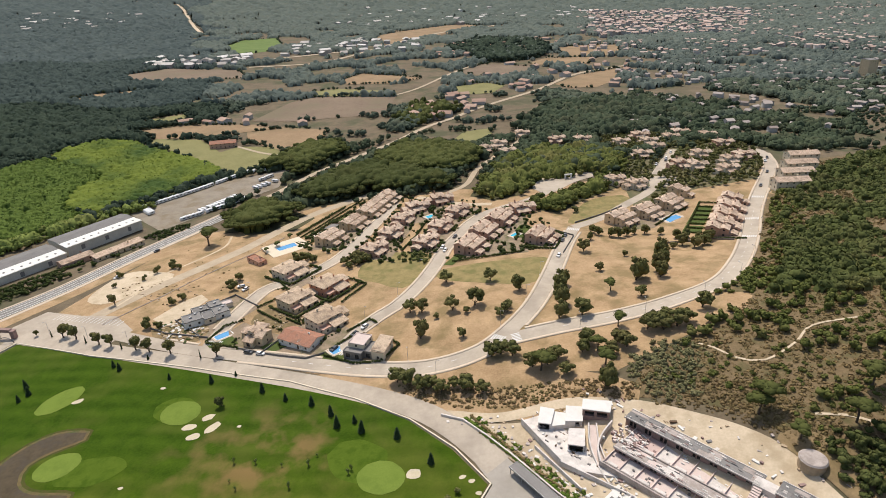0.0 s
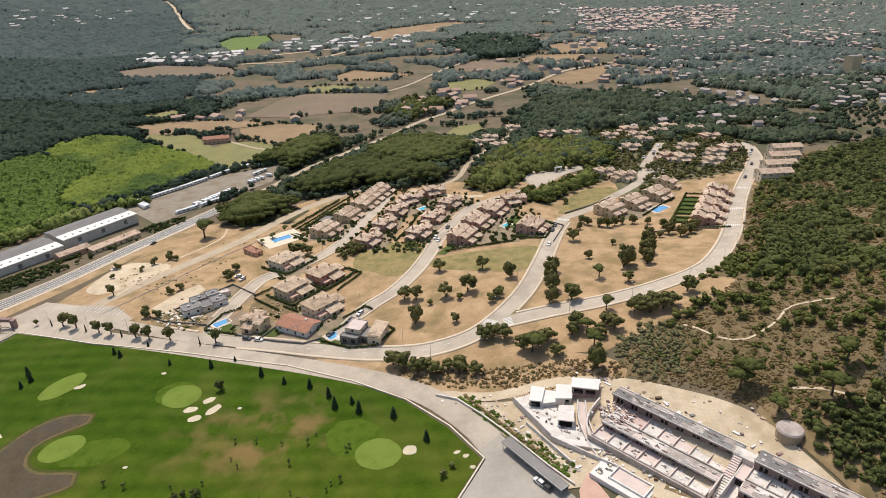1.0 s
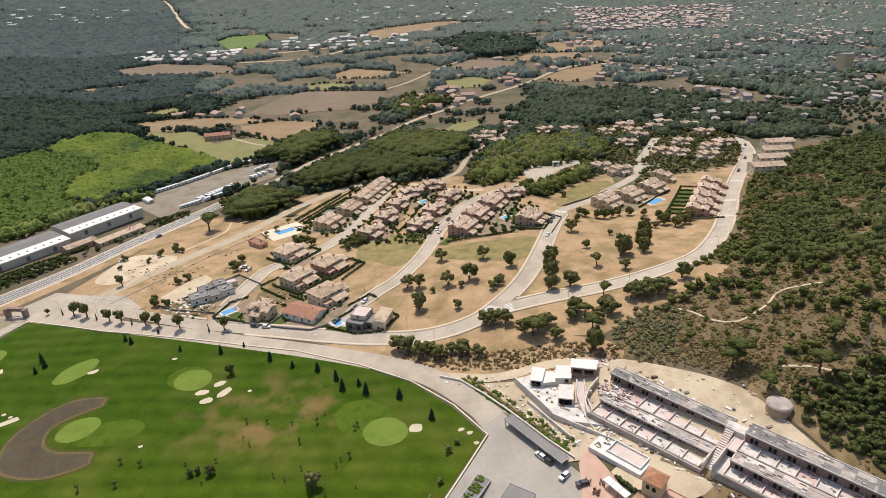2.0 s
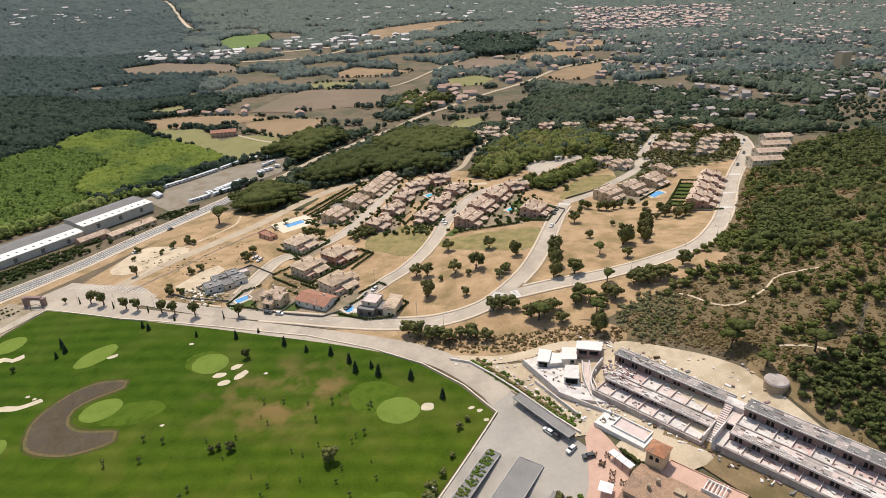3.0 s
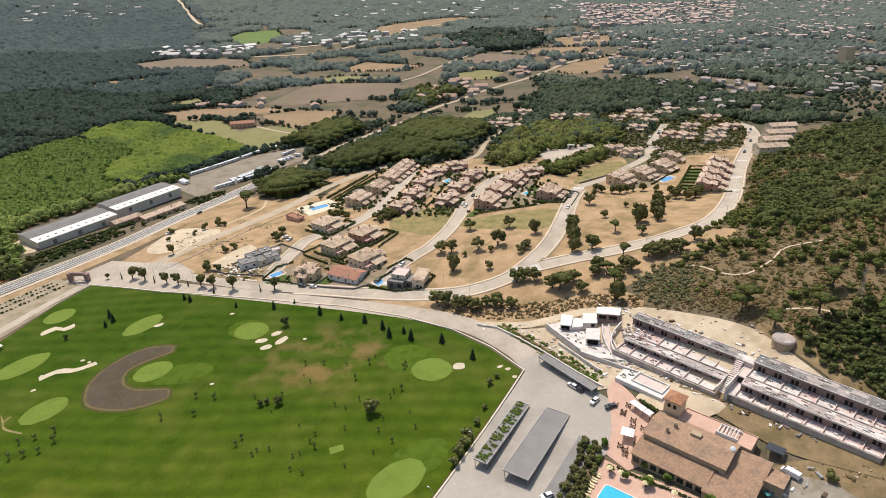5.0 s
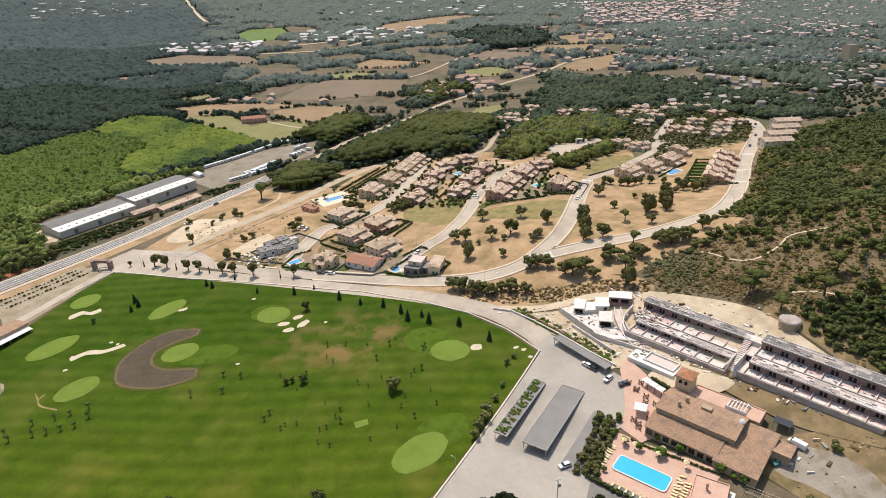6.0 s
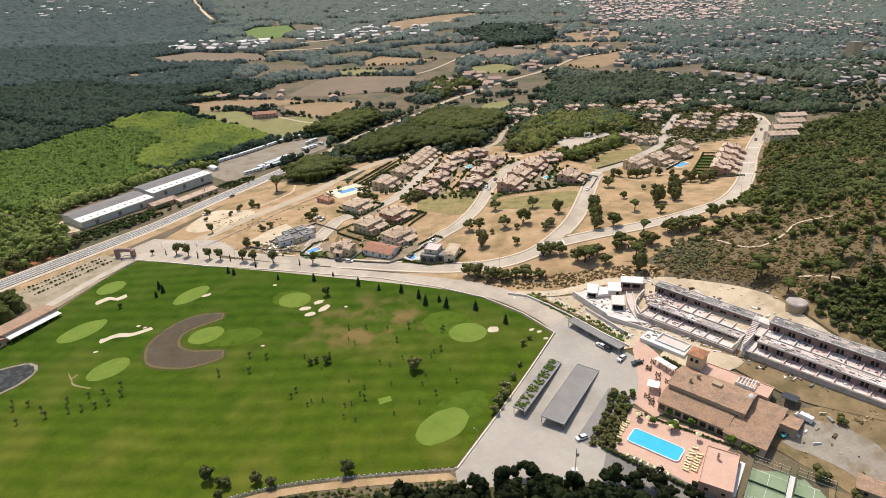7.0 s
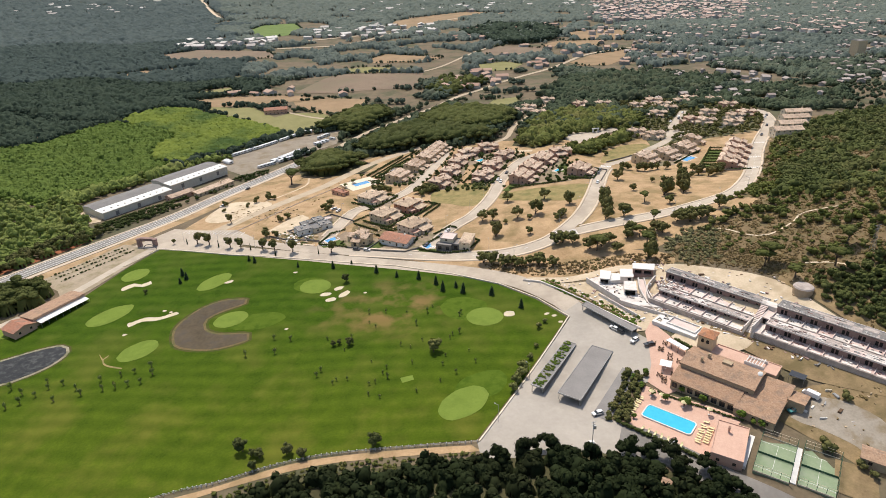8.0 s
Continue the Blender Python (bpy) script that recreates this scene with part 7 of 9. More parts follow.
def terrace_row(s0, bays, n0, n1, z, floor, base):
    """An open terrace before the rooms: slab, party walls, parapet and planters bay by bay."""
    s1 = s0 + bays * BAY
    for k in range(bays):
        u = s0 + k * BAY
        bed = random.Random(int(s0 * 3 + n0 * 11 + k * 5)).choice((SCREED, PLASTER_ROSE, CONCRETE) if floor is SCREED else (CONCRETE, CONCRETE, SCREED))
        site_part("terrace_slab", bed, [(u, n0, base, u + BAY, n1, z)])
    site_part("parapet", WEATHERED_SHADED, [(s0, n0 - 0.3, base, s1, n0, z + 0.75)])
    for k in range(bays + 1):
        u = s0 + k * BAY
        site_part("party_wall", SCREED, [(u - 0.12, n0, z, u + 0.12, n1 - 0.01, z + 0.7)])
    for k in range(bays):
        u = s0 + k * BAY
        site_part("planter", CONCRETE, [(u + 1.0, n0 + 0.3, z, u + BAY - 0.9, n0 + 1.3, z + 0.55)])
        rr = random.Random(int(s0 * 7 + z * 13 + k))
        litter = [(u + rr.uniform(0.4, 4), rr.uniform(n0 + 1.4, n1 - 0.8)) for _ in range(rr.randint(2, 7))]
        site_part("rubble", rr.choice((BLOCKWORK, WHITE, STONE, GREY_ROOF)), [(p, q, z, p + rr.uniform(0.2, 1.1), q + rr.uniform(0.15, 0.7), z + rr.uniform(0.1, 0.5)) for p, q in litter])["kind"] = "stuff"


def roof_strip(s0, s1, n0, n1, z, material, seed):
    """A rough roof slab with upstands, and sheets and rails lying on it."""
    site_part("roof_slab", material, [(s0, n0, z, s1, n1, z + 0.3)])
    site_part("upstand", CONCRETE, [(s0, n0, z + 0.3, s1, n0 + 0.25, z + 0.65), (s0, n1 - 0.25, z + 0.3, s1, n1, z + 0.65)])
    r = random.Random(seed)
    sheets = (WEATHERED_SHADED, CONCRETE, SCREED, WEATHERED_SHADED) if material is CONCRETE else (GREY_ROOF, FELT, WEATHERED_SHADED, FELT)
    u = s0 + 0.2
    while u < s1 - 1.0:
        a = min(r.uniform(2.2, 6.5), s1 - 0.2 - u)
        split = n0 + 0.3 + (n1 - n0 - 0.6) * r.uniform(0.45, 0.75)
        site_part("roof_sheet", r.choice(sheets), [(u, n0 + 0.3, z + 0.3, u + a - 0.08, split, z + 0.3 + r.uniform(0.04, 0.12))])
        site_part("roof_sheet", r.choice(sheets), [(u, split + 0.08, z + 0.3, u + a - 0.08, n1 - 0.3, z + 0.3 + r.uniform(0.04, 0.12))])
        u += a
    for mat in (GREY_ROOF, CONCRETE, BLOCKWORK, WHITE):
        litter = []
        for k in range(int((s1 - s0) * 0.3)):
            u, v, a, b = s0 + r.random() * (s1 - s0 - 2), n0 + 0.4 + r.random() * max(0.2, n1 - n0 - 1.6), r.uniform(0.3, 1.9), r.uniform(0.10, 0.5)
            litter.append((u, v, z + 0.3, u + a, v + b, z + 0.45 + r.uniform(0.05, 0.3)))
        site_part("litter", mat, litter, "boards and sheets lying on the slab")["kind"] = "stuff"
    rails = []
    for k in range(int((s1 - s0) / 2.4) + 1):
        u = min(s0 + 2.4 * k, s1 - 0.06)
        rails.append((u, n0 + 0.05, z + 0.65, u + 0.06, n0 + 0.11, z + 1.55))
    rails.append((s0, n0 + 0.05, z + 1.5, s1, n0 + 0.11, z + 1.56))
    rails.append((s0, n0 + 0.05, z + 1.05, s1, n0 + 0.11, z + 1.10))
    site_part("guard_rail", STEEL, rails, "temporary steel guard rail")


# left range: two levels
site_part("retaining_wall", WEATHERED_SHADED, [(-3, -2.2, 9, 37, -1.6, 17.0)])
terrace_row(-2, 7, -1.3, 5.2, 16.5, CONCRETE, 9)
room_range(-2, 7, 5.2, 8.6, 16.5, 2.3, BLOCKWORK, "lower")
roof_strip(-2, 37, 4.2, 8.8, 18.7, CONCRETE, 1)
terrace_row(-1, 7, 8.8, 16.6, 18.8, SCREED, 12)
room_range(-5, 8, 16.6, 20.4, 18.8, 3.3, BLOCKWORK, "upper")
roof_strip(-5, 38.4, 15.4, 20.8, 22.1, GREY_ROOF, 2)
# right range
site_part("retaining_wall", WEATHERED_SHADED, [(41, -1.6, 9, 86, -1.0, 18.6)])
terrace_row(43, 8, -1.0, 4.0, 18.0, SCREED, 9)
room_range(43, 8, 4.0, 8.0, 18.0, 3.0, BLOCKWORK, "lower")
roof_strip(43, 86.5, 2.9, 8.3, 21.0, CONCRETE, 3)
terrace_row(43, 11, 8.3, 14.4, 21.0, SCREED, 15)
room_range(43, 12, 14.4, 18.8, 21.0, 3.4, BLOCKWORK, "upper")
roof_strip(43, 78, 13.2, 19.4, 24.4, GREY_ROOF, 4)
roof_strip(78, 108, 13.2, 19.4, 24.4, GREY_ROOF, 5)
site_part("drainage_strip", FELT, [(-5, 20.8, 14, 38, 22.6, 21.0), (43, 19.4, 16, 108, 21.6, 23.0)], "dark drainage strip behind the walls")
# stairs and middle
for lo, z, n0, n1 in ((37.4, 16.2, 0.5, 8), (37.0, 19.2, 8, 15)):
    for k in range(9):
        site_part("step", CONCRETE if n0 < 1 else SCREED, [(lo, n0 + k * (n1 - n0) / 9, z - 2, lo + 2.4, n0 + (k + 1) * (n1 - n0) / 9, z + (k + 1) * 0.32)])
site_part("stair_wall", CONCRETE, [(39.8, -1.6, 10, 40.15, 15, 20.9), (36.7, -1.6, 10, 37.1, 8, 19.4)])
site_part("landing", CONCRETE, [(40.2, -1.6, 10, 42.9, 7.9, 18.1)])
site_part("landing", SCREED, [(40.2, 8.0, 12, 42.9, 14.9, 20.7)])
site_part("doorway", DARK, [(40.6, 7.88, 18.2, 42.4, 7.95, 20.2)], "near-black sheet for the unlit inside of a doorway")
site_part("landing", CONCRETE, [(36.5, 15, 18, 43, 19, 22.6)])
# the head of the building
bm = bmesh.new()
prism(bm, [(-34, -2.2), (-13, -8.6), (-5, -7.5), (6, -1.0), (6, 14), (-20, 13), (-31, 5)], 8, 14.9)
part("head_slab", bm, CONCRETE, SITE)
for ring, top in (([(-34.4, -2.4), (-13, -9.0), (-12.9, -8.6), (-34, -2.0)], 15.8), ([(-13, -9.0), (12, -5.6), (12, -5.2), (-12.9, -8.6)], 15.0), ([(-24, -8.0), (-2, -13), (-1.9, -12.6), (-24, -7.6)], 13.9)):
    bm = bmesh.new()
    prism(bm, ring, 8, top)
    part("ramp_wall", bm, CONCRETE, SITE)


def head_house(ring, z0, z1, holes, wall, roof, rise=0.3):
    """A plain block over a ring of four places; its first side is the front, with openings (u0, u1, v0, v1)."""
    bm = bmesh.new()
    for k in range(4):
        panel(bm, ring[k], ring[(k + 1) % 4], z0, z1, holes if k == 0 else [], 1.2)
    part("block", bm, wall, SITE)
    a, b = Vector(ring[0]), Vector(ring[1])
    way = (b - a).normalized()
    back = Vector((-way.y, way.x)) * 1.15
    for u0, u1, v0, v1 in holes:
        bm = bmesh.new()
        p, q = a + way * u0 + back, a + way * u1 + back
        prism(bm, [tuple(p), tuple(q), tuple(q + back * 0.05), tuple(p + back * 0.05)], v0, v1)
        part("doorway", bm, DARK, SITE, "near-black sheet for the unlit inside of a doorway")
    mid = sum((Vector(p) for p in ring), Vector((0, 0))) / 4
    bm = bmesh.new()
    prism(bm, [tuple(mid + (Vector(p) - mid) * 1.06) for p in ring], z1, z1 + rise)
    part("block_roof", bm, roof, SITE)


head_house([(-27.6, -1.5), (-24.0, 0.8), (-27.6, 7.6), (-31.8, 5.4)], 14.0, 17.3, [(0.4, 3.8, 14.9, 17.0)], CONCRETE, WHITE)
head_house([(-23.9, 0.9), (-20.8, 4.8), (-23.9, 9.6), (-27.4, 7.5)], 14.0, 16.5, [], CONCRETE, WHITE, 0.2)
head_house([(-20.8, 4.7), (-16.6, 8.5), (-20.4, 14.7), (-25.0, 11.2)], 14.0, 18.1, [(3.4, 4.9, 15.9, 17.6)], CONCRETE, WHITE)
head_house([(-18.2, 10.8), (-10.6, 15.5), (-13.2, 20.8), (-20.8, 15.2)], 14.0, 21.0, [(0.8, 3.9, 18.5, 20.4), (4.9, 8.2, 18.5, 20.4)], BLOCKWORK, WHITE)
head_house([(-14.1, -3.3), (-9.6, -0.4), (-14.1, 6.2), (-18.0, 3.0)], 12.0, 17.4, [(0.5, 4.9, 14.9, 17.1)], CONCRETE, CONCRETE)


def curved_wall(points, thick, base):
    """A wall along a curve of places (s, n, height of its top)."""
    line = spline([p[:2] for p in points], 1.2)
    tops = np.interp(np.linspace(0, 1, len(line)), np.linspace(0, 1, len(points)), [p[2] for p in points])
    way = np.gradient(line, axis=0)
    way /= np.linalg.norm(way, axis=1)[:, None]
    side = np.c_[-way[:, 1], way[:, 0]] * thick / 2
    bm = bmesh.new()
    rings = [[bm.verts.new(v) for v in ((x + p, y + q, base), (x - p, y - q, base), (x - p, y - q, z), (x + p, y + q, z))] for (x, y), (p, q), z in zip(line, side, tops)]
    for lo, hi in zip(rings, rings[1:]):
        for k in range(4):
            bm.faces.new((lo[k], lo[(k + 1) % 4], hi[(k + 1) % 4], hi[k]))
    bm.faces.new(rings[0][::-1])
    bm.faces.new(rings[-1])
    bmesh.ops.recalc_face_normals(bm, faces=bm.faces)
    return bm


for points, thick, material in (([(-14.4, 9.0, 18.6), (-9.6, 2.6, 17.2), (-2.6, -2.8, 15.6), (3.6, -5.9, 14.2)], 0.4, CONCRETE), ([(-12.4, 10.6, 18.6), (-7.2, 4.6, 17.2), (-0.4, -0.6, 15.6), (6, -4, 14.2)], 0.4, CONCRETE),
        ([(-13.4, 9.8, 17.6), (-8.4, 3.6, 16.2), (-1.5, -1.7, 14.6), (4.8, -5, 13.2)], 2.6, SCREED), ([(-8.6, 14.0, 19.8), (-8.2, 7.6, 18.8), (-6.4, 2.4, 17.8), (-2.6, -1.8, 17.0)], 0.5, CONCRETE)):
    part("ramp", curved_wall(points, thick, 9.0), material, SITE)
r = random.Random(8)
for mat in (CONCRETE, BLOCKWORK, SCREED, WHITE):
    heap = []
    for k in range(30):
        u, v, a = r.uniform(-7, 5), r.uniform(3.5, 15.5), r.uniform(0.3, 1.4)
        top = 15.0 if v < 5 else 18.9 if v > 8.8 else 19.2
        heap.append((u, v, top - 0.4, u + a, v + r.uniform(0.2, 0.8), top + r.uniform(0.1, 0.7)))
    site_part("rubble", mat, heap)["kind"] = "stuff"
for mat in (WHITE, CONCRETE, WEATHERED_SHADED, STONE, TIMBER):
    heap = []
    for k in range(16):
        u, v = r.uniform(-29, -3), r.uniform(-5.5, 11)
        if v < -2.2 - 0.305 * (u + 34) + 1.0:
            continue
        heap.append((u, v, 14.8, u + r.uniform(0.3, 1.5), v + r.uniform(0.2, 1.0), 14.9 + r.uniform(0.1, 0.8)))
    site_part("clutter", mat, heap, "building materials lying on the slab")["kind"] = "stuff"
# the new pool building below it
site_part("pool_block", WHITE, [(5.2, -13.6, 9, 23.6, -1.6, 14.2)])
site_part("pool_rim", WHITE, [(10.5, -11.6, 14.2, 22.6, -11.2, 14.9), (10.5, -5.8, 14.2, 22.6, -5.4, 14.9), (10.5, -11.2, 14.2, 10.9, -5.8, 14.9), (22.2, -11.2, 14.2, 22.6, -5.8, 14.9)])
site_part("pool_floor", SCREED, [(10.9, -11.2, 14.2, 22.2, -5.8, 14.25)])
for k in range(14):
    u, v = r.uniform(5.6, 10), r.uniform(-12, -2.4)
    site_part("crate", r.choice((GREY_ROOF, STONE, CREAM)), [(u, v, 14.2, u + r.uniform(0.4, 1.2), v + r.uniform(0.4, 1.0), 14.2 + r.uniform(0.2, 0.7))])
for x, y, rad in ((56, 150, 16), (70, 140, 17), (84, 126, 17), (98, 110, 15), (108, 98, 12), (40, 164, 16), (54, 128, 12), (48, 136, 12)):
    CLEAR.append((x, y, rad))


def debris(count, seed):
    """Loose slabs and boards lying about the site."""
    rr = random.Random(seed)
    made = []
    for k in range(count):
        s, n = rr.uniform(-26, 70), rr.choice((rr.uniform(21, 26), rr.uniform(-4, -1.5)))
        x, y = 48 + 0.70 * s + 0.714 * n, 148.5 - 0.714 * s + 0.70 * n
        if not 20 < x < 100:
            continue
        bm = bmesh.new()
        a, b, c = rr.uniform(0.5, 2.6), rr.uniform(0.3, 1.2), rr.uniform(0.15, 0.6)
        box(bm, -a / 2, -b / 2, -0.1, a / 2, b / 2, c)
        me = bpy.data.meshes.new("pallet")
        bm.normal_update()
        bm.to_mesh(me)
        bm.free()
        me.materials.append(rr.choice((WHITE, CONCRETE, TIMBER, BLOCKWORK, GREY_ROOF)))
        ob = tagged(new("pallet", me), "stack of building material on dusty ground", "material stack", "stacks on the building site")
        ob.matrix_basis = Matrix.Translation((x, y, float(H(x, y)) + 0.2)) @ Matrix.Rotation(rr.uniform(0, 6), 4, "Z")


debris(90, 5)
tank = tagged(new("water_tank"), "round concrete water tank with a flat lid", "tank")
bm = bmesh.new()
bmesh.ops.create_cone(bm, cap_ends=True, segments=28, radius1=3.8, radius2=3.8, depth=4.0, matrix=Matrix.Translation((0, 0, 0.5)))
part("drum", bm, OLD_STONE, tank)
bm = bmesh.new()
bmesh.ops.create_cone(bm, cap_ends=True, segments=28, radius1=4.0, radius2=3.6, depth=0.5, matrix=Matrix.Translation((0, 0, 2.75)))
part("lid", bm, WEATHERED_SHADED, tank)
settle(tank, 103, 137.2, 0, clear=6)

# ---- the old farmhouse hotel ----
FARM = tagged(new("farmhouse_hotel"), "old masonry farmhouse hotel with weathered tile roofs and a square tower", "building")
ZF = 9.0
FARM.matrix_basis = Matrix.Translation((42.8, 104.2, ZF)) @ Matrix.Rotation(math.atan2(-0.666, 0.746), 4, "Z")
body(FARM, 0, 0, 25.6, 13.0, 6.5, "gable_x", 0.24, OLD_STONE, OLD_TILES, "snew", every=4.2, win=(0.8, 1.0), base=-4, over=0.35)
body(FARM, -0.2, -7.2, 22.4, 0, 3.2, "shed_s", 0.20, OLD_STONE, OLD_TILES, "sw", porch="s", every=2.6, base=-4, over=0.5)
body(FARM, 22.4, -8.6, 35.2, 3.0, 3.0, "shed_s", 0.14, OLD_STONE, OLD_TILES, "sew", every=4, base=-4, over=0.35)
body(FARM, 25.6, 3.0, 35.4, 12.6, 4.4, "shed_s", 0.10, OLD_STONE, OLD_TILES, "ne", every=4, base=-4, over=0.3)
body(FARM, 35.4, 4.6, 40.6, 12.4, 3.6, "shed_n", 0.16, OLD_STONE, OLD_TILES, "nes", every=4, base=-4, over=0.3)
body(FARM, 6.0, 13.05, 29, 20.5, 6.2, "flat", 0, OLD_STONE, PINK_PAVING, "nw", every=4, base=-4, over=0)
body(FARM, 0.5, 13.86, 5.9, 19.4, 12.0, "hip", 0.46, OCHRE, ORANGE_TILES, "", base=-4, over=0.45)
# Arch-shaped near-black sheets on the tower wall, for its unlit inside.
for turn, x, y in ((0.0, 2.2, 13.82), (0.0, 4.1, 13.82), (-math.pi / 2, 0.46, 15.6), (-math.pi / 2, 0.46, 17.4)):
    bm = bmesh.new()
    ring = [(-0.55, 0), (0.55, 0), (0.55, 1.0)] + [(0.55 * math.cos(a), 1.0 + 0.55 * math.sin(a)) for a in np.linspace(0.4, 2.74, 6)] + [(-0.55, 1.0)]
    front = [bm.verts.new((u, -0.04, z)) for u, z in ring]
    rear = [bm.verts.new((u, 0.02, z)) for u, z in ring]
    bm.faces.new(front)
    for k in range(len(ring)):
        bm.faces.new((front[k], rear[k], rear[(k + 1) % len(ring)], front[(k + 1) % len(ring)]))
    ob = part("belfry_opening", bm, DARK, FARM, "near-black arched sheet for the unlit belfry")
    ob.matrix_basis = Matrix.Translation((x, y, 9.2)) @ Matrix.Rotation(turn, 4, "Z")
chimney(FARM, 7.5, 7.0, 7.4, 9.6, OLD_STONE, 0.5)
chimney(FARM, 6.0, 4.0, 7.2, 9.0, OLD_STONE, 0.4)
bm = bmesh.new()
box(bm, 12.4, 6.2, 7.6, 15.6, 8.4, 9.0)
part("skylight_hut", bm, OLD_STONE, FARM)
bm = bmesh.new()
for k in range(6):
    box(bm, 18.0 + k * 1.1, 13.9, 6.8 + 0.2 * k, 18.3 + k * 1.1, 18.9, 7.0 + 0.2 * k)
box(bm, 17.8, 13.6, 6.3, 24.6, 13.9, 7.8)
box(bm, 17.8, 18.8, 6.3, 24.6, 19.1, 7.2)
part("roof_frame", bm, WHITE, FARM, "white open roof frame")
bm = bmesh.new()
bmesh.ops.create_uvsphere(bm, u_segments=12, v_segments=6, radius=0.9, matrix=Matrix.Translation((25.0, 7.5, 8.8)) @ Matrix.Rotation(0.8, 4, "X") @ Matrix.Diagonal((1, 1, 0.25, 1)))
part("satellite_dish", bm, PAINT_WHITE, FARM)
for x, y, rad in ((52, 95, 14), (62, 88, 14), (68, 82, 12), (45, 96, 10), (58, 108, 12), (72, 92, 10)):
    CLEAR.append((x, y, rad))
store = longhouse("store_building", "low salmon store with a flat pink roof and parapet", PINK, PINK_PAVING, "", 17, 9.6, 3.4, "flat")
settle(store, 47.0, 69.1, 60, 6.8, clear=10)
cottage = longhouse("cottage", "small stone cottage at the edge of the yard", OLD_STONE, OLD_TILES, "", 10, 6, 3.0)
settle(cottage, 88, 58, -36, clear=7)
drape("hotel_terrace", [(37, 122), (38, 131), (42, 137), (46, 128), (50, 117), (44, 108), (46, 99), (36, 96), (31, 103), (35, 112)], 0.34, PINK_PAVING, 3, False, "salmon paved cafe terrace")
drape("pool_deck", [(29.5, 101.5), (56.5, 80.5), (38.2, 63.6), (17.6, 82.4)], 0.16, PINK_PAVING, 3, False, "salmon paved pool deck")
pool(32.2, 83.0, 16.6, 6.8, -38.5, POOL, "large turquoise hotel pool with white coping", 0, None, 7.2)


def lounger():
    root = tagged(new("sun_lounger"), "yellow canvas sun lounger on the pool deck", "lounger", "sun loungers")
    bm = bmesh.new()
    box(bm, -0.95, -0.33, 0.28, 0.45, 0.33, 0.36)
    part("mattress", bm, YELLOW, root)
    bm = bmesh.new()
    v = [bm.verts.new(p) for p in ((0.45, -0.33, 0.28), (1.0, -0.33, 0.7), (1.0, 0.33, 0.7), (0.45, 0.33, 0.28), (0.45, -0.33, 0.36), (0.97, -0.33, 0.77), (0.97, 0.33, 0.77), (0.45, 0.33, 0.36))]
    for f in ((3, 2, 1, 0), (4, 5, 6, 7), (0, 1, 5, 4), (1, 2, 6, 5), (2, 3, 7, 6), (3, 0, 4, 7)):
        bm.faces.new([v[k] for k in f])
    part("backrest", bm, YELLOW, root)
    for x in (-0.8, 0.7):
        for y in (-0.28, 0.28):
            bm = bmesh.new()
            box(bm, x - 0.03, y - 0.03, 0, x + 0.03, y + 0.03, 0.28)
            part("leg", bm, WHITE, root)
    return root


bed = lounger()
rng = random.Random(6)
beds = [(20.6 + 0.72 * k + 0.3 * (k % 2), 87.6 + 0.95 * k, 140 + rng.uniform(-12, 12)) for k in range(9)]
beds += [(37.8 + 0.75 * k + rng.uniform(-.3, .3) - 0.4 * (k % 2), 71.8 + 1.05 * k, -38 + rng.uniform(-15, 15)) for k in range(9)]
beds += [(40.4 + 0.7 * k, 71.5 + 1.0 * k, -38 + rng.uniform(-15, 15)) for k in range(7)]
beds += [(22 + 1.7 * k, 79.0 - 1.4 * k, 52 + rng.uniform(-15, 15)) for k in range(7)]
park(bed, beds, 0.3)


def parasol(label, r=1.9, square=False):
    root = tagged(new("parasol"), label, "parasol", "parasols")
    bm = bmesh.new()
    bmesh.ops.create_cone(bm, cap_ends=False, segments=4 if square else 10, radius1=r, radius2=0.05, depth=0.7, matrix=Matrix.Translation((0, 0, 2.75)))
    part("canopy", bm, PAINT_WHITE if square else YELLOW, root)
    bm = bmesh.new()
    trunk(bm, 0, 0, 0, 0, 0, 3.0, 0.05, 0.04)
    part("pole", bm, TIMBER, root)
    bm = bmesh.new()
    box(bm, -0.35, -0.35, 0, 0.35, 0.35, 0.12)
    part("base", bm, CONCRETE, root)
    return root


big_shade = parasol("large white square parasol over cafe tables", 3.0, True)
park(big_shade, [(39.3, 109, 20)], 0.34)
yellow_shade = parasol("faded yellow parasol by the pool", 1.0)
park(yellow_shade, [(33, 93.5, 0), (39, 88.5, 0), (46, 83.5, 0), (41, 90.3, 0), (30, 95.5, 0)], 0.3)


def cafe_set():
    root = tagged(new("cafe_table"), "small dark cafe table with chairs on the terrace", "table", "cafe tables")
    bm = bmesh.new()
    bmesh.ops.create_cone(bm, cap_ends=True, segments=12, radius1=0.45, radius2=0.45, depth=0.05, matrix=Matrix.Translation((0, 0, 0.73)))
    part("tabletop", bm, TIMBER, root)
    bm = bmesh.new()
    trunk(bm, 0, 0, 0, 0, 0, 0.72, 0.12, 0.05)
    part("pedestal", bm, PAINT_DARK, root)
    return root


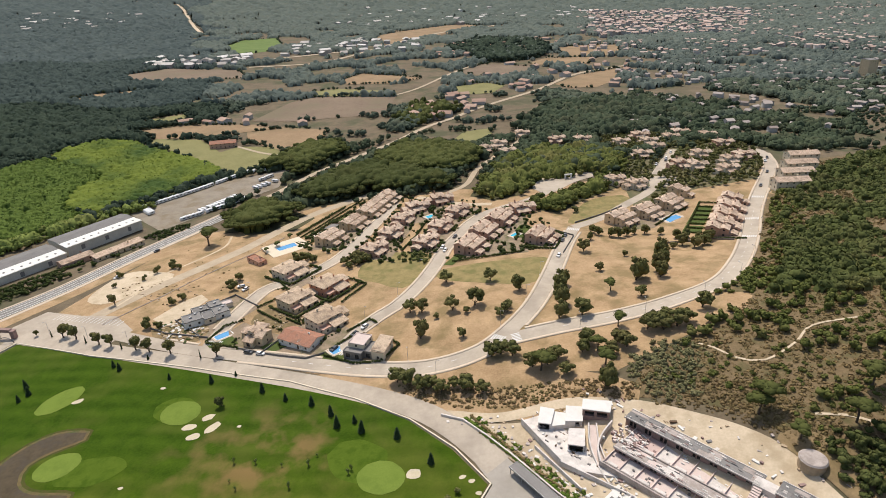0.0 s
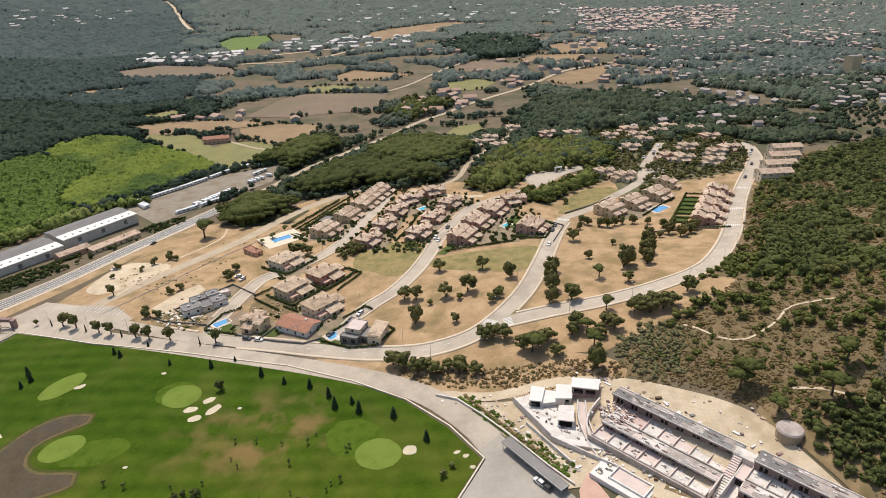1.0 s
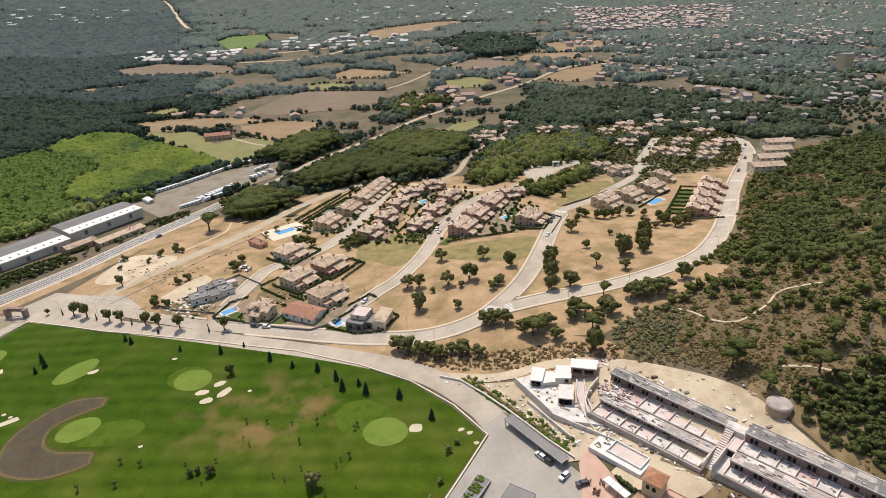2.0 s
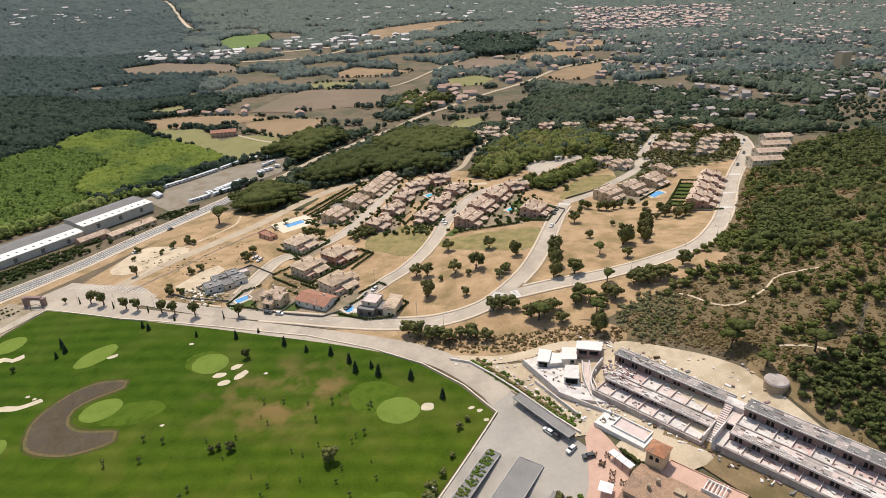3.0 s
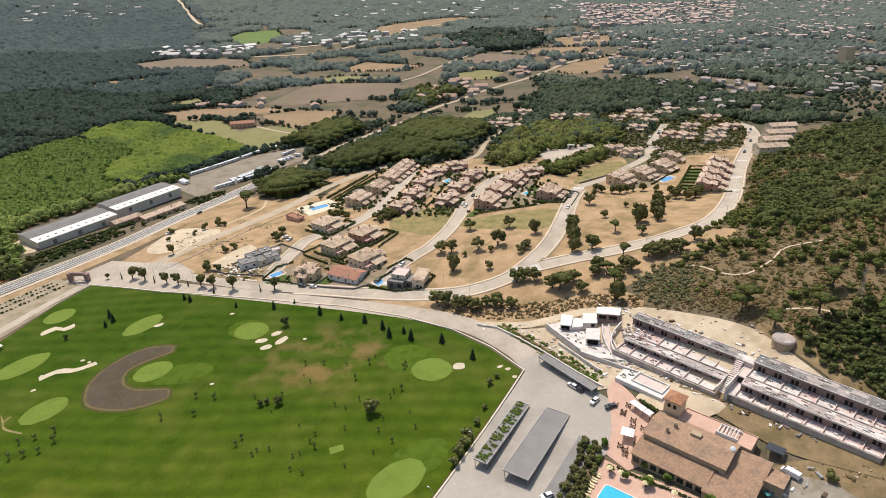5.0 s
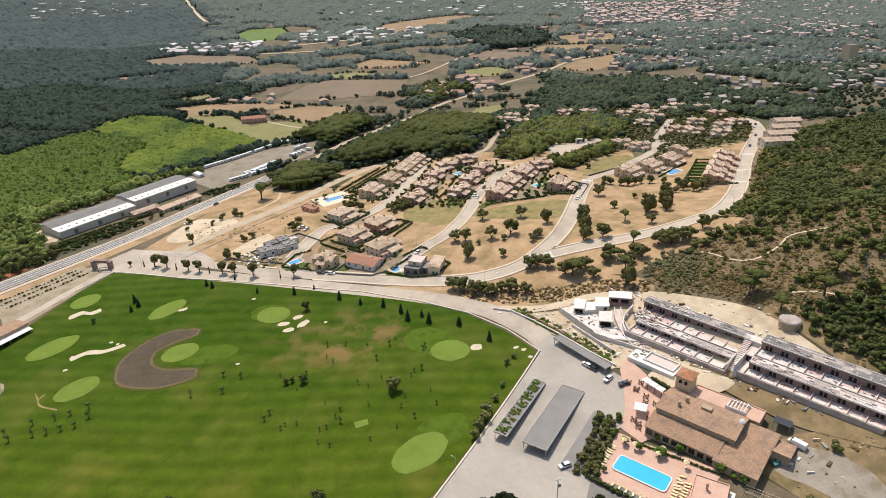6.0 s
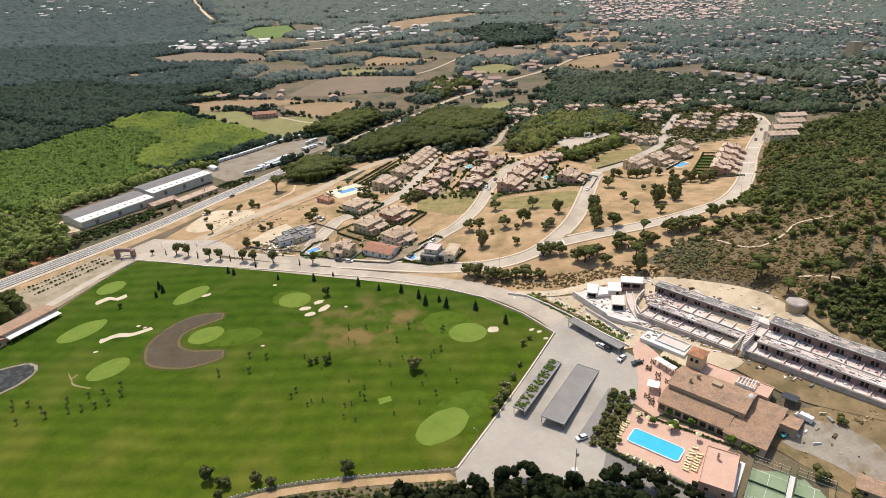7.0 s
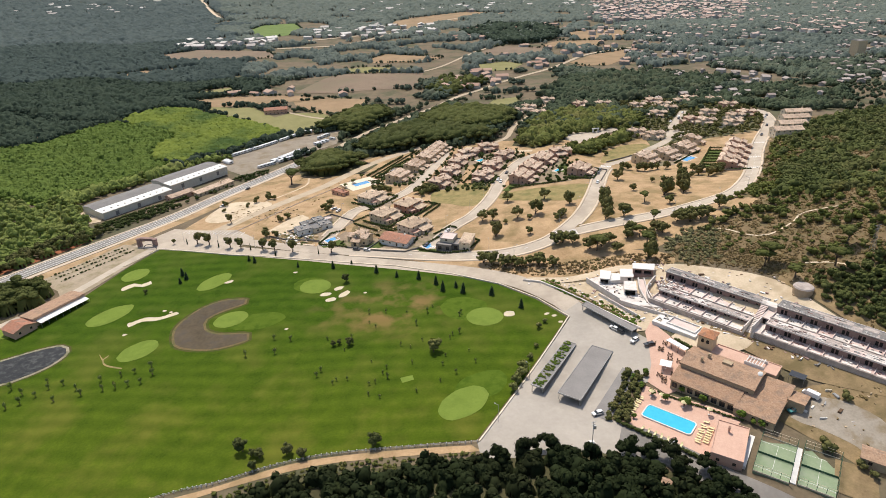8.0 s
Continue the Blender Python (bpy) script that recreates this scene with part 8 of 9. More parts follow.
def cafe_chair():
    root = tagged(new("cafe_chair"), "dark cafe chair on salmon paving", "chair", "cafe chairs")
    bm = bmesh.new()
    box(bm, -0.25, -0.25, 0.42, 0.25, 0.25, 0.48)
    part("seat", bm, TIMBER, root)
    bm = bmesh.new()
    box(bm, 0.2, -0.25, 0.48, 0.26, 0.25, 0.95)
    part("backrest", bm, TIMBER, root)
    for x in (-0.2, 0.2):
        for y in (-0.2, 0.2):
            bm = bmesh.new()
            box(bm, x - 0.025, y - 0.025, 0, x + 0.025, y + 0.025, 0.42)
            part("leg", bm, PAINT_DARK, root)
    return root


tables = [(38.5 + rng.uniform(0, 7), 111 + rng.uniform(0, 14), 0) for _ in range(7)] + [(36 + rng.uniform(0, 6), 101 + rng.uniform(0, 6), 0) for _ in range(4)]
park(cafe_set(), tables, 0.35)
chairs = [(x + 0.85 * math.cos(a), y + 0.85 * math.sin(a), math.degrees(a)) for x, y, _ in tables for a in (0.3, 1.9, 3.4, 5.0)]
park(cafe_chair(), chairs, 0.35)


def pergola():
    root = tagged(new("pergola"), "white flat awning on posts along the terrace", "pergola")
    for k in range(3):
        bm = bmesh.new()
        box(bm, -4.4 + 3 * k, -1.3, 2.75, -1.6 + 3 * k, 1.3, 2.9)
        part("canopy", bm, PAINT_WHITE, root, "white fabric awning")
    for x in (-4.3, -1.5, 1.5, 4.5):
        for y in (-1.2, 1.2):
            bm = bmesh.new()
            box(bm, x - 0.06, y - 0.06, -0.3, x + 0.06, y + 0.06, 2.75)
            part("post", bm, TIMBER, root)
    return root


settle(pergola(), 46.6, 118.4, -57, clear=3)

# carports
def carport(label, long, wide, tall, planted=0):
    root = tagged(new("carport"), label, "carport", "carports")
    bm = bmesh.new()
    box(bm, -wide / 2, -long / 2, tall, wide / 2, long / 2, tall + 0.22)
    part("roof", bm, FELT, root, "flat grey roof")
    bm = bmesh.new()
    for a in ((-wide / 2 - 0.12, -long / 2 - 0.12, wide / 2 + 0.12, -long / 2), (-wide / 2 - 0.12, long / 2, wide / 2 + 0.12, long / 2 + 0.12), (-wide / 2 - 0.12, -long / 2, -wide / 2, long / 2), (wide / 2, -long / 2, wide / 2 + 0.12, long / 2)):
        box(bm, a[0], a[1], tall - 0.1, a[2], a[3], tall + 0.4)
    part("fascia", bm, STEEL, root)
    # Wall added to give this open side the dark of its shade.
    bm = bmesh.new()
    box(bm, wide / 2 - 0.2, -long / 2 + 0.3, -0.6, wide / 2 - 0.02, long / 2 - 0.3, tall - 0.5)
    part("back_wall", bm, STONE, root, "dark low wall added for the shade on this side")
    n = max(2, int(long / 5))
    for k in range(n + 1):
        for x in (-wide / 2 + 0.3, wide / 2 - 0.3):
            bm = bmesh.new()
            y = -long / 2 + 0.3 + (long - 0.6) * k / n
            box(bm, x - 0.09, y - 0.09, -0.6, x + 0.09, y + 0.09, tall)
            part("post", bm, STEEL, root)
    if planted:
        rr = np.random.default_rng(7)
        verts, tris, m = [], [], 0
        for k in range(int(long * 6)):
            y = -long / 2 + long * rr.random()
            if math.sin(y * 1.25) < -0.8:
                continue
            v, f = BUSHY[rr.integers(len(BUSHY))]
            s = rr.uniform(0.5, 1.0)
            verts.append(v * (s, s, s * 0.8) + (rr.uniform(-wide / 2 + 0.2, wide / 2 - 0.9), y, tall + 0.45))
            tris.append(f + m)
            m += len(v)
        part("creeper", arrays_mesh("creeper", np.concatenate(verts), np.concatenate(tris), GARDEN_LEAVES), GARDEN_LEAVES, root, "green creeper over the roof")
    return root


settle(carport("planted carport with green creeper on its roof", 33, 4.8, 2.1, 1), -1.6, 115.5, -32.5, clear=0)
settle(carport("wide flat grey carport", 34.5, 8.6, 2.1), 9.5, 109.2, -33, clear=0)
settle(carport("long narrow grey carport against a bank", 27, 3.6, 2.4), 25.6, 141.5, 36, clear=0)
wall_line("bank_wall", "pale retaining wall of the car park bank", "wall", [(-6, 181), (2, 177), (10, 168), (18, 158), (30, 141.5), (37, 133)], 1.1, 0.5, CONCRETE, 0.0)


def posted(name, label, category, x, y, tall, r=0.09, arm=0.0, base=True):
    root = tagged(new(name), label, category)
    bm = bmesh.new()
    trunk(bm, 0, 0, -0.4, 0, 0, tall, r, r * 0.6)
    part("pole", bm, STEEL, root)
    if arm:
        bm = bmesh.new()
        trunk(bm, 0, 0, tall - 0.1, arm, 0, tall + 0.25, 0.05, 0.04)
        part("arm", bm, STEEL, root)
        bm = bmesh.new()
        box(bm, arm - 0.15, -0.14, tall + 0.15, arm + 0.5, 0.14, tall + 0.32)
        part("lamp_head", bm, STEEL, root)
    if base:
        bm = bmesh.new()
        box(bm, -0.25, -0.25, -0.4, 0.25, 0.25, 0.15)
        part("base", bm, CONCRETE, root)
    settle(root, x, y, 0, clear=0)
    return root


lamp = posted("street_lamp", "grey steel street lamp beside a street", "street lamp", -8, 203.5, 7.5, 0.09, 1.2)
for points, off, first in (([(-130, 243.5), (-81, 228.8), (-57, 220.5), (-34.5, 213.4), (-12.9, 209.6), (6.2, 213)], 5.6, 0), ([(19.4, 222), (35.2, 242.7), (47.8, 271.5), (63.8, 318.2)], 5.5, 0), ([(43, 223.4), (94.8, 231.9), (119.4, 244.6), (139.4, 269.9), (160.9, 306.3), (183.5, 350.2), (222.5, 414.8)], -5.5, 0),
        ([(-44.5, 244.2), (-26.8, 263.9), (-9.9, 302), (4.9, 347.2)], 5.2, 0), ([(-113, 256), (-102.4, 294.9), (-68.4, 330.3), (-52.9, 379.6)], 5.2, 0), ([(-10, 118), (-33, 81)], 2.5, 0), ([(-216, 262), (-112.5, 226)], 8, 0)):
    line = spline(points, 1.0)
    way = np.gradient(line, axis=0)
    way /= np.linalg.norm(way, axis=1)[:, None]
    for k in range(8, len(line) - 4, 26):
        x, y = line[k] + np.array([-way[k, 1], way[k, 0]]) * off
        turn = math.degrees(math.atan2(way[k, 1], way[k, 0])) + (-90 if off > 0 else 90)
        copy_thing(lamp, Matrix.Translation((x, y, float(H(x, y)))) @ Matrix.Rotation(radians(turn), 4, "Z"))
lamp["group"] = "street lamps"


def line_pole(x, y, tall):
    root = tagged(new("power_pole"), "timber power pole with a transformer on a white plinth", "pole")
    bm = bmesh.new()
    trunk(bm, 0, 0, -0.5, 0, 0, tall, 0.2, 0.13)
    part("pole", bm, CONCRETE, root)
    bm = bmesh.new()
    box(bm, -0.9, -0.08, tall - 0.5, 0.9, 0.08, tall - 0.35)
    box(bm, -0.7, -0.08, tall - 1.5, 0.7, 0.08, tall - 1.35)
    part("crossarm", bm, STEEL, root)
    bm = bmesh.new()
    box(bm, 0.15, -0.4, tall - 3.2, 0.9, 0.4, tall - 2.0)
    part("transformer", bm, STEEL, root)
    bm = bmesh.new()
    box(bm, -0.9, -0.9, -0.5, 0.9, 0.9, 0.7)
    part("plinth", bm, WHITE, root)
    return settle(root, x, y, 15, clear=2)


line_pole(4, 74.5, 9.5)


def pylon(x, y, tall=14):
    root = tagged(new("power_pylon"), "slim lattice steel pylon among scrub", "pylon")
    bm = bmesh.new()
    for sx in (-1, 1):
        for sy in (-1, 1):
            trunk(bm, sx * 0.9, sy * 0.9, -0.5, sx * 0.2, sy * 0.2, tall, 0.07, 0.05, 4)
    part("leg", bm, STEEL, root)
    bm = bmesh.new()
    for k in range(9):
        z0, z1 = tall * k / 9, tall * (k + 1) / 9
        r0, r1 = 0.9 - 0.7 * k / 9, 0.9 - 0.7 * (k + 1) / 9
        for (a, b), (c, d) in (((-1, -1), (1, -1)), ((1, -1), (1, 1)), ((1, 1), (-1, 1)), ((-1, 1), (-1, -1))):
            trunk(bm, a * r0, b * r0, z0, c * r1, d * r1, z1, 0.03, 0.03, 3)
    part("bracing", bm, STEEL, root)
    bm = bmesh.new()
    for z in (tall, tall - 1.6):
        trunk(bm, -2.0, 0, z - 0.2, 2.0, 0, z, 0.08, 0.08, 4)
    part("crossarm", bm, STEEL, root)
    return settle(root, x, y, 20, clear=2)


pylon(135.7, 149.5)
hut = tagged(new("pump_hut"), "small white plastered pump hut among dark trees", "hut")
body(hut, -1.3, -1.1, 1.3, 1.1, 3.4, "gable_x", 0.4, WHITE, OLD_TILES, "s", over=0.25, win=(0.6, 0.8))
settle(hut, 21.8, 54, -30, clear=2.4)
copy_thing(lamp, Matrix.Translation((25.9, 64.5, float(H(25.9, 64.5)))) @ Matrix.Rotation(0.6, 4, "Z"))
CLEAR.append((25.9, 64, 1.6))


# padel courts
def court(x, y, turn, z):
    root = tagged(new("padel_court"), "green padel court with white lines inside fences", "court", "padel courts")
    root.matrix_basis = Matrix.Translation((x, y, z)) @ Matrix.Rotation(radians(turn), 4, "Z")
    bm = bmesh.new()
    box(bm, -5, -9, -1.5, 5, 9, 0.0)
    part("surface", bm, COURT, root)
    bm = bmesh.new()
    for a in ((-5, -6.3, 5, -6.2), (-5, 6.2, 5, 6.3), (-0.05, -6.2, 0.05, 6.2)):
        box(bm, *a[:2], 0.0, *a[2:], 0.012)
    part("lines", bm, LINE, root, "white court lines")
    bm = bmesh.new()
    box(bm, -5, -0.02, 0.1, 5, 0.02, 0.9)
    part("net", bm, NET, root)
    for x0 in (-5.05, 5.05):
        for k in range(7):
            bm = bmesh.new()
            y0 = -9 + 3 * k
            box(bm, x0 - 0.05, y0 - 0.05, 0, x0 + 0.05, y0 + 0.05, 3.2)
            part("post", bm, NET, root)
        bm = bmesh.new()
        for z0 in (0.9, 2.0, 3.1):
            box(bm, x0 - 0.03, -9, z0, x0 + 0.03, 9, z0 + 0.06)
        part("rail", bm, NET, root)
    for y0 in (-9.05, 9.05):
        bm = bmesh.new()
        box(bm, -5.05, y0 - 0.04, 0, 5.05, y0 + 0.04, 0.5)
        box(bm, -5.05, y0 - 0.03, 2.0, 5.05, y0 + 0.03, 2.07)
        box(bm, -5.05, y0 - 0.03, 3.1, 5.05, y0 + 0.03, 3.17)
        part("end_wall", bm, CREAM, root)
        for k in range(5):
            bm = bmesh.new()
            box(bm, -5 + 2.5 * k - 0.05, y0 - 0.05, 0.5, -5 + 2.5 * k + 0.05, y0 + 0.05, 3.2)
            part("post", bm, NET, root)
    return root


TURN = -34.5
court(58.9, 63.0, TURN, 8.0)
court(69.4, 57.0, TURN, 8.0)
for x, y in ((52.6, 67.4), (64.2, 60.0)):
    bm = bmesh.new()
    box(bm, -1.0, -8.6, -1.5, 0.6, 8.6, 0.05)
    me = bpy.data.meshes.new("court_path")
    bm.normal_update()
    bm.to_mesh(me)
    bm.free()
    me.materials.append(WHITE)
    ob = tagged(new("court_path", me), "white concrete path between the courts", kind="structure")
    ob.matrix_basis = Matrix.Translation((x, y, 8.0)) @ Matrix.Rotation(radians(TURN), 4, "Z")
drape("bare_court", [(77, 62), (86, 56), (80, 44), (70, 50)], 0.2, DRY_BANK, 4, False, "bare reddish earth beside the courts")
for x, y, rad in ((59, 63, 11), (69, 57, 11), (32, 83, 16), (48, 69, 10), (40, 92, 6)):
    CLEAR.append((x, y, rad))

# hedges and garden plants of the hotel
rng = random.Random(40)
strip = [(27 - 13.5 * k / 11 + side + rng.uniform(-0.5, 0.5), 108 - 23 * k / 11 + rng.uniform(-0.6, 0.6) - 0.5 * side) for k in range(12) for side in (-1.4, 1.2, 3.6)]
scatter("bushy_trees", "dense dark bushy trees between car park and pool deck", "trees", ROUND, OAK_LEAVES, np.array([p[0] for p in strip]), np.array([p[1] for p in strip]), np.array([rng.uniform(1.5, 2.4) for p in strip]), 0.75, 40)

hedge([(14.5, 83), (22, 76), (29.5, 70), (37, 64)], 2.0, 1.5, seed=42, label="clipped hedge along the pool deck")
hedge([(33, 97.5), (41, 90.5), (50, 83), (56, 79)], 1.2, 1.0, seed=43, label="low hedge between pool and terrace")
hedge([(48, 124), (52, 118), (55, 114)], 1.6, 1.6, seed=44, label="shrubs beside the terrace")
hedge([(3, 178), (8, 171), (14, 163), (22, 152.5), (30, 143), (36, 136.5)], 1.1, 1.7, GARDEN_LEAVES, "green planted bank above the car park", 45)
hedge([(5, 178.5), (11, 170), (18, 160.5), (26, 150), (34, 140.5)], 0.9, 1.5, SCRUB_LEAVES, "dry shrubs on the bank above the car park", 46)
garden_tree = tree("garden_tree", "small bright green garden tree by the pool", ROUND, GARDEN_LEAVES, 3.6, 0.25, 1.7, 4, group="garden trees")
plant_out(garden_tree, [(31, 96.5, .8), (34.5, 93.3, .9), (39.3, 88.8, 1.2), (41, 96, .8), (46.5, 90.3, .9), (55, 80.5, 1.0), (28, 100, .8), (61, 76.5, .9), (26, 104, .8), (31, 107, .8), (20.5, 84.5, .6), (58, 78, .7)], seed=15)
yard_tree = tree("yard_tree", "round dark oak in the yard", ROUND, OAK_LEAVES, 4.6, 0.15, 2.7, 3, group="wild trees")
plant_out(yard_tree, [(75.9, 65.5, 1.1), (82.4, 58, .8), (92, 84, .8), (110, 80, .9), (84, 54, .6)], seed=16)


# vehicles and stores in the gravel yard
teal_car = car(PAINT_TEAL, "small teal car parked by the hotel wing")
park(teal_car, [(74.2, 82.5, 20)])


def delivery_van():
    root = tagged(new("van"), "white panel van parked in the gravel yard", "van")
    bm = bmesh.new()
    prof = [(-2.7, 0.4), (-2.75, 1.1), (-2.1, 1.35), (-1.5, 2.1), (-1.1, 2.2), (2.7, 2.2), (2.75, 0.4)]
    rows = [[bm.verts.new((x, s * 0.95, z)) for x, z in prof] for s in (-1, 1)]
    for k in range(7):
        bm.faces.new((rows[0][k], rows[0][(k + 1) % 7], rows[1][(k + 1) % 7], rows[1][k]))
    bm.faces.new(rows[0][::-1])
    bm.faces.new(rows[1])
    bmesh.ops.recalc_face_normals(bm, faces=bm.faces)
    part("body", bm, PAINT_WHITE, root)
    bm = bmesh.new()
    v = [bm.verts.new(p) for p in ((-2.12, -0.85, 1.40), (-2.12, 0.85, 1.40), (-1.56, 0.8, 2.08), (-1.56, -0.8, 2.08))]
    bm.faces.new(v[::-1])
    part("windscreen", bm, GLASS, root)
    for x in (-1.7, 1.7):
        for y in (-0.85, 0.85):
            wheel = part("wheel", SHARED["wheel"], RUBBER, root)
            wheel.location = (x, y, 0.33)
            part("rim", SHARED["rim"], STEEL, wheel)
    return root


park(delivery_van(), [(82.3, 87.6, -52)])


def yard_shelter():
    root = tagged(new("yard_shelter"), "dark open shelter against the hotel wing", "shelter")
    bm = bmesh.new()
    box(bm, -2.6, -1.8, 2.5, 2.6, 1.8, 2.65)
    part("roof", bm, PAINT_DARK, root)
    for x in (-2.4, 2.4):
        for y in (-1.6, 1.6):
            bm = bmesh.new()
            box(bm, x - 0.06, y - 0.06, -0.4, x + 0.06, y + 0.06, 2.5)
            part("post", bm, STEEL, root)
    return root


settle(yard_shelter(), 81.5, 95.5, -42, clear=3)
yard = random.Random(12)
for k in range(13):
    x, y = yard.uniform(73, 92), yard.uniform(74, 95)
    if x - 73 < (95 - y) * 0.1:
        continue
    bm = bmesh.new()
    a, b, c = yard.uniform(0.4, 2.6), yard.uniform(0.3, 1.1), yard.uniform(0.12, 0.7)
    box(bm, -a / 2, -b / 2, -0.1, a / 2, b / 2, c)
    box(bm, -a / 2 + 0.1, -b / 2 + 0.05, c, a / 2 - 0.15, b / 2 - 0.05, c + 0.1)
    me = bpy.data.meshes.new("scrap_heap")
    bm.normal_update()
    bm.to_mesh(me)
    bm.free()
    me.materials.append(yard.choice((WHITE, CONCRETE, TIMBER, OLD_STONE, STEEL, CREAM)))
    ob = tagged(new("scrap_board", me), "stack of scrap and boards in the gravel yard", "scrap heap", "scrap in the yard")
    ob.matrix_basis = Matrix.Translation((x, y, float(H(x, y)) + 0.2)) @ Matrix.Rotation(yard.uniform(0, 6), 4, "Z")
rubble_field("rubble", "stones and rubbish on the hillside site road", [(-8, 178), (24, 176), (60, 174), (98, 149), (112, 128), (108, 124), (92, 144), (56, 168), (24, 170), (4, 172)], 22, (CONCRETE, OLD_STONE, WEATHERED_SHADED), 24, (0.2, 0.8))
rubble_field("rubble", "builders rubble below the terraced hotel", [(18, 160), (34, 150), (46, 138), (58, 130), (84, 108), (100, 92), (106, 90), (88, 110), (66, 132), (44, 150), (28, 166)], 40, (CONCRETE, BLOCKWORK, WEATHERED_SHADED), 25, (0.2, 0.8))
rubble_field("rubble", "stones and scrap over the gravel yard", [(70, 84), (84, 92), (112, 84), (124, 70), (112, 50), (88, 52), (78, 66)], 30, (OLD_STONE, DRY_BANK), 26, (0.15, 0.5))

# ---- masses of plants ----
# stone pine groves round the estate
wood("pine_grove", "dense dark stone pine grove by the dirt road", [(-168, 428), (-150, 456), (-120, 438), (-98, 415), (-108, 392), (-140, 392), (-160, 400)], 5.4, UMBRELLA, PINE_NEEDLES, 5.2, 1.4, 21, 0.97, even=0.6, grid=1.0, depth=0.45, leaves=26, leaf=0.09)
wood("pine_grove", "broad flat-topped stone pine grove", [(-72, 530), (-44, 578), (-5, 560), (29, 528), (22, 480), (-10, 474), (-40, 486)], 5.4, UMBRELLA, PINE_NEEDLES, 5.2, 1.4, 22, 0.97, even=0.6, grid=1.0, depth=0.45, leaves=26, leaf=0.09)
wood("pine_grove", "stone pine grove beside the far road", [(-176, 548), (-146, 606), (-112, 608), (-92, 560), (-112, 530), (-134, 516)], 5.4, UMBRELLA, PINE_NEEDLES, 5.2, 1.4, 23, 0.97, even=0.6, grid=1.0, depth=0.45, leaves=26, leaf=0.09)
wood("pine_grove", "dark stone pines above the row houses", [(-128, 462), (-98, 512), (-60, 520), (-34, 498), (6, 446), (-6, 434), (-40, 442), (-80, 446), (-108, 448)], 5.4, UMBRELLA, SHADED_PINE, 5.2, 1.4, 24, 0.97, even=0.6, grid=1.0, depth=0.45, leaves=26, leaf=0.09)
wood("mixed_grove", "thick green oak wood behind the estate", [(14, 416), (30, 470), (50, 516), (90, 532), (126, 528), (144, 486), (130, 446), (104, 450), (84, 440), (68, 436), (50, 410), (30, 402)], 5.2, WOODY, SLOPE_LEAVES, 4.2, 0.9, 25, 0.97, grid=1.2, leaves=26, leaf=0.16)
wood("mixed_grove", "small oak wood by the grass triangle", [(48, 382), (62, 398), (74, 398), (86, 416), (114, 444), (130, 426), (112, 412), (90, 394), (70, 372)], 4.8, WOODY, SLOPE_LEAVES, 3.9, 0.9, 26, 0.97, 0.5, grid=1.1, leaves=26, leaf=0.16)
wood("garden_trees_mass", "garden trees and shrubs among the houses", [(112, 350), (134, 376), (150, 400), (176, 404), (214, 408), (246, 470), (240, 580), (150, 580), (110, 545), (150, 490), (120, 440), (150, 420)], 4.4, WOODY, OAK_LEAVES, 2.7, 0.9, 27, 0.9, 0.8)
wood("garden_trees_mass", "shrubs in the gardens of the row houses", [(-100, 356), (-84, 346), (-46, 318), (0, 304), (60, 310), (66, 336), (50, 386), (-34, 434), (-64, 440)], 3.4, WOODY, HEDGE_LEAVES, 1.9, 0.7, 28, 0.42, 0.6)
rng = random.Random(31)
ring = []
for x, y in ((-88, 304), (-78, 269.5), (-65, 283.5), (-61.5, 252), (-92.5, 246), (-70.5, 240.5), (-37, 226.5), (-125, 268), (-46, 332), (-38, 357), (-31.5, 381), (-15.2, 334), (-6.5, 358), (4.5, 382), (10, 319), (19, 340), (30, 360), (51, 325), (103, 351), (122, 362), (141, 375)):
    a0 = rng.uniform(0, 6.28)
    for k in range(15):
        a, d = a0 + 0.16 * k + (2.2 if k > 7 else 0), rng.uniform(9.6, 11.5)
        ring.append((x + d * math.cos(a), y + d * math.sin(a), rng.uniform(0.7, 1.7)))
ring = np.array(ring)
ring = ring[clear_of(ring[:, 0], ring[:, 1], 0.8)]
scatter("plot_shrubs", "dark shrubs along the plot borders of the houses", "shrubs", BUSHY, HEDGE_LEAVES, ring[:, 0], ring[:, 1], ring[:, 2], 0.6, 59)
# hillside
wood("slope_scrub", "dry grey-green scrub on the brown hillside", [(62, 182), (84, 170), (100, 152), (112, 132), (122, 104), (200, 50), (320, 120), (320, 260), (230, 240), (150, 230), (126, 226), (104, 206), (80, 198)], 1.9, TUFT, SCRUB_LEAVES, 1.35, 0.12, 31, 0.95, 0.4, 0.18, 5)
wood("slope_scrub", "dark green bushes among the brown scrub", [(66, 184), (86, 172), (104, 150), (122, 112), (200, 60), (320, 120), (320, 250), (150, 230), (104, 206)], 3.4, BUSHY, SLOPE_LEAVES, 1.8, 0.4, 56, 0.55, 1.0, 0.42, 14)
wood("slope_wood", "dense green oak and pine wood on the hillside", [(132, 226), (160, 214), (210, 200), (330, 180), (420, 300), (470, 520), (330, 470), (266, 426), (214, 370), (182, 316), (156, 262), (146, 244)], 4.2, MIDDLE, HILL_LEAVES, 3.3, 0.7, 32, 0.97, 1.2, 0.30, 22, grid=1.4, depth=1.1, tops=MIDDLE)
wood("slope_scrub", "brown scrub in the clearings of the hillside wood", [(130, 228), (210, 202), (330, 182), (420, 300), (470, 520), (330, 470), (258, 432), (206, 370), (170, 312), (146, 262)], 2.6, TUFT, SCRUB_LEAVES, 1.8, 0.15, 57, 0.95, 1.0, 0.36, 9)
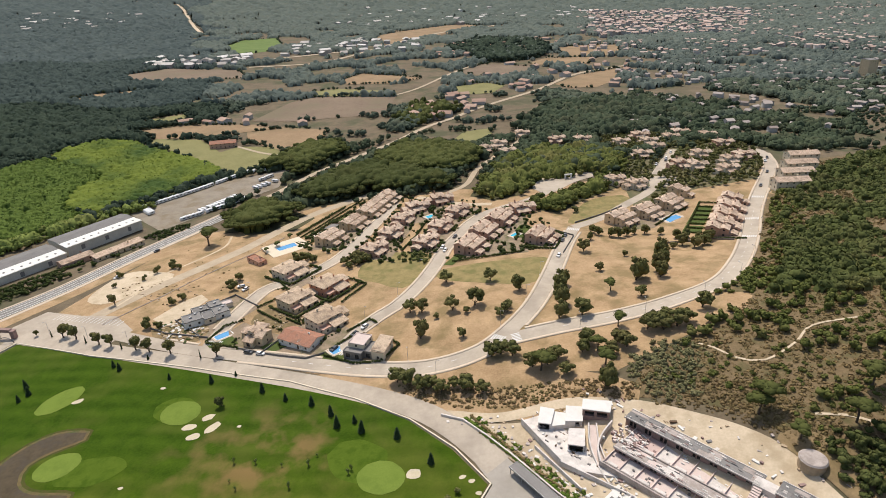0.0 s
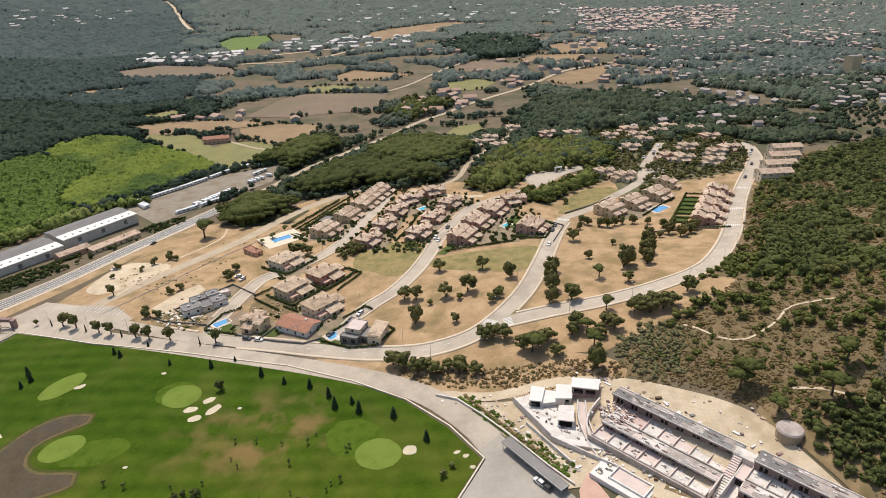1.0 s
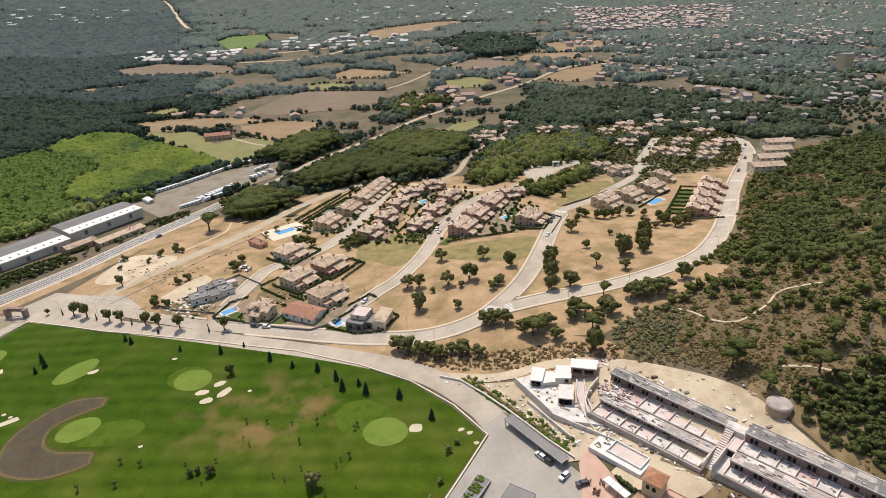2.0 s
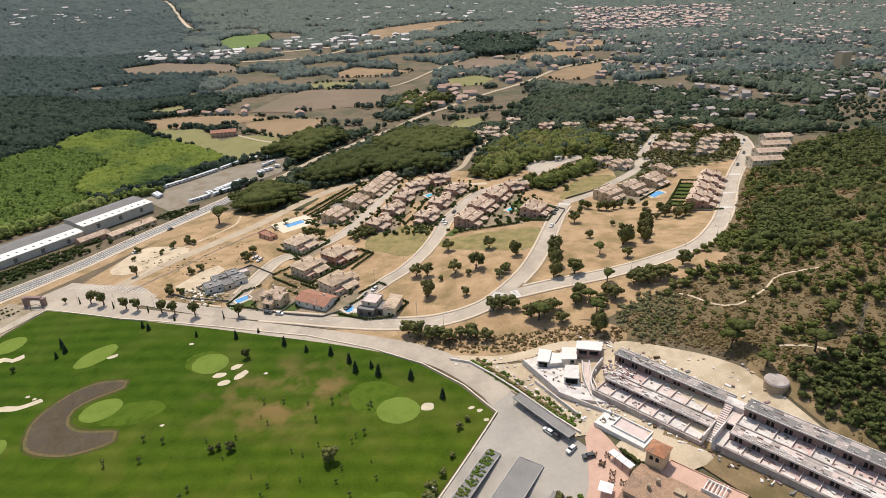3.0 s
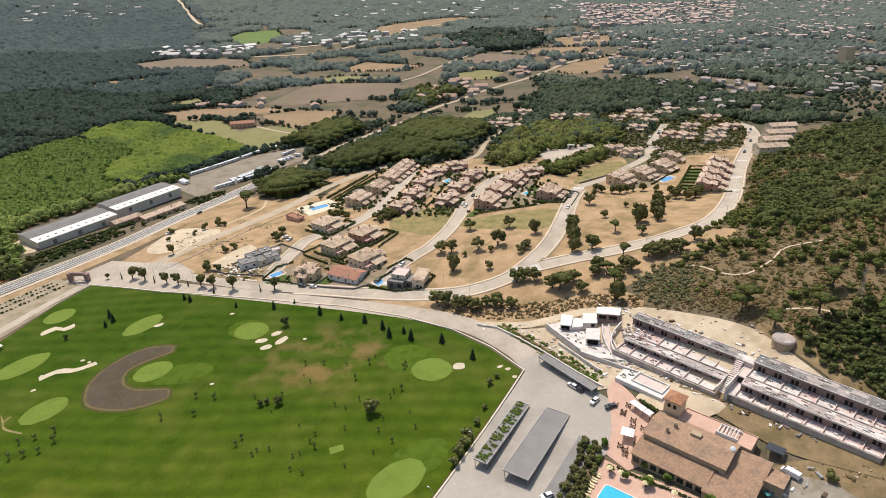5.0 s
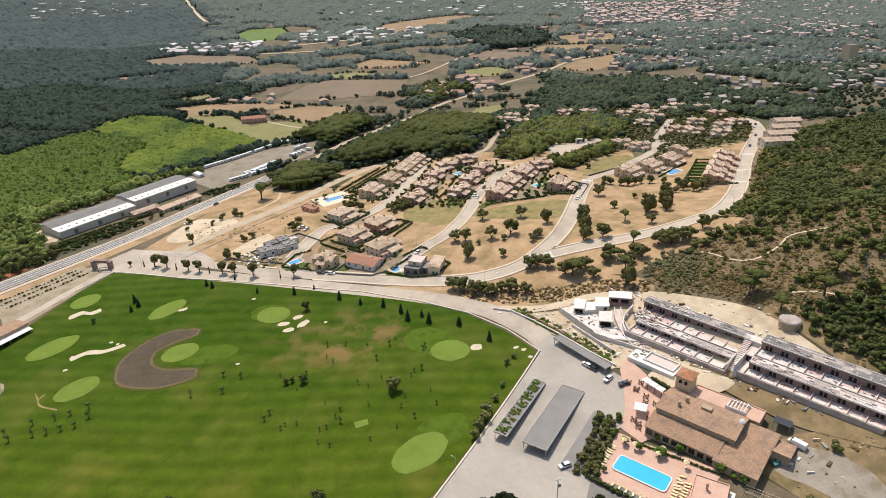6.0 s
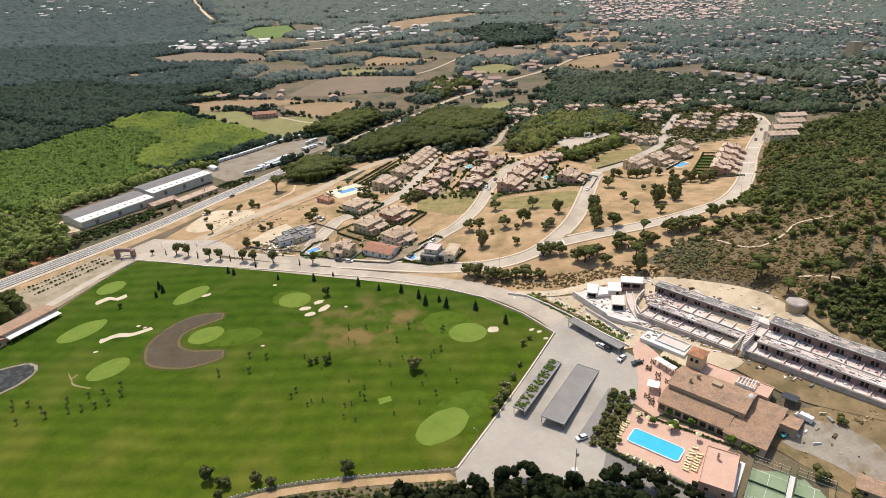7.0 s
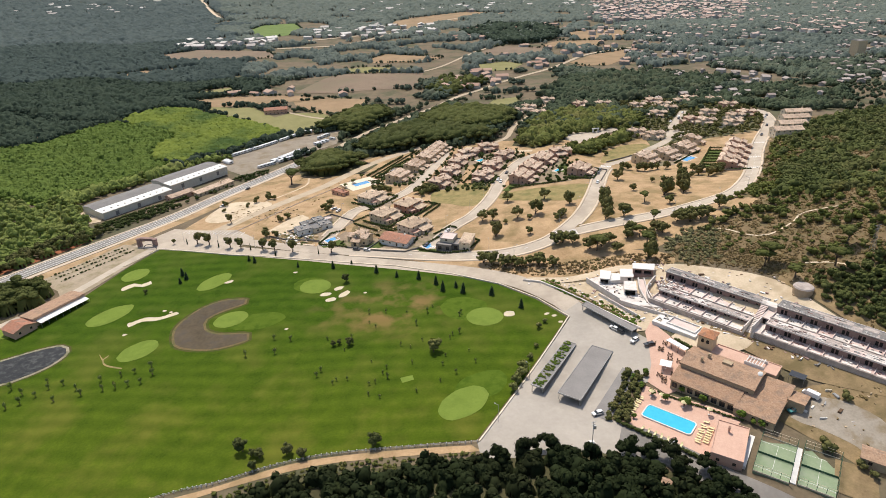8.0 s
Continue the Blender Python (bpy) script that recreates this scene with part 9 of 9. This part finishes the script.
wood("slope_wood", "dark oaks scattered over the scrub slope", [(80, 200), (100, 190), (118, 140), (140, 120), (220, 90), (320, 140), (300, 260), (160, 232), (120, 222)], 5.2, WOODY, SLOPE_LEAVES, 3.0, 0.75, 33, 0.75, 2.4, 0.42, 18)
wood("slope_wood", "bushy oaks close along the outer side of the street", [(112, 232), (126, 241), (147, 268), (169, 306), (190, 348), (208, 376), (224, 378), (192, 312), (166, 262), (142, 232), (120, 224)], 3.6, WOODY, SLOPE_LEAVES, 2.5, 0.7, 73, 0.75, 0.9, 0.3, 9)
wood("slope_scrub", "brown scrub along the outer side of the street", [(128, 232), (150, 262), (176, 314), (208, 368), (258, 424), (268, 424), (216, 366), (186, 312), (160, 258), (140, 226)], 1.8, TUFT, SCRUB_LEAVES, 1.3, 0.15, 55, 0.8, 1.0, 0.3, 7)
wood("dry_shrubs", "brown weeds on the bank behind the building site", [(66, 172), (88, 160), (101, 146), (109, 130), (115, 110), (128, 94), (142, 92), (142, 112), (126, 138), (112, 156), (94, 176), (74, 184)], 1.5, TUFT, RUSTY_LEAVES, 1.0, 0.3, 71, 0.95, 0.2, 0.2, 5)
for name, label, kinds, leafage, size, seed, share in (("bank_shrubs", "green garden shrubs on the planted bank", BUSHY, GARDEN_LEAVES, 1.2, 75, 0.75), ("bank_shrubs", "rusty dry shrubs on the planted bank", TUFT, RUSTY_LEAVES, 0.9, 76, 0.4)):
    px, py, pick = jitter(4, 42, 134, 182, 1.5, seed)
    ok = inside(np.array([(5, 180), (13, 171.5), (23, 158.5), (35, 144), (40, 139.5), (37, 136.5), (27, 147), (15, 161), (5, 174)]), px, py) & (pick.random(px.size) < share)
    scatter(name, label, "shrubs", kinds, leafage, px[ok], py[ok], size * pick.uniform(0.6, 1.3, ok.sum()), 0.4, seed)
rubble_field("rubble", "white stones on the planted bank", [(8, 178), (15, 171), (25, 158), (37, 144), (41, 139), (38, 137), (27, 150), (15, 164)], 13, (WHITE, CONCRETE, WEATHERED_SHADED), 77, (0.25, 0.8))
wood("slope_wood", "dark oaks above the water tank", [(110, 136), (116, 122), (122, 106), (134, 94), (200, 66), (210, 130), (150, 146), (128, 146), (116, 142)], 3.0, WOODY, HILL_LEAVES, 2.6, 0.9, 34, 0.95, 0.6, 0.12, 12)
wood("slope_wood", "dark bushy oaks on the bank behind the terraces", [(104.5, 138), (106, 129.5), (109.5, 122.5), (114, 117.5), (117.5, 111), (121, 105), (126, 96), (140, 96), (140, 118), (128, 140), (114, 148)], 2.9, WOODY, HILL_LEAVES, 2.2, 0.7, 74, 0.85, 0.3, 0.15, 8)
wood("dry_shrubs", "grey-green feathery shrubs on the bank", [(62, 182), (66, 196), (78, 203), (94, 198), (93, 188), (84, 180), (85, 169), (74, 170)], 1.9, WOODY, GREY_SHRUB, 1.7, 0.4, 35, 0.85, 0.2, 0.30, 6)
wood("dry_shrubs", "brown weeds and bushes on the road bank", [(-24, 202), (0, 195), (30, 190), (52, 188), (66, 182), (66, 174), (58, 174), (30, 177.5), (0, 184), (-20, 193)], 1.3, TUFT, RUSTY_LEAVES, 1.05, 0.4, 36, 0.85, 0.3, 0.22, 6)
wood("dry_shrubs", "scattered low shrubs on the waste plots", [(-204, 322), (-160, 400), (-120, 380), (-110, 300), (-130, 262), (-150, 268), (-186, 300)], 5.0, BUSHY, SCRUB_LEAVES, 0.8, 0.5, 37, 0.35, 0.5, 0.45, 16)
wood("dry_shrubs", "fluffy green bushes on the weedy plot", [(-33, 322), (-22, 329), (-10, 317), (-15, 306), (-26, 310)], 3.0, WOODY, FEATHERY_LEAVES, 2.0, 0.7, 38, 0.6, 0.5, 0.25, 9)
wood("garden_trees_mass", "dark garden trees beside the side street", [(-66, 326), (-52, 332), (-48, 318), (-58, 312)], 4.2, ROUND, OAK_LEAVES, 3.4, 0.9, 72, 0.95, 1.0)
wood("yard_weeds", "dry bushes round the gravel yard", [(78, 90), (104, 90), (126, 84), (134, 60), (110, 44), (96, 52), (116, 62), (108, 78)], 3.0, BUSHY, SCRUB_LEAVES, 0.9, 0.5, 39, 0.5, 0.3)
# along the highway and round the sheds
wood("roadside_trees", "dark roadside trees and hedges by the sheds", [(-270, 296), (-250, 316), (-214, 378), (-190, 420), (-196, 426), (-222, 390), (-262, 326), (-282, 300)], 3.2, WOODY, HEDGE_LEAVES, 2.2, 0.8, 41, 0.9, 1.2)
wood("roadside_trees", "trees behind the industrial sheds", [(-330, 330), (-300, 380), (-262, 436), (-236, 462), (-246, 474), (-290, 430), (-345, 360)], 4.6, WOODY, ROADSIDE_LEAVES, 3.8, 0.9, 42, 0.95, fields=False, grid=1.3, leaves=18)
wood("roadside_wood", "green wood beside the highway", [(-420, 90), (-360, 160), (-312, 232), (-284, 268), (-270, 288), (-290, 310), (-306, 340), (-345, 345), (-480, 425), (-600, 420), (-520, 120)], 4.8, WOODY, ROADSIDE_LEAVES, 3.4, 0.9, 43, 0.95, 2.0, grid=1.4, leaves=18, tops=MIDDLE)
wood("roadside_pines", "pine trees beside the driving range", [(-330, 150), (-300, 195), (-278, 212), (-264, 196), (-290, 160)], 5.0, UMBRELLA, PINE_NEEDLES, 3.2, 1.5, 44, 0.9, 2.0)
rows = [(a[0] + (b[0] - a[0]) * k / n + j, a[1] + (b[1] - a[1]) * k / n) for a, b, n, j in (((-267, 231), (-241, 265), 19, 0), ((-271.5, 233.5), (-245.5, 267), 19, 0), ((-262, 227), (-236, 262), 19, 0)) for k in range(n + 1)]
scatter("avenue_shrubs", "rows of small shrubs on pale gravel", "shrubs", BUSHY, HEDGE_LEAVES, np.array([p[0] for p in rows]), np.array([p[1] for p in rows]), np.array([0.8 + 0.2 * (k * 7 % 4) for k in range(len(rows))]), 0.6, 45)
wood("roadside_pines", "broad dark pines behind the driving range shelter", [(-300, 214), (-280, 222), (-262, 218), (-258, 204), (-268, 190), (-300, 176)], 4.8, UMBRELLA, PINE_NEEDLES, 4.2, 1.5, 49, 0.97, 0.5, even=0.6, grid=0.9, depth=0.6, tops=UMBRELLA)
wood("roadside_trees", "leafy trees overhanging the highway cutting", [(-345, 215), (-318, 246), (-300, 272), (-286, 292), (-276, 300), (-262, 304), (-272, 284), (-288, 262), (-306, 236), (-326, 205)], 4.2, ROUND, OAK_LEAVES, 3.4, 1.1, 50, 0.9, 3.0)
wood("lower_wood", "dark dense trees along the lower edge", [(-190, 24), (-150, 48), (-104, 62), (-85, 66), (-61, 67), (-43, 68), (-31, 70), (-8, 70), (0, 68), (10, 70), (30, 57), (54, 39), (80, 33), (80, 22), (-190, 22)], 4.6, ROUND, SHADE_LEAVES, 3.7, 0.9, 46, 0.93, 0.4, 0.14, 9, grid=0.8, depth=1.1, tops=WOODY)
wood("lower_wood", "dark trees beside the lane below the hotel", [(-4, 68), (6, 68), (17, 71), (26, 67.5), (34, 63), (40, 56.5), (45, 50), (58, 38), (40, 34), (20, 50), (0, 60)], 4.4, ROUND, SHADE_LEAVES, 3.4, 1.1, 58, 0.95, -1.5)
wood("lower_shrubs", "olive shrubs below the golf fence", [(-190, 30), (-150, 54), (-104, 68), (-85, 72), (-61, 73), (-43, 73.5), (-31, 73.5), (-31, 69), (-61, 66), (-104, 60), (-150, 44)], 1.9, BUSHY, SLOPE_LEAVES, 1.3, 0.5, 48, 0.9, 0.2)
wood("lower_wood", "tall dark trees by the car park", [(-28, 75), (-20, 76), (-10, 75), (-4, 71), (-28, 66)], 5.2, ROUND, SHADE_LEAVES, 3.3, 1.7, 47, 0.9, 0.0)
# plantation and the far country
wood("plantation_trees", "bright green young poplar plantation", PLANTATION, 3.2, DISTANT, BRIGHT_LEAVES, 2.5, 0.6, 51, 0.97, fields=False, grid=1.5, depth=0.5, leaves=3, leaf=0.25)
wood("plantation_trees", "deep green plantation trees in close stands, partly darkened for cloud shade", LOW_STAND, 3.6, DISTANT, STAND_LEAVES, 2.7, 0.8, 52, 0.97, fields=False, grid=1.2, depth=0.6, leaves=14, leaf=0.25)


def openness(x, y):
    """How much of the far country is free of trees: towns and farmland against forest."""
    forest = 1 - ease(-0.55, -0.30, x / np.maximum(y, 1.0)) * (1 - ease(1250, 1600, y) * ease(-900, -300, x) * 0.2)
    farm = ease(560, 640, y) * (1 - ease(1650, 1900, y)) * ease(-0.5, -0.33, x / y) * (1 - ease(0.22, 0.36, x / y))
    suburb = ease(0.18, 0.3, x / y) * (1 - ease(1100, 1400, y))
    return np.clip(0.10 + 0.22 * suburb + 0.34 * farm - 0.45 * forest, -0.4, 1)


def country(name, label, y0, y1, step, grid, material, dark, radius, tall, seed, share, leaves):
    """A band of the far country: mixed trees, and denser forest on the hills to the west, cloud shade in its leaf
    colours.
    """
    x, y, rng = jitter(-0.80 * y1 - 120, 0.78 * y1 + 160, y0 - 60, y1 + 60, step, seed)
    drift = 55 * np.array([noise.noise((p / 150, 0.5, 9.1)) for p in x])
    ok = (y + drift > y0) & (y + drift < y1) & (x > -0.80 * y - 150) & (x < 0.78 * y + 170) & (rng.random(x.size) < share)
    x, y = x[ok], y[ok]
    ok = ~inside(ESTATE, x, y)
    x, y = x[ok], y[ok]
    bare = openness(x, y)
    ok = patchy(x, y, 45 + y1 * 0.02, seed % 3) + 0.35 * patchy(x, y, 16 + y1 * 0.006, 5) - 0.18 > bare * 1.25
    x, y = x[ok], y[ok]
    ok = clear_of(x, y, 2.5)
    x, y = x[ok], y[ok]
    r = radius * rng.uniform(0.6, 1.3, x.size)
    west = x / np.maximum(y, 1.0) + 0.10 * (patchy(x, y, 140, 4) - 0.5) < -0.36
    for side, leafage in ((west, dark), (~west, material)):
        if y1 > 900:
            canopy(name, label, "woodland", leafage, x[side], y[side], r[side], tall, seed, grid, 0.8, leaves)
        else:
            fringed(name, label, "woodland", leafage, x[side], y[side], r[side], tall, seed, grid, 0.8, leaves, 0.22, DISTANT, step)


ESTATE = np.array([(-360, 20), (-330, 330), (-250, 470), (-130, 440), (-30, 430), (60, 420), (130, 440), (190, 500), (246, 480), (330, 460), (420, 300), (330, 20)], dtype=float)

# ---- far houses ----
def far_houses(name, label, places, seed, wall, tiles, lo=8.0, hi=15.0, tall=(3.0, 6.5)):
    """Many small far houses: walls in one mass, roofs in another under it."""
    rng = random.Random(seed)
    wv, wf, rv, rf = [], [], [], []
    for x, y in places:
        w, d, h, turn = rng.uniform(lo, hi), rng.uniform(lo * 0.7, hi * 0.75), rng.uniform(*tall), rng.uniform(0, math.pi)
        c, s, z = math.cos(turn), math.sin(turn), float(H(x, y))

        def at(u, v, t):
            return (x + u * c - v * s, y + u * s + v * c, z + t)
        n = len(wv)
        wv += [at(u * w / 2, v * d / 2, t) for t in (-1.5, h) for u, v in ((-1, -1), (1, -1), (1, 1), (-1, 1))]
        wv += [at(-w / 2, 0, h + d * 0.17), at(w / 2, 0, h + d * 0.17)]
        wf += [(n + a, n + b, n + e) for a, b, e in ((0, 1, 5), (0, 5, 4), (1, 2, 6), (1, 6, 5), (2, 3, 7), (2, 7, 6), (3, 0, 4), (3, 4, 7), (7, 4, 8), (5, 6, 9))]
        m, o = len(rv), 0.5
        rv += [at(-w / 2 - o, -d / 2 - o, h - 0.1), at(w / 2 + o, -d / 2 - o, h - 0.1), at(w / 2 + o, 0, h + d * 0.17 + 0.2), at(-w / 2 - o, 0, h + d * 0.17 + 0.2), at(w / 2 + o, d / 2 + o, h - 0.1), at(-w / 2 - o, d / 2 + o, h - 0.1)]
        rf += [(m, m + 1, m + 2), (m, m + 2, m + 3), (m + 3, m + 2, m + 4), (m + 3, m + 4, m + 5)]
    root = tagged(new(name, arrays_mesh(name, wv, wf, wall)), label, "houses", kind="stuff")
    part("roof", arrays_mesh("roof", rv, rf, tiles), tiles, root)
    return root


# FAR_WALL and FAR_ROOF are muted, with haze put into their colours.
FAR_WALL = surface("far_house_walls", (0.20, 0.18, 0.155), (0.56, 0.53, 0.49), 20, 5, 0.9, island=0.8)
TOWN_WALL = surface("town_walls", (0.30, 0.265, 0.235), (0.68, 0.645, 0.60), 20, 5, 0.9, island=0.8)
FAR_ROOF = surface("far_house_roofs", (0.19, 0.145, 0.125), (0.42, 0.365, 0.33), 20, 5, 0.9, island=0.8)
TOWN_ROOF = surface("town_roofs", (0.30, 0.205, 0.165), (0.56, 0.435, 0.37), 20, 5, 0.9, island=0.8)
HAMLET_ROOF = surface("hamlet_roofs", (0.28, 0.17, 0.125), (0.42, 0.295, 0.225), 20, 5, 0.9, island=0.8)
rng = random.Random(77)


def spots_in(x0, x1, y0, y1, n, edge=None, gap=16.0):
    out = []
    for _ in range(n * 6):
        x, y = rng.uniform(x0, x1), rng.uniform(y0, y1)
        if edge and not edge(x, y):
            continue
        if all((x - p) ** 2 + (y - q) ** 2 > gap * gap for p, q in out[-400:]):
            out.append((x, y))
        if len(out) >= n:
            break
    return out


suburb = spots_in(130, 900, 560, 1150, 230, lambda x, y: 0.27 < x / y < 0.80 and noise.noise((x / 90, y / 90, 3)) > -0.05, 15)
far_houses("suburb_houses", "scattered villas with clay roofs among trees", suburb, 1, FAR_WALL, FAR_ROOF, 6.5, 11.5, (3.0, 5.5))
town = spots_in(230, 1400, 1120, 2050, 640, lambda x, y: 0.20 < x / y < 0.80 and noise.noise((x / 130, y / 130, 5)) > -0.12, 14)
far_houses("town_houses", "closely built far town of pale and pink houses", town, 2, TOWN_WALL, TOWN_ROOF, 7, 13, (4, 8))
hamlets = spots_in(-330, -130, 690, 760, 14, None, 16) + spots_in(-170, 40, 690, 960, 26, lambda x, y: abs(x - (y - 700) * 0.4) < 60, 16) + spots_in(60, 330, 850, 1100, 40, None, 18) + spots_in(-20, 260, 1200, 1420, 40, None, 22)
hamlets = [p for p in hamlets if not any(inside(f, *p) for f in FIELDS)]
far_houses("hamlet_houses", "farm buildings and hamlets in the valley", hamlets, 3, FAR_WALL, HAMLET_ROOF, 9, 18, (3, 5.5))
core = spots_in(340, 860, 1400, 1960, 330, lambda x, y: 0.22 < x / y < 0.46 and noise.noise((x / 70, y / 70, 8)) > -0.35, 15)
far_houses("town_blocks", "dense pinkish blocks of the far town centre", core, 6, TOWN_WALL, TOWN_ROOF, 9, 19, (6, 12))
works = spots_in(-583, -390, 1180, 1298, 30, None, 17) + spots_in(-330, -60, 1290, 1480, 34, None, 22) + spots_in(-1250, -900, 1650, 2000, 26, None, 26) + spots_in(-300, 500, 1750, 2200, 60, None, 24)
far_houses("works_buildings", "pale works halls along the valley road", works, 4, TOWN_WALL, TOWN_WALL, 10, 26, (4, 8))
for places in (suburb, town, hamlets, works, core):
    CLEAR += [(x, y, 7.5 if y < 1150 else 9.0) for x, y in places]
farm_house = longhouse("farmhouse", "red-roofed farmhouse in the fields", PINK, RED_TILES, "", 26, 12, 5.0)
settle(farm_house, -236, 634, 12, clear=18)
flats = tagged(new("apartment_tower"), "tall tan apartment tower above the trees", "building")
body(flats, -8, -7, 8, 7, 24, "flat", 0, OCHRE, FELT, "nsew", every=3.4, over=0)
settle(flats, 577, 872, 15, clear=14)
small_portal = tagged(new("ruined_portal"), "small white stone portal at the wood's edge", "gate")
bm = bmesh.new()
for x in (-2.2, 2.2):
    box(bm, x - 0.5, -0.5, -0.5, x + 0.5, 0.5, 3.2)
part("pillar", bm, WHITE, small_portal)
bm = bmesh.new()
box(bm, -3, -0.6, 3.2, 3, 0.6, 4.0)
part("lintel", bm, WHITE, small_portal)
settle(small_portal, 88, 440, 10, clear=4)

edge_x, edge_y = [], []
for k, f in enumerate(FIELDS[:18]):
    for (x0, y0), (x1, y1) in zip(f, np.roll(f, -1, axis=0)):
        if rng.random() < 0.75:
            n = int(math.dist((x0, y0), (x1, y1)) / 5.5)
            for i in range(n):
                if noise.noise((i * 0.35, k * 3.1, x0 * 0.01)) > -0.15:
                    edge_x.append(x0 + (x1 - x0) * (i + rng.random() * 0.6) / n + rng.uniform(-1.5, 1.5))
                    edge_y.append(y0 + (y1 - y0) * (i + rng.random() * 0.6) / n + rng.uniform(-1.5, 1.5))
scatter("hedgerow", "dark hedgerow trees along the field edges", "hedgerow", MIDDLE, WOOD_LEAVES, np.array(edge_x), np.array(edge_y), np.array([rng.uniform(1.6, 4.2) for _ in edge_x]), 0.7, 69)
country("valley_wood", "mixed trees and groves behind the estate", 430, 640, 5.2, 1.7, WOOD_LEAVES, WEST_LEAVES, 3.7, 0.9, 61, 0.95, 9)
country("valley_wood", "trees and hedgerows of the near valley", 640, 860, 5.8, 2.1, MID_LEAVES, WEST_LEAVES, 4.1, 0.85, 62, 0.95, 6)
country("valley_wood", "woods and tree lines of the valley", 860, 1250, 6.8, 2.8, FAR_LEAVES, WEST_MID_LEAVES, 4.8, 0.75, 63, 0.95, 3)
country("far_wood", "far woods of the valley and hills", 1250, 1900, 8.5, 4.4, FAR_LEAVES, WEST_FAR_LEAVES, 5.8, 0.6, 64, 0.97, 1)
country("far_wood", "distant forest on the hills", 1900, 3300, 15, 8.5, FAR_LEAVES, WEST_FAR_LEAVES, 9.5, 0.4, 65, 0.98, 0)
wood("clearing_trees", "scattered round trees in the dry clearing", [(366, 512), (376, 554), (408, 622), (465, 679), (520, 690), (440, 560), (394, 509)], 7.5, MIDDLE, WOOD_LEAVES, 3.2, 0.7, 78, 0.6, 0.5, 0.3, 20, fields=False)
wood("far_grove", "dark pine wood beyond the fields", [(-4, 1303), (69, 1437), (193, 1406), (210, 1267), (177, 1160), (110, 1115), (55, 1127), (42, 1208)], 6, DISTANT, WEST_LEAVES, 4.4, 1.5, 66, 1.0, grid=2.6, leaves=3)
wood("far_grove", "dense pine wood beside the far road", [(-64, 700), (-40, 790), (20, 770), (10, 720), (-30, 660)], 6.5, MIDDLE, PINE_NEEDLES, 5.0, 1.1, 67, 0.95, grid=2.0, leaves=8)
wood("far_grove", "broad dark wood behind the upper houses", [(60, 620), (120, 760), (250, 800), (330, 700), (250, 600), (150, 570)], 6.5, MIDDLE, WOOD_LEAVES, 4.8, 1.0, 68, 0.93, grid=2.0, leaves=8)
